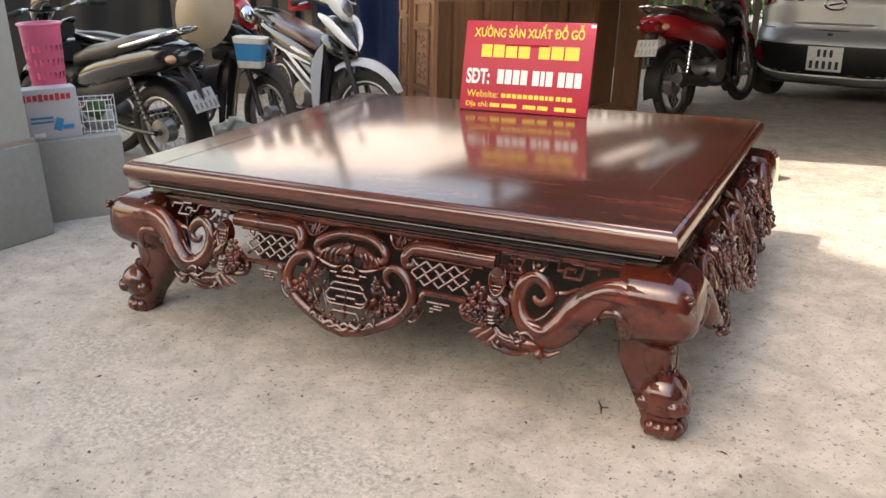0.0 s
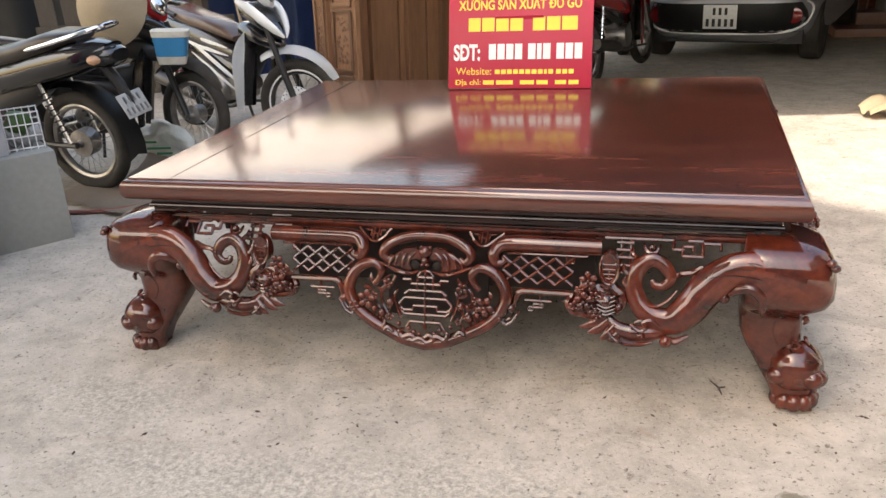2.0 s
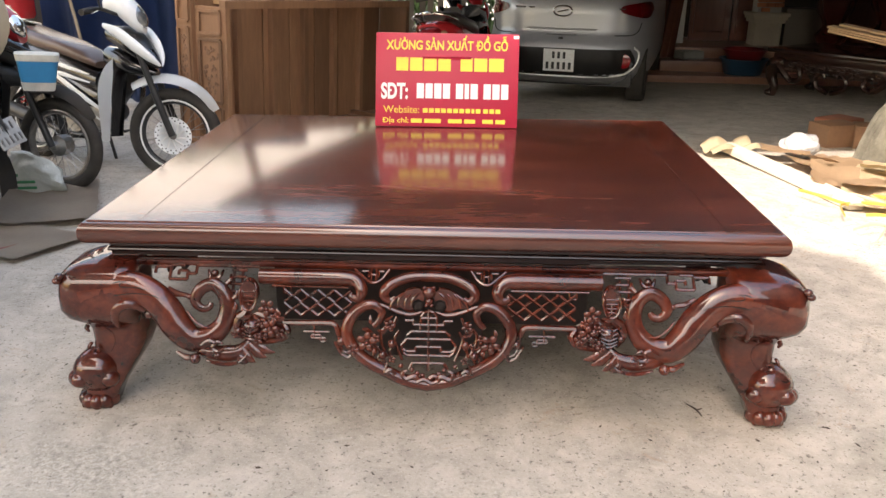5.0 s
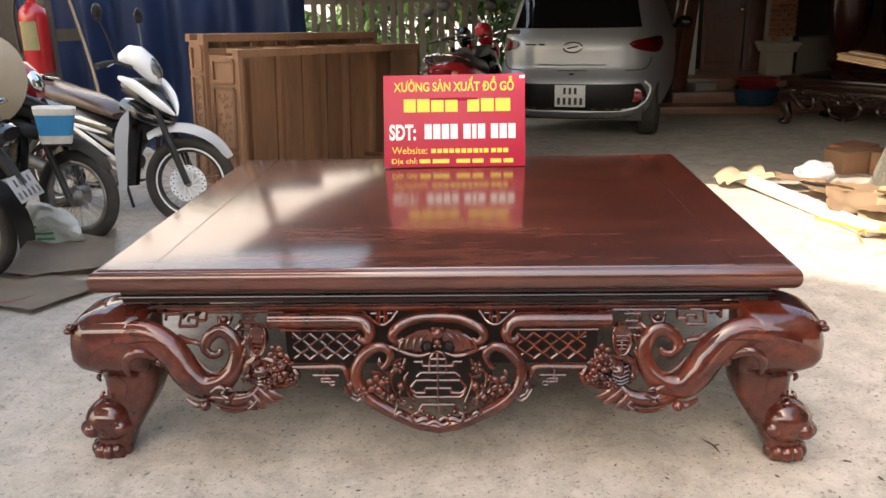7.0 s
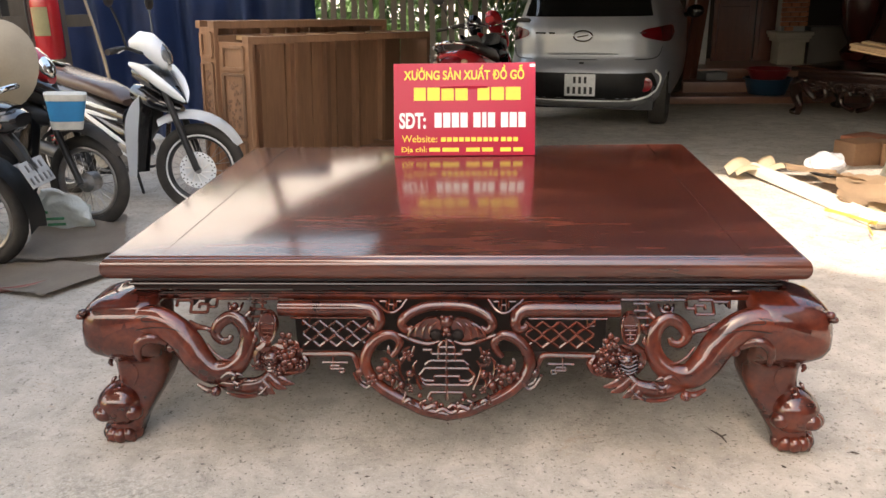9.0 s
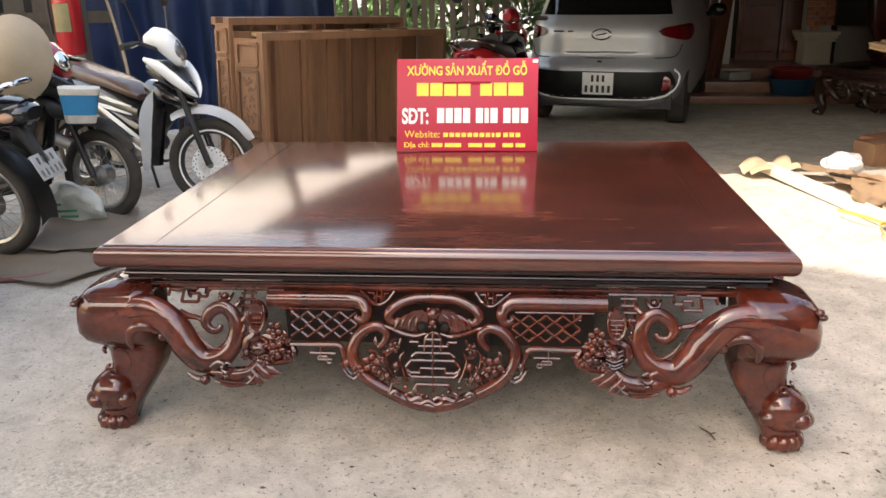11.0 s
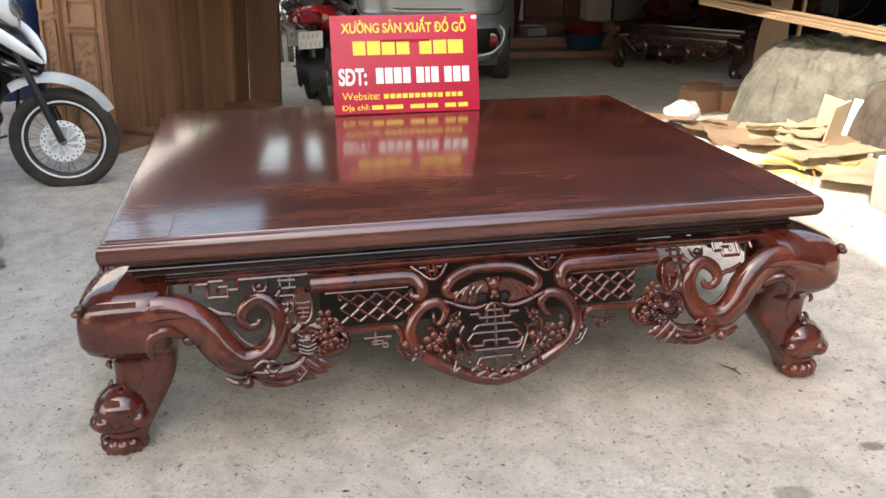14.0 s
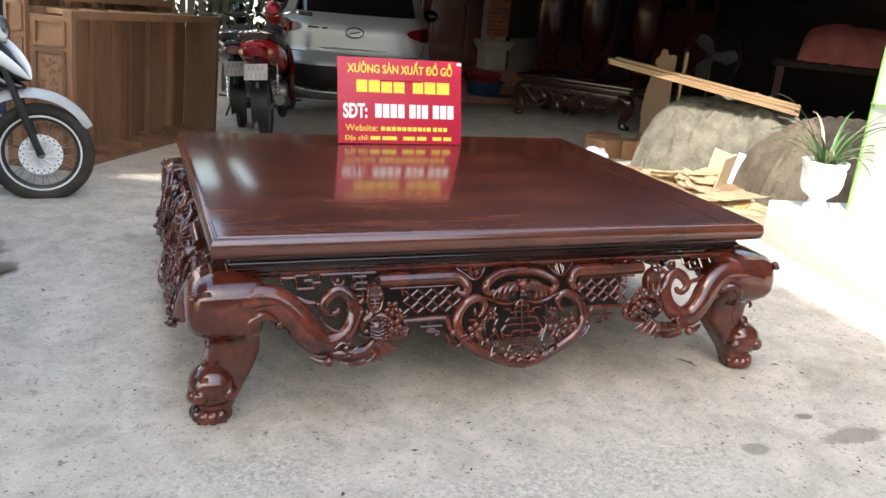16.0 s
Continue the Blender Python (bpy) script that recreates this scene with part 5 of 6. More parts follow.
motorbike(pose(-2.942, 1.418, 0.0, -4, 0, 177), "old black motorbike with a chrome grab rail", GLOSSBLACK, BLACK, SEATLEATHER, size=0.95, girth=1.15, lamp=GLOSSBLACK, plate_z=0.50)
motorbike(bike_pose((-2.16, 2.12), 61, 0.0, -5, 0.90), "worn black and red motorbike with muddy mudguard", GLOSSBLACK, BLACK, SEATLEATHER, steer=-40, size=0.90, lens=CHROME, head=REDPAINT, guard=mat("muddy_guard", (0.12, 0.105, 0.09), 0.7, second=(0.06, 0.055, 0.05), scale=12), mirrors=False)
motorbike(bike_pose((0.05, 5.78), 14, -0.08, -5), "red motorbike parked in front of the car", REDPAINT, GLOSSBLACK, SEATLEATHER, girth=1.3)
motorbike(bike_pose((-0.20, 6.60), 8, -0.15, -5), "black motorbike behind the red one", GLOSSBLACK, BLACK, SEATLEATHER, girth=1.4)

# ---------------------------------------------------------------- timber panels on edge


PALEBAR = mat("fresh_cut_wood", (0.5, 0.33, 0.18), 0.6, second=(0.4, 0.25, 0.12), scale=4, fine=20)


def bed_panel(m, length, height, depth, label):
    """A framed platform stood on its edge: boards, rim, battens and a carved end."""
    t = thing("bed_platform", m, label, "bed panel", "timber platforms on edge")
    n = 7
    for k in range(n):
        b = B()
        w = (length - 0.1) / n
        box(b, (0.05 + w * (k + 0.5), 0, height / 2), (w - 0.016, 0.018, height - 0.06), bevel=0.002)
        part("board", b, RAWWOOD, t, smooth=False)
    for y, z, d in ((-depth / 2, 0.035, depth), (-depth + 0.028, height - 0.035, 0.056), (0.012, height - 0.035, 0.045)):
        b = B()
        box(b, (length / 2, y, z), (length, d, 0.05), bevel=0.004)
        part("long_rim", b, RAWWOOD, t, smooth=False)
    for k in range(6):
        b = B()
        box(b, (length * (k + 0.5) / 6, -depth / 2 + 0.01, height - 0.028), (0.06, depth - 0.06, 0.03), bevel=0.003)
        part("top_bar", b, PALEBAR, t, smooth=False)
    for x in (0.02, length - 0.02):
        b = B()
        box(b, (x, -depth / 2, height / 2), (0.04, depth, height - 0.10), bevel=0.004)
        part("end_rim", b, RAWWOOD, t, smooth=False)
    for k in range(5):
        b = B()
        x = length * (k + 1) / 6
        box(b, (x, -0.03, height / 2), (0.045, 0.045, height - 0.112), bevel=0.003)
        part("batten", b, RAWWOOD, t, smooth=False)
    for k in range(4):
        b = B()
        x = length * (k + 1) / 5
        box(b, (x, -depth / 2, 0.075), (0.035, depth - 0.02, 0.035), bevel=0.003)
        part("cross_bar", b, RAWWOOD, t, smooth=False)
    # carved end seen from the yard
    e = new("carved_end")
    e.parent, e.matrix_basis = t, pose(-0.004, -depth / 2, 0)
    for z0, z1 in ((0.12, 0.30), (0.34, 0.74), (0.78, 0.92)):
        b = B()
        for y in (-depth * 0.34, depth * 0.34):
            box(b, (-0.006, y, (z0 + z1) / 2 * height), (0.012, 0.02, (z1 - z0) * height))
        for z in (z0, z1):
            box(b, (-0.006, 0, z * height), (0.012, depth * 0.68, 0.02))
        part("panel_moulding", b, RAWWOOD, e, smooth=False)
    rng = random.Random(3)
    b = B()
    for k in range(50):
        y, z = rng.uniform(-0.25, 0.25) * depth, height * rng.uniform(0.39, 0.69)
        ball(b, (0.0, y, z), (0.005, 0.010, 0.013), 1)
    tagged(part("relief_carving", b, RAWWOOD, e), kind="stuff")
    return t


RACKM = pose(-1.80, 3.22, -0.03, 1, 2.2, 62)
bed_panel(RACKM @ pose(0, 0.06, 0), 2.06, 0.99, 0.28, "raw timber platform standing on its long edge")
bed_panel(RACKM @ pose(-0.03, 0.20, 0.0), 1.86, 1.08, 0.14, "raw timber platform leaning behind another")

# ---------------------------------------------------------------- yard's far left: curtain, fence, trees


def drape(b, x0, x1, z0, z1, depth, folds, seed, n=60):
    rng = random.Random(seed)
    ph = [rng.uniform(0, 6.28) for _ in range(4)]

    def fn(u, v):
        x = x0 + (x1 - x0) * u
        y = depth * (0.6 * math.sin(u * folds * 6.28 + ph[0] + v * 1.2) + 0.4 * math.sin(u * folds * 11 + ph[1] - v * 2) * (1 - 0.5 * v)) + 0.3 * depth * math.sin(5 * v + ph[2])
        return Vector((x, y, z0 + (z1 - z0) * v))
    sheet(b, fn, n, 14, 0.004)


b = B()
drape(b, 0, 2.6, 0.0, 1.50, 0.13, 6, 2, 120)
tagged(part("tarpaulin_curtain", b, BLUETARP, m=pose(-4.25, 4.95, -0.05, 0, 0, 10)), "dark blue tarpaulin hung as a curtain", "tarpaulin")
b = B()
drape(b, 0, 4.6, 0.0, 1.46, 0.05, 6, 5, 110)
tagged(part("tarpaulin_curtain", b, mat("dark_tarpaulin", (0.02, 0.022, 0.026), 0.6, scale=3, bump=0.2), m=pose(-8.3, 2.9, -0.03, 0, 0, 26)), "blackish tarpaulin hung behind the motorbikes", "tarpaulin")

FENCEWOOD = mat("weathered_fence", (0.12, 0.10, 0.078), 0.85, second=(0.075, 0.06, 0.046), scale=4, fine=30, stretch=(5, 5, 1), bump=0.2, island=0.2)
fence = thing("fence", pose(-5.2, 8.3, -0.2), "weathered picket fence behind the timber", "fence", kind="structure")
rng = random.Random(8)
b0 = B()
plate(b0, [(-0.035, 0), (0.035, 0), (0.035, 1.75), (0.0, 1.83), (-0.035, 1.75)], 0.02)
pk = part("picket", b0, FENCEWOOD, fence, smooth=False)
for k in range(1, 40):
    o = pk.copy()
    scene.collection.objects.link(o)
    o.matrix_basis = pose(0.125 * k, 0, -0.04 * rng.random(), 0, rng.uniform(-1.5, 1.5), 0)
for z in (0.4, 1.4):
    b = B()
    box(b, (2.5, 0.04, z), (5.0, 0.03, 0.07))
    part("rail", b, FENCEWOOD, fence, smooth=False)


def leaf_bank(m, w, h, d, n, seed, label):
    """A bank of many small leaves with gaps."""
    rng = random.Random(seed)
    vs, fs = [], []
    for k in range(n):
        x, y = rng.uniform(0, w), rng.uniform(0, d)
        top = h * (0.65 + 0.35 * noise.noise(Vector((x * 0.8, y, seed))))
        c = Vector((x, y, top * rng.random() ** 0.6))
        r = rng.uniform(0.08, 0.2)
        q = Euler((rng.uniform(0, 6.28), rng.uniform(0, 6.28), rng.uniform(0, 6.28))).to_matrix()
        i = len(vs)
        vs += [c + q @ Vector(p) * r for p in ((-1, 0, 0), (0, -0.35, 0.1), (1, 0, 0), (0, 0.35, 0.1))]
        fs.append((i, i + 1, i + 2, i + 3))
    me = bpy.data.meshes.new("hedge")
    me.from_pydata(vs, [], fs)
    me.materials.append(LEAF)
    ob = new("hedge", me)
    ob.matrix_basis = m
    return tagged(ob, label, "hedge", kind="stuff")


leaf_bank(pose(-9, 11.5, -0.3), 8, 1.6, 1.0, 2600, 4, "low green bushes beyond the fence in sunlight")
# unseen leaves, added to roughen the bright reflection's edge on the tabletop
leaf_bank(pose(-7.5, 13.0, -0.3), 2.2, 6.5, 1.0, 900, 14, "unseen tall bushes added to break up the tabletop's reflection")
leaf_bank(pose(-3.3, 13.5, -0.3), 9.6, 3.6, 1.6, 5200, 9, "tall leafy bushes beyond the fence with gaps of sky")

# ---------------------------------------------------------------- house front
DOORWOOD = mat("red_door_wood", (0.16, 0.045, 0.022), 0.35, second=(0.1, 0.026, 0.014), scale=3, fine=20, stretch=(6, 6, 1), coat=0.3)
TILE = mat("step_tile", (0.30, 0.15, 0.10), 0.3, second=(0.2, 0.1, 0.07), scale=6)
STONE = mat("cream_stone", (0.45, 0.40, 0.32), 0.7, second=(0.34, 0.3, 0.24), scale=5, bump=0.1)
FY = 9.7


def house_door(x, n=2):
    d = thing("door", pose(x, FY, 0.16), "dark red panelled wooden door of the house", "door", "house doors", "structure")
    for k in range(n):
        lf = new("leaf")
        lf.parent, lf.matrix_basis = d, pose(k * 0.56, 0, 0)
        b = B()
        box(b, (0.27, 0, 1.15), (0.54, 0.04, 2.3), bevel=0.004)
        part("door_board", b, DOORWOOD, lf, smooth=False)
        for z0, z1 in ((0.12, 0.72), (0.80, 0.95)):
            b = B()
            box(b, (0.27, -0.028, (z0 + z1) / 2), (0.38, 0.02, z1 - z0), bevel=0.008)
            part("raised_panel", b, DOORWOOD, lf, smooth=False)
        b = B()
        box(b, (0.27, -0.023, 1.55), (0.36, 0.012, 0.95))
        part("door_pane", b, GLASSDARK, lf, smooth=False)
        b = B()
        for xx in (0.07, 0.47):
            box(b, (xx, -0.03, 1.15), (0.03, 0.025, 2.1))
        box(b, (0.27, -0.03, 0.76), (0.40, 0.03, 0.03))
        part("door_moulding", b, DOORWOOD, lf, smooth=False)
    b = B()
    ball(b, (0.5, -0.05, 0.82), 0.03, 2)
    part("door_knob", b, CHROME, d)


house_door(2.72)
house_door(4.75)
house_door(6.6)
pil = thing("brick_pilaster", pose(3.66, FY - 0.25, -0.2), "brick pilaster on a moulded cream stone base", "pillar", kind="structure")
b = B()
box(b, (0, 0, 0.32), (0.34, 0.34, 0.64), bevel=0.01)
part("base_block", b, STONE, pil)
for k, (w, z) in enumerate(((0.40, 0.655), (0.44, 0.70), (0.48, 0.74), (0.42, 0.03))):
    b = B()
    box(b, (0, 0, z), (w, w, 0.045 if z > 0.1 else 0.06), bevel=0.008)
    part("moulding", b, STONE, pil)
b0 = B()
box(b0, (0, 0, 0), (0.105, 0.05, 0.05), bevel=0.004)
bk0 = part("brick", b0, BRICK, pil, smooth=False)
bk0.matrix_basis = pose(-0.0575, -0.13, 0.80)
for r in range(36):
    row = ((-0.14, 0.476), (-0.0575, 1), (0.0575, 1), (0.14, 0.476)) if r % 2 else ((-0.115, 1), (0, 1), (0.115, 1))
    for x, k in row:
        o = bk0.copy()
        scene.collection.objects.link(o)
        o.matrix_basis = pose(x, -0.13, 0.86 + 0.06 * r) @ Matrix.Diagonal((k, 1, 1, 1))
b = B()
box(b, (0, 0.01, 1.9), (0.30, 0.26, 2.3))
part("mortar_core", b, CEMENT, pil, smooth=False)
b = B()
box(b, (0, 0, 0.42), (0.62, 0.3, 0.84), bevel=0.01)
tagged(part("pilaster_plinth", b, mat("dark_stone", (0.12, 0.1, 0.085), 0.5, scale=4), m=pose(4.2, FY - 0.2, -0.22)), "dark stone plinth beside the brick pilaster", "plinth", kind="structure")
for k, (y0, x0, x1) in enumerate(((8.05, 1.9, 5.2), (8.45, 2.15, 5.2), (8.85, 2.4, 5.2))):
    b = B()
    d = 10.3 - y0
    box(b, (0, d / 2, 0.065), (x1 - x0, d, 0.13), bevel=0.01)
    tagged(part("step", b, TILE, m=pose((x0 + x1) / 2, y0, -0.235 + 0.125 * k)), "reddish tiled entrance step", "step", "entrance steps", "structure")
b = B()
box(b, (0, 0, 1.5), (0.10, 0.1, 3.0), bevel=0.004)
tagged(part("white_post", b, WHITE, m=pose(2.55, 9.45, -0.2)), "narrow white post beside the door", "post", kind="structure")
for k, (x, y, t) in enumerate(((2.05, 8.6, 8), (2.2, 8.75, 7), (2.32, 8.9, 6))):
    b = B()
    box(b, (0, 0, 1.2), (0.09, 0.05, 2.4), bevel=0.004)
    tagged(part("leaning_plank", b, DOORWOOD, m=pose(x, y, -0.2, 0, t, 20)), "dark red plank leaning by the car", "plank", "leaning planks")

# unseen posts behind the tarpaulin, added as dark bars in the tabletop's reflection
for x, y, w in ((-5.1, 6.2, 0.09), (-2.45, 5.7, 0.10)):
    b = B()
    box(b, (0, 0, 1.9), (w, w, 3.9), bevel=0.01)
    tagged(part("timber_post", b, FENCEWOOD, m=pose(x, y, -0.15, 0, 1.5, 12)), "tall weathered post added behind the tarpaulin for its dark reflection", "post", "lean-to posts", kind="structure")

# red and blue tubs on the steps
for nm, z, r, h, mt, lb in (("tub", -0.10, 0.27, 0.19, mat("dark_blue_plastic", (0.015, 0.06, 0.12), 0.4), "blue plastic tub on the entrance step"), ("tub", 0.08, 0.25, 0.12, mat("red_plastic", (0.2, 0.012, 0.016), 0.35), "red plastic tub stacked in a blue one")):
    b = B()
    lathe(b, [(r * 0.8, 0), (r, h), (r * 1.08, h), (r * 1.08, h - 0.015), (r * 0.97, h - 0.01), (r * 0.78, 0.012), (0.001, 0.012)], 28)
    tagged(part(nm, b, mt, m=pose(3.12, 8.3, z)), lb, "tub", "stacked tubs")
b = B()
box(b, (0, 0, 0.05), (0.3, 0.22, 0.1), bevel=0.01)
tagged(part("cement_block", b, CEMENT, m=pose(2.55, 8.72, 0.02, 0, 0, 20)), "small grey block on the steps", "block")

# tall turned vases beside the second door
for x, y, s in ((4.35, 8.95, 1.0), (4.95, 8.75, 1.1), (5.7, 8.6, 1.0)):
    b = B()
    lathe(b, [(0.16, 0), (0.19, 0.03), (0.19, 0.07), (0.13, 0.10), (0.11, 0.16), (0.17, 0.22), (0.2, 0.3), (0.13, 0.38), (0.12, 0.42), (0.22, 0.62), (0.26, 0.95), (0.25, 1.25), (0.17, 1.55), (0.13, 1.65), (0.17, 1.75), (0.001, 1.75)], 24)
    tagged(part("wooden_vase", b, mat("red_lacquer", (0.055, 0.010, 0.008), 0.25, second=(0.035, 0.007, 0.006), coat=0.2, scale=4), m=pose(x, y, 0.03) @ Matrix.Diagonal((s, s, s, 1))),
           "tall turned red lacquered wooden vase", "vase", "tall wooden vases")

# dark carved bench table in the workshop
dt = thing("dark_table", pose(3.42, 6.28, -0.125, 0, 0, -50), "low carved table in black lacquer inside the workshop", "table")
b = B()
box(b, (0, 0.4, 0.475), (1.45, 0.9, 0.05), bevel=0.018)
part("tabletop", b, DARKWOOD, dt)
b = B()
box(b, (0, 0.4, 0.415), (1.34, 0.8, 0.07), bevel=0.006)
part("waist", b, DARKWOOD, dt)
for sx in (-1, 1):
    for y in (0.02, 0.78):
        b = B()
        tube(b, [(sx * 0.55, y, 0.36), (sx * 0.66, y, 0.33), (sx * 0.68, y, 0.22), (sx * 0.63, y, 0.10), (sx * 0.66, y, 0.02)], [0.05, 0.075, 0.06, 0.042, 0.05], 10, 4)
        ball(b, (sx * 0.67, y, 0.035), (0.06, 0.06, 0.035), 2)
        part("leg", b, DARKWOOD, dt)
    b = B()
    tube(b, [(sx * 0.6, -0.02, 0.34), (sx * 0.5, -0.03, 0.25), (sx * 0.42, -0.03, 0.19), (sx * 0.33, -0.03, 0.22), (sx * 0.34, -0.03, 0.3), (sx * 0.4, -0.03, 0.31), (sx * 0.41, -0.03, 0.27)], [0.04, 0.035, 0.03, 0.025, 0.02, 0.015, 0.01], 8, 4)
    part("scroll", b, DARKWOOD, dt)
    b = B()
    tube(b, [(sx * 0.02, -0.03, 0.12), (sx * 0.13, -0.03, 0.16), (sx * 0.16, -0.03, 0.24), (sx * 0.1, -0.03, 0.3), (sx * 0.06, -0.03, 0.26)], [0.025, 0.022, 0.02, 0.016, 0.01], 8, 4)
    part("medallion", b, DARKWOOD, dt)
b = B()
rng = random.Random(12)
for k in range(70):
    x = rng.uniform(-0.5, 0.5)
    ball(b, (x, -0.02, rng.uniform(0.27, 0.37)), rng.uniform(0.012, 0.024), 2)
tagged(part("relief", b, DARKWOOD, dt), kind="stuff")
b = B()
box(b, (0, 0.0, 0.325), (1.16, 0.03, 0.11), bevel=0.004)
part("apron", b, DARKWOOD, dt)

# cut-out board, stand fan, cloth stack
b = B()
out = [(0, 0), (0.24, 0), (0.25, 0.25), (0.23, 0.6), (0.23, 0.86), (0.15, 0.87), (0.13, 0.92), (0.07, 0.92), (0.06, 0.86), (0.02, 0.8), (0.05, 0.72), (0.0, 0.62), (-0.03, 0.45), (-0.04, 0.25), (-0.02, 0.1)]
plate(b, [(p.x, p.z) for p in smooth_path([(x, 0, z) for x, z in out], 3, True)], 0.03)
tagged(part("cutout_board", b, mat("brown_plywood", (0.26, 0.17, 0.1), 0.8, second=(0.2, 0.125, 0.07), scale=5), m=pose(3.86, 5.42, -0.09, -6, 0, -42)), "scalloped wooden cut-out board leaning upright", "board")
b = B()
box(b, (0, 0, 0.45), (0.03, 0.03, 0.9))
tagged(part("timber_post", b, CARDBOARD, m=pose(4.25, 5.45, -0.09, 0, 3, 0)), "thin timber batten standing upright", "batten")

fan = thing("stand_fan", pose(4.95, 5.9, -0.1, 0, 0, -40), "dusty electric stand fan in the dark workshop", "fan")
b = B()
lathe(b, [(0.19, 0), (0.19, 0.03), (0.05, 0.05), (0.016, 0.06), (0.016, 0.78), (0.001, 0.78)], 20)
part("stand", b, BLACK, fan)
b = B()
for k in range(30):
    a = 2 * math.pi * k / 30
    tube(b, [(0.03 * math.cos(a), -0.07, 0.86 + 0.03 * math.sin(a)), (0.2 * math.cos(a), -0.09, 0.86 + 0.2 * math.sin(a)), (0.32 * math.cos(a), -0.02, 0.86 + 0.32 * math.sin(a))], 0.0025, 4, 2)
tube(b, [(0.32 * math.cos(a), -0.02, 0.86 + 0.32 * math.sin(a)) for a in (2 * math.pi * k / 24 for k in range(24))], 0.006, 6, 1, closed=True)
part("cage", b, mat("dark_wire", (0.03, 0.03, 0.03), 0.6, 0.3), fan)
for k in range(3):
    b = B()
    a = 2 * math.pi * k / 3
    tube(b, [(0.02 * math.cos(a), -0.03, 0.86 + 0.02 * math.sin(a)), (0.16 * math.cos(a), -0.03, 0.86 + 0.16 * math.sin(a)), (0.27 * math.cos(a + 0.2), -0.03, 0.86 + 0.27 * math.sin(a + 0.2))], [0.02, 0.08, 0.05], 8, 3, flat=0.15)
    part("blade", b, mat("fan_blade", (0.012, 0.013, 0.014), 0.6), fan)
b = B()
ball(b, (0, 0.05, 0.86), (0.07, 0.1, 0.07), 2)
part("motor", b, BLACK, fan)

bench = thing("work_bench", pose(6.2, 4.9, -0.08, 0, 0, -40), "dark work bench at the back of the workshop", "bench")
b = B()
box(b, (0, 0, 0.86), (1.9, 0.6, 0.06), bevel=0.005)
part("bench_top", b, MATTEDARK, bench)
for x in (-0.85, 0.85):
    for y in (-0.22, 0.22):
        b = B()
        box(b, (x, y, 0.415), (0.08, 0.08, 0.83))
        part("leg", b, DARKWOOD, bench)
PINKCLOTH = mat("pink_cloth", (0.5, 0.17, 0.165), 0.9, second=(0.3, 0.09, 0.085), scale=8, bump=0.3)
b = B()
rng = random.Random(4)
sheet(b, lambda u, v: Vector(((u - 0.5) * 1.1, (v - 0.5) * 0.5, 0.42 * (1 - (2 * u - 1) ** 12) * (1 - (2 * v - 1) ** 8) * (0.85 + 0.2 * noise.noise(Vector((u * 4, v * 4, 1)))) + 0.02 * noise.noise(Vector((u * 14, v * 9, 3))))), 40, 24, 0.01)
tagged(part("folded_cloth", b, PINKCLOTH, m=pose(6.0, 4.9, 0.83, 0, 0, -40)), "heap of folded dusty pink cloth on the bench", "cloth")

# ---------------------------------------------------------------- right side: sunlit clutter
SUNPLASTER = mat("whitewashed_plaster", (0.74, 0.72, 0.66), 0.85, second=(0.6, 0.57, 0.5), scale=3, fine=50, bump=0.2)
b = B()
box(b, (0, 0, 0.12), (1.3, 1.75, 0.26), bevel=0.012)
tagged(part("low_wall", b, SUNPLASTER, m=pose(2.77, 0.52, 0, 0, 0, -8)), "low whitewashed masonry ledge in the sun", "ledge", kind="structure")
wc = thing("white_column", pose(2.55, 0.86, 0.24, 0, 0, -6), "white column with light green trim at the yard's edge", "pillar", kind="structure")
b = B()
box(b, (0.25, 0, 1.25), (0.5, 0.72, 2.5), bevel=0.006)
part("shaft", b, WHITE, wc)
GREEN = mat("green_trim", (0.35, 0.62, 0.2), 0.5)
b = B()
box(b, (-0.003, 0.362, 1.25), (0.014, 0.014, 2.5))
part("green_edge", b, GREEN, wc)
b = B()
box(b, (0.24, 0.0, 0.62), (0.512, 0.735, 0.012))
part("green_band", b, GREEN, wc)

pot = thing("flower_pot", pose(2.37, 1.24, 0.247, 0, 0, 10) @ Matrix.Diagonal((0.87, 0.87, 1.22, 1)), "white fluted plastic flower pot with spiky leaves", "plant pot")
b = B()
lathe(b, [(0.075, 0), (0.08, 0.02), (0.055, 0.045), (0.05, 0.06), (0.095, 0.085), (0.118, 0.12), (0.125, 0.2), (0.14, 0.215), (0.142, 0.235), (0.128, 0.235), (0.12, 0.21), (0.001, 0.20)], 32)
part("bowl", b, WHITE, pot)
for k in range(12):
    a = 2 * math.pi * k / 12
    b = B()
    tube(b, [(0.1 * math.cos(a), 0.1 * math.sin(a), 0.09), (0.122 * math.cos(a), 0.122 * math.sin(a), 0.13), (0.127 * math.cos(a), 0.127 * math.sin(a), 0.2)], 0.006, 6, 2)
    part("flute", b, WHITE, pot)
b = B()
lathe(b, [(0.001, 0.2), (0.118, 0.2), (0.118, 0.208), (0.001, 0.212)], 20)
part("soil", b, mat("soil", (0.09, 0.06, 0.04), 0.95, bump=0.4, fine=90), pot)
rng = random.Random(21)
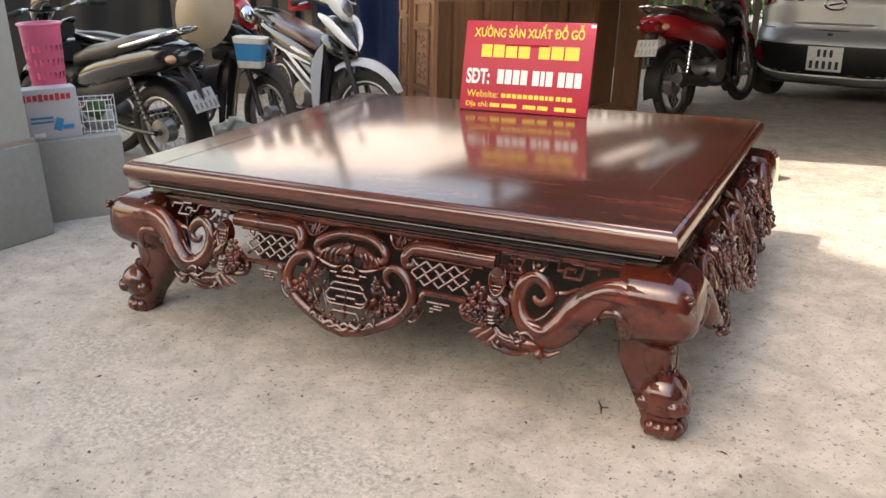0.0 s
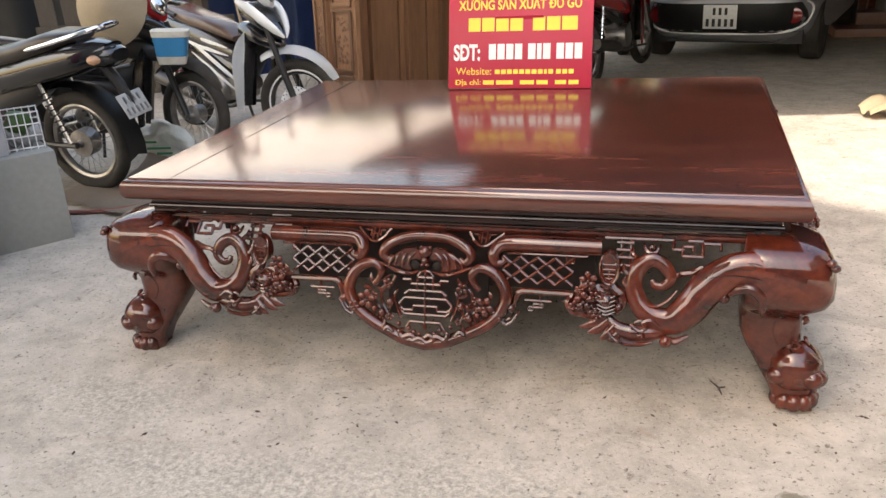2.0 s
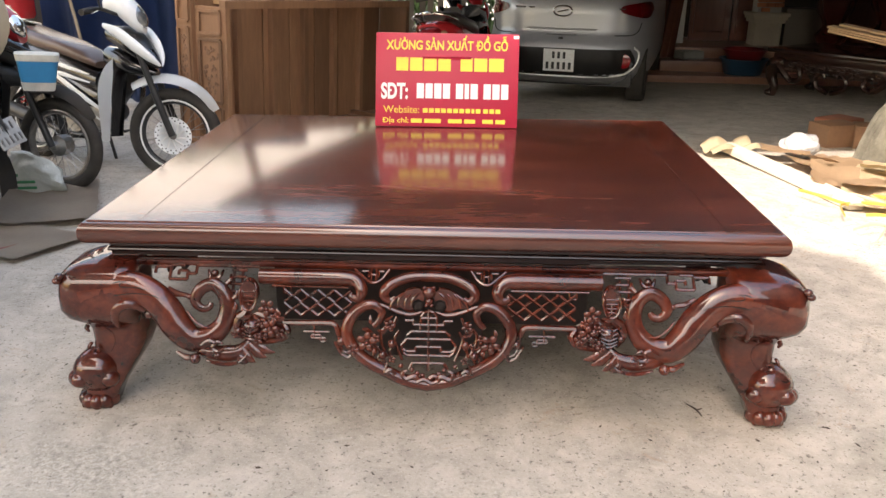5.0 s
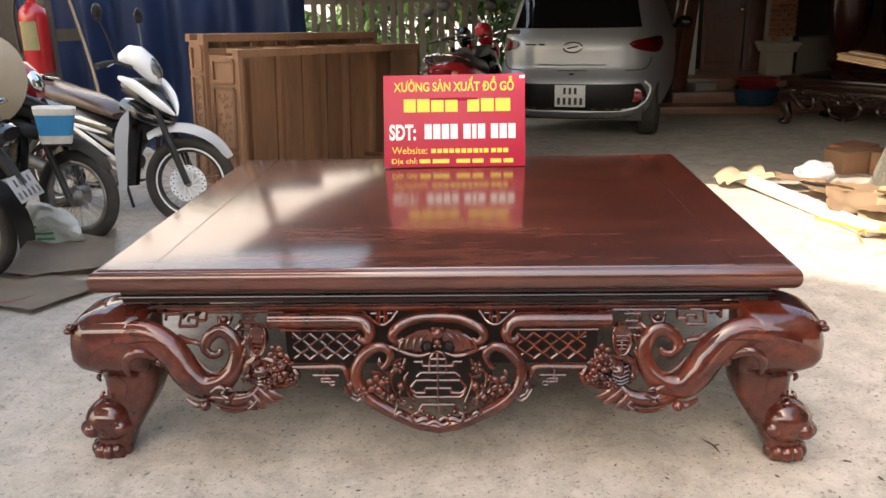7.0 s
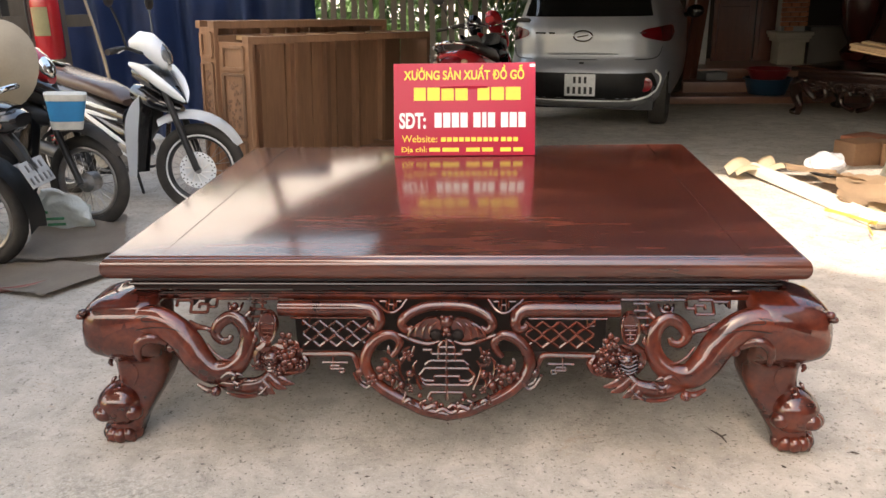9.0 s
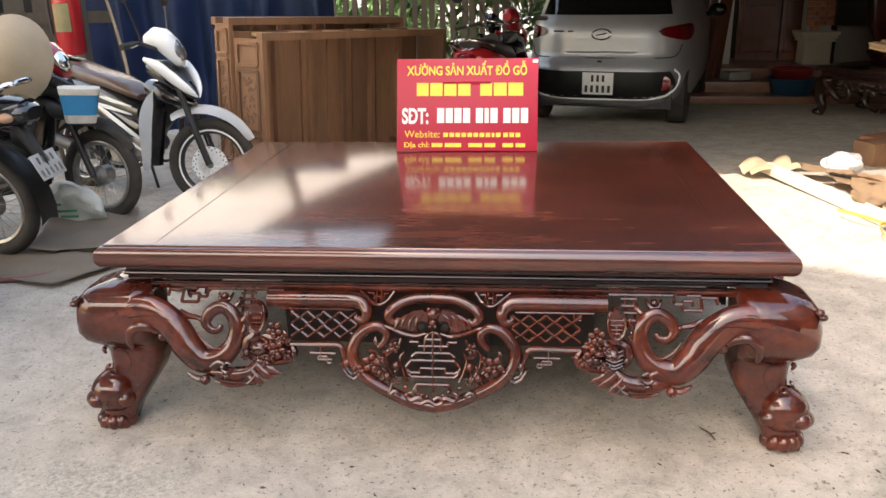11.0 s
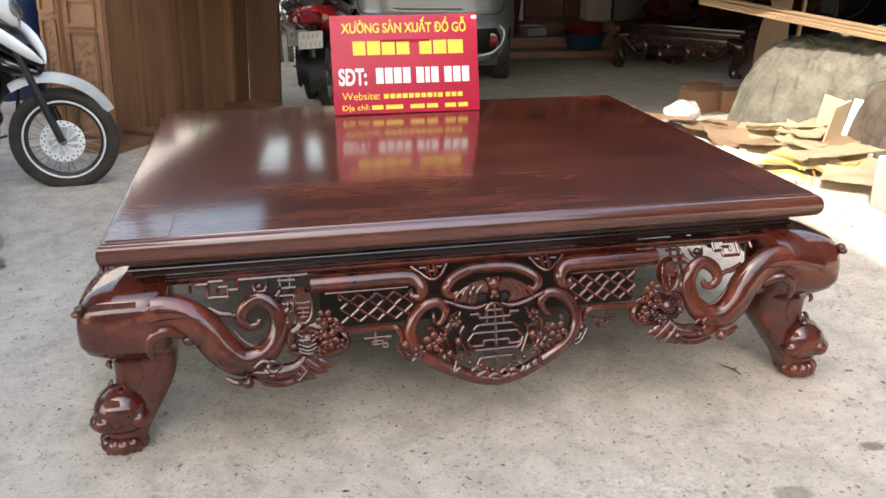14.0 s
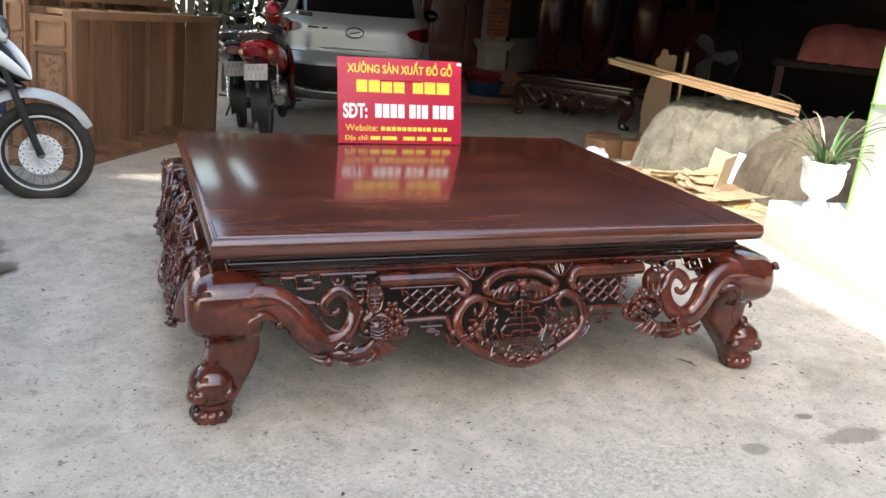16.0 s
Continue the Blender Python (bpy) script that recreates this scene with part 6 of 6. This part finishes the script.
for k in range(34):
    a, L, up = rng.uniform(0, 6.28), rng.uniform(0.26, 0.5), rng.uniform(0.35, 1.3)
    d = Vector((math.cos(a), math.sin(a), 0))
    side = Vector((-d.y, d.x, 0))
    pts = [d * (0.02 + 0.03 * rng.random()) + Vector((0, 0, 0.2))]
    dirv = d * 0.5 + Vector((0, 0, up))
    dirv.normalize()
    p = pts[0].copy()
    row = []
    for i in range(7):
        row.append(p.copy())
        p = p + dirv * L / 6
        dirv = (dirv - Vector((0, 0, 0.16 + 0.1 * rng.random())) + d * 0.05).normalized()
    b = B()
    g = []
    for i, q in enumerate(row):
        w = 0.011 * (1 - (i / 6) ** 2) + 0.0008
        g.append([b.verts.new(q - side * w), b.verts.new(q + Vector((0, 0, -0.003))), b.verts.new(q + side * w)])
    for i in range(6):
        for j in range(2):
            b.faces.new((g[i][j], g[i + 1][j], g[i + 1][j + 1], g[i][j + 1]))
    part("leaf", b, LEAF if k % 5 else STRAW, pot)


def heap(name, m, w, d, h, seed, material, label, category, fold=0.12, skew=0.0):
    """A draped canvas mound with folds."""
    b = B()

    def ridge(x, y, z):
        return 1 - 2.4 * abs(noise.noise(Vector((x, y, z + seed))))

    def fn(u, v):
        # a flat-topped load under cloth: folds run down the flanks, creases cross the top
        a, c = 2 * u - 1, 2 * v - 1
        r = (abs(a) ** 3 + abs(c) ** 3) ** (1 / 3)
        t = min(1.0, r)
        ang = math.atan2(c, a)
        e = max(0.0, 1 - t ** 4.5) ** 0.75
        x, y = a * w / 2, c * d / 2
        warp = 0.5 * noise.noise(Vector((x * 2.5, y * 2.5, seed + 9)))
        hang = ridge(math.cos(ang) * 3.2 + warp, math.sin(ang) * 3.2, 4.0) + 0.5 * ridge(math.cos(ang) * 7 + warp, math.sin(ang) * 7, 8.0)
        crease = ridge(x * 4 + y * 3 + warp, y * 7 - x * 2, 1.0)
        small = ridge(x * 11 - y * 5 + warp, y * 12 + x * 4, 2.0)
        flank = t * t * (1 - 0.5 * t)
        z = h * e * (0.93 + 0.22 * noise.noise(Vector((x * 1.8, y * 1.8, seed)))) + e ** 0.6 * fold * (0.22 * crease + 0.10 * small)
        k = 1 + fold * 0.75 * flank * hang + 0.02 * small * t
        return Vector((x * k + skew * z, y * k, max(0.0, z)))
    sheet(b, fn, 130, 100)
    for _ in range(1):
        bmesh.ops.smooth_vert(b, verts=b.verts, factor=0.5, use_axis_x=True, use_axis_y=True, use_axis_z=True)
    bmesh.ops.solidify(b, geom=b.faces[:], thickness=0.006)
    return tagged(part(name, b, material, m=m), label, category)


heap("canvas_cover", pose(3.22, 3.16, -0.01, 0, 0, -38), 1.28, 0.84, 0.60, 3, TARP, "grey canvas draped over a heap in the sun", "canvas", 0.24)
heap("canvas_cover", pose(3.42, 2.16, -0.005, 0, 0, -60), 1.2, 0.72, 0.52, 11, mat("brown_canvas", (0.15, 0.12, 0.085), 0.9, second=(0.075, 0.06, 0.042), scale=6, fine=50, bump=0.8, relief=0.03, spread=0.25),
     "brown sacking draped beside the canvas heap", "canvas", 0.42)
heap("canvas_cover", pose(4.15, 2.45, -0.01, 0, 0, -45), 1.8, 1.1, 0.58, 17, mat("dark_canvas", (0.11, 0.105, 0.085), 0.9, second=(0.07, 0.065, 0.055), scale=9, fine=40, bump=0.8, relief=0.03, spread=0.25),
     "dark canvas heap behind the flower pot", "canvas", 0.16)
PALEWOOD = mat("pale_timber", (0.30, 0.20, 0.105), 0.6, second=(0.18, 0.115, 0.055), scale=3, fine=30, stretch=(1, 8, 8), bump=0.1, island=0.15)
rng = random.Random(6)
A0, A1 = Vector((2.28, 3.62, 0.80)), Vector((3.36, 2.62, 0.585))
for k in range(6):
    a = A0 + Vector((0.04 * k + rng.uniform(-0.03, 0.06), 0.025 * k, 0.012 * (k % 4)))
    c = A1 + Vector((0.05 * k + rng.uniform(-0.05, 0.03), 0.055 * k, 0.014 * (k % 4)))
    d = c - a
    b = B()
    box(b, (0, 0, 0), (d.length, 0.11, 0.013), bevel=0.002)
    ob = part("plank", b, PALEWOOD, smooth=False)
    ob.matrix_basis = Matrix.Translation((a + c) / 2) @ d.to_track_quat("X", "Z").to_matrix().to_4x4()
    tagged(ob, "long pale sawn plank laid over the canvas", "plank", "pale planks")
b = B()
box(b, (0, 0, 0.02), (1.42, 0.085, 0.055), bevel=0.004)
tagged(part("timber_beam", b, mat("white_timber", (0.74, 0.68, 0.56), 0.6, second=(0.64, 0.57, 0.45), scale=3, fine=30, stretch=(1, 8, 8)), m=pose(1.88, 2.86, 0.012, 0, 0, -76)),
       "planed pale timber beam lying on the ground", "beam")
rng = random.Random(15)


def scrap(m, w, d, material, label, seed, curl=0.03, name="cardboard_sheet", category="cardboard", t=0.006):
    b = B()
    r = random.Random(seed)
    k = [r.uniform(-1, 1) for _ in range(6)]

    def fn(u, v):
        x, y = (u - 0.5) * w * (1 + 0.12 * k[0] * (v - 0.5)), (v - 0.5) * d * (1 + 0.12 * k[1] * (u - 0.5))
        x += 0.02 * noise.noise(Vector((v * 6, seed, 0)))
        y += 0.02 * noise.noise(Vector((u * 6, seed, 5)))
        z = 0.006 + curl * (0.7 * max(0, k[2] * (2 * u - 1)) ** 2 + 0.7 * max(0, k[3] * (2 * v - 1)) ** 2 + 0.18 * (1 + noise.noise(Vector((u * 3, v * 3, seed)))))
        return Vector((x, y, z))
    sheet(b, fn, 16, 12, t)
    return tagged(part(name, b, material, m=m), label, category)


PALECARD = mat("pale_cardboard", (0.64, 0.54, 0.36), 0.85, second=(0.52, 0.42, 0.26), scale=4, bump=0.1)
spots = [(2.30, 3.10, 0.55, 0.42, 20), (2.62, 2.95, 0.5, 0.36, -30), (2.36, 2.62, 0.52, 0.40, 12), (2.75, 2.48, 0.45, 0.36, 50), (2.26, 2.22, 0.5, 0.34, -18), (2.50, 1.98, 0.42, 0.30, 33),
         (2.10, 2.62, 0.36, 0.26, 70), (2.35, 1.72, 0.34, 0.26, -40), (2.62, 2.2, 0.4, 0.3, 10), (2.05, 3.35, 0.3, 0.22, -10), (2.45, 2.85, 0.3, 0.2, 60), (2.6, 2.65, 0.26, 0.2, -50), (2.2, 2.4, 0.28, 0.18, 25), (2.42, 2.35, 0.24, 0.2, -65), (2.7, 2.75, 0.3, 0.22, 5), (2.15, 2.9, 0.26, 0.2, 40), (2.5, 2.5, 0.22, 0.16, 80), (2.3, 2.02, 0.24, 0.18, 15)]
for k, (x, y, w, d, rz) in enumerate(spots):
    scrap(pose(x, y, ground_z(x, y) + 0.006 * k, 0, 0, rz), w, d, PALECARD if k % 3 else CARDBOARD, "torn sheet of pale cardboard lying in the sun", 30 + k, 0.07)
for k in range(3):
    b = B()
    x, y = 2.55 + 0.22 * k, 2.75 - 0.1 * k
    box(b, (0, 0, 0.13), (0.2, 0.012, 0.26))
    box(b, (0.1, 0.08, 0.12), (0.012, 0.17, 0.24))
    tagged(part("open_carton", b, WHITE if k % 2 else PALECARD, m=pose(x + 0.25, y - 0.12, 0.02, 12, 8 * k - 6, 30 + 40 * k)), "crumpled open carton flap standing up", "carton")
STRAWY = mat("yellow_strap", (0.7, 0.45, 0.08), 0.5)
for k in range(22):
    x, y = rng.uniform(1.9, 2.6), rng.uniform(1.65, 2.35)
    a = rng.uniform(0, 3.1)
    b = B()
    L = rng.uniform(0.12, 0.35)
    tube(b, [(-L / 2, 0, 0.012), (0, rng.uniform(-0.04, 0.04), 0.03), (L / 2, 0, 0.012)], 0.009, 5, 4, flat=0.35)
    tagged(part("packing_strip", b, STRAWY if k % 3 else PALECARD, m=pose(x, y, ground_z(x, y) + 0.03, 0, 0, math.degrees(a))), "yellow strip of packing waste on the ground", "packing strip", "packing strips")
b = B()
rr = random.Random(9)
ball(b, (0, 0, 0.07), (0.13, 0.10, 0.08), 3)
for v in b.verts:
    v.co *= 1 + 0.25 * noise.noise(v.co * 16)
tagged(part("plastic_bag", b, mat("clear_plastic", (0.5, 0.5, 0.5), 0.2, coat=0.5, scale=20, bump=0.8, relief=0.03), m=pose(2.18, 3.42, 0.0)), "crumpled translucent plastic bag", "bag")
b = B()
sheet(b, lambda u, v: Vector(((u - 0.5) * 0.34, (v - 0.5) * 0.2, 0.02 + 0.07 * abs(math.sin(u * 5)) * (0.5 + 0.5 * v) + 0.02 * math.sin(v * 9))), 20, 10, 0.004)
tagged(part("paper_scrap", b, mat("cream_paper", (0.72, 0.6, 0.4), 0.8), m=pose(1.72, 3.45, 0.0, 0, 0, 15)), "crumpled cream paper on the sunlit ground", "paper")
for k, (x, y, rz, mt) in enumerate(((2.62, 4.02, 20, CARDBOARD), (2.88, 3.95, -15, CARDBOARD), (2.75, 4.3, 35, BRICK), (2.98, 3.8, 8, BRICK), (3.2, 4.2, -30, CARDBOARD))):
    b = B()
    box(b, (0, 0, 0.085), (0.30, 0.22, 0.17), bevel=0.012)
    tagged(part("wood_block", b, mat("rough_block", (0.3, 0.17, 0.09), 0.8, second=(0.2, 0.11, 0.06), scale=5, bump=0.3) if mt is CARDBOARD else BRICK, m=pose(x, y, ground_z(x, y) - 0.005, 0, 0, rz)),
           "rough brown block of timber offcut", "wood block", "timber offcuts")
b = B()
plate(b, [(-0.2, 0), (0.2, 0), (0.19, 0.14), (0.12, 0.17), (0.1, 0.1), (-0.2, 0.04)], 0.05)
tagged(part("timber_wedge", b, PALECARD, m=pose(0.62, 2.75, ground_z(0.6, 2.75) - 0.005, 0, 0, 12)), "pale curled board behind the table", "board")

# ---------------------------------------------------------------- left clutter
PM = pose(-2.345, 0.54, 0.40, 0, 0, 56)
carton = thing("tool_carton", PM @ pose(0.07, -0.10, 0.001, 0, 0, 6), "pale grey tool carton with a red title bar on the plinth", "carton")
b = B()
box(b, (0, 0, 0.12), (0.26, 0.13, 0.24), bevel=0.004)
part("carton_body", b, mat("grey_carton", (0.5, 0.5, 0.53), 0.5, second=(0.46, 0.46, 0.48)), carton)
for k in range(9):
    b = B()
    box(b, (-0.105 + 0.0245 * k, -0.067, 0.2), (0.018, 0.002, 0.026 if k % 3 else 0.034))
    part("title_bar", b, mat("print_red", (0.6, 0.05, 0.05), 0.5), carton)
for k in range(2):
    b = B()
    box(b, (-0.04, -0.067, 0.105 - 0.02 * k), (0.10, 0.002, 0.009))
    part("print_bar", b, BLUE, carton)
b = B()
box(b, (0.03, -0.067, 0.07), (0.035, 0.002, 0.06), (0, 20, 0))
box(b, (0.07, -0.067, 0.055), (0.05, 0.002, 0.02))
part("printed_shape", b, BLUE, carton)
b = B()
box(b, (-0.06, -0.067, 0.025), (0.05, 0.002, 0.02))
part("print_label", b, WHITE, carton)

basket = thing("pink_basket", PM @ pose(0.10, 0.09, 0.001), "tall pink perforated plastic basket on the plinth", "basket")
b = B()
nu, nv = 40, 16
def bp(u, v):
    a = 2 * math.pi * u / nu
    r = 0.068 + 0.026 * v / nv
    return Vector((r * math.cos(a), r * math.sin(a), 0.52 * v / nv))
g = [[b.verts.new(bp(u, v)) for v in range(nv + 1)] for u in range(nu)]
for u in range(nu):
    for v in range(nv):
        if 2 <= v < nv - 2 and u % 2 == 0 and v % 2 == 0:
            continue
        b.faces.new((g[u][v], g[(u + 1) % nu][v], g[(u + 1) % nu][v + 1], g[u][v + 1]))
bmesh.ops.solidify(b, geom=b.faces[:], thickness=0.003)
part("basket_wall", b, PINK, basket)
b = B()
tube(b, [(0.096 * math.cos(a), 0.096 * math.sin(a), 0.52) for a in (2 * math.pi * k / 28 for k in range(28))], 0.008, 8, 1, closed=True)
part("rim", b, PINK, basket)

wire = thing("wire_basket", PM @ pose(0.285, -0.04, 0.001, 0, 0, -10), "white wire basket holding plastic wrapping", "basket")
for z in (0.01, 0.06, 0.11, 0.16):
    b = B()
    tube(b, [(sx * 0.085, sy * 0.075, z) for sx, sy in ((-1, -1), (1, -1), (1, 1), (-1, 1), (-1, -1))], 0.003, 5, 1, smooth=False)
    part("hoop_wire", b, WHITE, wire)
for k in range(7):
    for sy in (-1, 1):
        b = B()
        x = -0.085 + 0.17 * k / 6
        tube(b, [(x, sy * 0.075, 0.0), (x, sy * 0.075, 0.165)], 0.0025, 5, 1, smooth=False)
        part("upright_wire", b, WHITE, wire)
for k, (x, y, z, mt) in enumerate(((-0.03, 0, 0.07, "clear_plastic"), (0.035, 0.01, 0.06, "clear_plastic"), (0.0, -0.02, 0.115, "leaf_green"))):
    b = B()
    ball(b, (0, 0, 0), (0.05, 0.05, 0.055), 3)
    for v in b.verts:
        v.co *= 1 + 0.35 * noise.noise(v.co * 30 + Vector((k, 0, 0)))
    tagged(part("plastic_wrapping", b, MATS[mt], m=PM @ pose(0.285, -0.04, 0.001, 0, 0, -10) @ pose(x, y, z)), "crumpled plastic wrapping in the wire basket", "wrapping")

scrap(pose(-2.082, 1.725, 0.018, 0, 0, 23), 0.45, 0.66, GREYBOARD, "dusty flattened cardboard beside the motorbikes", 51, 0.08)
scrap(pose(-2.11, 1.26, 0.006, 0, 0, -20), 0.78, 0.40, GREYBOARD, "dusty flattened cardboard on the concrete", 52, 0.05)
b = B()
tube(b, [(0, 0, 0.012), (0.25, -0.04, 0.012), (0.5, 0.02, 0.012), (0.62, 0.14, 0.012)], 0.012, 8, 5)
tagged(part("hose", b, mat("reddish_hose", (0.3, 0.12, 0.09), 0.5), m=pose(-2.5, 1.02, 0.0, 0, 0, 4)), "reddish hose lying on the ground", "hose")

sack = thing("printed_sack", pose(-2.27, 1.87, 0.005, 0, 0, 8), "white printed plastic sack slumped by a wheel", "sack")
b = B()
ball(b, (0, 0, 0.125), (0.20, 0.035, 0.125), 4, (14, 6, 0))
for v in b.verts:
    q = v.co.copy()
    v.co += 0.05 * noise.noise_vector(q * 8) + 0.02 * noise.noise_vector(q * 22)
    v.co.z = max(0.002, v.co.z)
part("sack_body", b, mat("sack_weave", (0.6, 0.64, 0.62), 0.45, second=(0.46, 0.5, 0.48), scale=9, bump=0.4, relief=0.02), sack)
for k, (x, z, w) in enumerate(((0.0, 0.115, 0.14), (0.03, 0.085, 0.09), (-0.05, 0.15, 0.08))):
    b = B()
    box(b, (x, -0.085, z), (w, 0.008, 0.012), (10, 0, 4))
    part("print_bar", b, mat("print_green", (0.05, 0.25, 0.12), 0.5), sack)

hat = thing("conical_hat", pose(-2.43, 1.84, 0.90, 68, 0, 20) @ Matrix.Scale(0.98, 4), "woven palm-leaf hat hung on a handlebar", "hat")
b = B()
lathe(b, [(0.19, 0), (0.192, 0.006), (0.15, 0.06), (0.10, 0.11), (0.05, 0.145), (0.001, 0.155)], 32)
for v in b.verts:
    v.co.y *= 1.25
part("crown", b, STRAW, hat)
b = B()
tube(b, [(0.19 * math.cos(a), 0.237 * math.sin(a), 0.002) for a in (2 * math.pi * k / 28 for k in range(28))], 0.005, 6, 1, closed=True)
part("brim_binding", b, STRAW, hat)

cool = thing("cool_box", pose(-2.15, 1.90, 0.575, 0, 4, 30) @ Matrix.Diagonal((0.7, 0.7, 0.86, 1)), "blue woven box with white edging on a motorbike", "box")
b = B()
loft(b, [rounded(0, 0, 0.104, 0.088, 0, 24, 6), rounded(0, 0, 0.115, 0.097, 0.048, 24, 6)])
part("base_band", b, mat("white_edging", (0.7, 0.68, 0.6), 0.8, scale=20), cool)
b = B()
loft(b, [rounded(0, 0, 0.113, 0.095, 0.049, 24, 6), rounded(0, 0, 0.135, 0.108, 0.168, 24, 6)])
part("box_wall", b, BLUE, cool)
b = B()
loft(b, [rounded(0, 0, 0.138, 0.111, 0.169, 24, 6), rounded(0, 0, 0.145, 0.116, 0.206, 24, 6), rounded(0, 0, 0.12, 0.095, 0.21, 24, 6)])
part("rim_band", b, MATS["white_edging"], cool)

ext = thing("fire_extinguisher", pose(-3.283, 3.785, 0.765), "red fire extinguisher hung on a timber post", "fire extinguisher")
b = B()
lathe(b, [(0.001, 0), (0.085, 0.0), (0.10, 0.02), (0.10, 0.40), (0.09, 0.45), (0.05, 0.49), (0.03, 0.50), (0.03, 0.54), (0.001, 0.54)], 28)
part("cylinder", b, mat("extinguisher_red", (0.5, 0.02, 0.025), 0.25, coat=0.5), ext)
b = B()
sheet(b, lambda u, v: Vector((0.1015 * math.cos(-2.2 + 1.3 * u), 0.1015 * math.sin(-2.2 + 1.3 * u), 0.17 + 0.2 * v)), 12, 2, 0.001)
part("label_sheet", b, mat("cream_label", (0.6, 0.55, 0.3), 0.5), ext)
b = B()
tube(b, [(0, 0, 0.53), (0.04, 0, 0.57), (-0.05, 0, 0.60)], 0.015, 8, 3)
tube(b, [(0.02, 0, 0.55), (-0.09, -0.02, 0.54), (-0.125, -0.03, 0.4), (-0.12, -0.03, 0.15)], 0.011, 8, 4)
part("valve_and_hose", b, BLACK, ext)
b = B()
box(b, (0, 0, 0.95), (0.12, 0.06, 1.9), bevel=0.005)
tagged(part("timber_post", b, FENCEWOOD, m=pose(-3.283, 3.93, -0.05, 0, 0, -20)), "weathered timber post of the fence", "post", kind="structure")
b = B()
for k in range(7):
    if k != 2:
        box(b, (0.2 * k - 0.7, 0, 0.55), (0.14, 0.02, 1.5 if k % 2 else 1.4))
box(b, (0, -0.02, 0.62), (1.6, 0.03, 0.09))
box(b, (0, -0.02, -0.1), (1.6, 0.03, 0.6))
tagged(part("board_screen", b, mat("dark_weathered_boards", (0.10, 0.085, 0.068), 0.9, second=(0.06, 0.05, 0.04), scale=4, fine=30, stretch=(5, 5, 1), bump=0.2), m=pose(-3.9, 3.9, 0.4, 0, 0, 25), smooth=False), "screen of grey weathered boards at the yard's edge", "fence", kind="structure")
b = B()
tube(b, [(0, 0, 0), (0.02, 0, 0.8), (-0.04, 0, 1.6)], [0.013, 0.012, 0.01], 8, 4)
tagged(part("bamboo_pole", b, STRAW, m=pose(-2.86, 3.9, -0.02, -4, -10, 0)), "thin bamboo pole leaning on the tarpaulin", "pole")

# ---------------------------------------------------------------- small marks on the ground
b = B()
tube(b, [(-0.02, 0.035, 0.004), (0.0, 0.0, 0.007), (0.01, -0.03, 0.004)], [0.0015, 0.003, 0.0015], 6, 3)
tube(b, [(0.0, 0.0, 0.006), (0.018, 0.012, 0.004)], 0.0018, 5, 2)
tagged(part("twig", b, mat("dead_twig", (0.08, 0.06, 0.045), 0.9), m=pose(0.762, 0.036, 0.001)), "small dry twig on the concrete", "twig")
b = B()
ball(b, (0, 0, 0.004), (0.009, 0.006, 0.004), 2)
tagged(part("pebble", b, STONE, m=pose(0.755, -0.02, 0)), "white chip of stone on the concrete", "stone")


def ground_chips(name, n, seed, lo, hi, spread, material, label):
    """Grit and chips lying on the concrete, too many to count."""
    rng = random.Random(seed)
    vs, fs = [], []
    for k in range(n):
        x, y = rng.uniform(-2.0, 2.6), rng.uniform(-1.5, 2.2)
        if rng.random() < 0.5:
            x, y = rng.gauss(0.9, 0.7), rng.gauss(-0.3, 0.45)
        r = lo + (hi - lo) * rng.random() ** 3
        z = ground_z(x, y) + r * 0.25
        a = rng.uniform(0, 6.28)
        c, s = math.cos(a), math.sin(a)
        i = len(vs)
        for px, py, pz in ((-1, -0.2, 0), (0.1, -0.7, 0), (1, 0.1, 0), (0, 0.8, 0), (0.1, 0, 0.7), (0, 0, -0.5)):
            px, py = px * spread * rng.uniform(0.7, 1.2), py * rng.uniform(0.7, 1.2)
            vs.append((x + r * (c * px - s * py), y + r * (s * px + c * py), z + r * pz * 0.7))
        for j in range(4):
            fs += [(i + j, i + (j + 1) % 4, i + 4), (i + (j + 1) % 4, i + j, i + 5)]
    me = bpy.data.meshes.new(name)
    me.from_pydata(vs, [], fs)
    me.materials.append(material)
    return tagged(new(name, me), label, "grit", kind="stuff")


ground_chips("grit", 900, 41, 0.0015, 0.009, 1.0, mat("stone_grit", (0.3, 0.27, 0.22), 0.9), "small stone grit scattered on the concrete")
ground_chips("wood_chip", 300, 42, 0.0015, 0.007, 1.8, MATS["dead_twig"], "dark wood chips and dirt scattered on the concrete")


# the yard's things stand a little askew to the table
SITE = pose(0.010, 0.018, 0.0, 0, 0, -1.4) @ Matrix.Scale(1.015, 4)
for ob in list(scene.objects):
    if ob.parent is None and ob.type in ("MESH", "EMPTY") and ob not in (table, sign, ground):
        ob.matrix_basis = SITE @ ob.matrix_basis
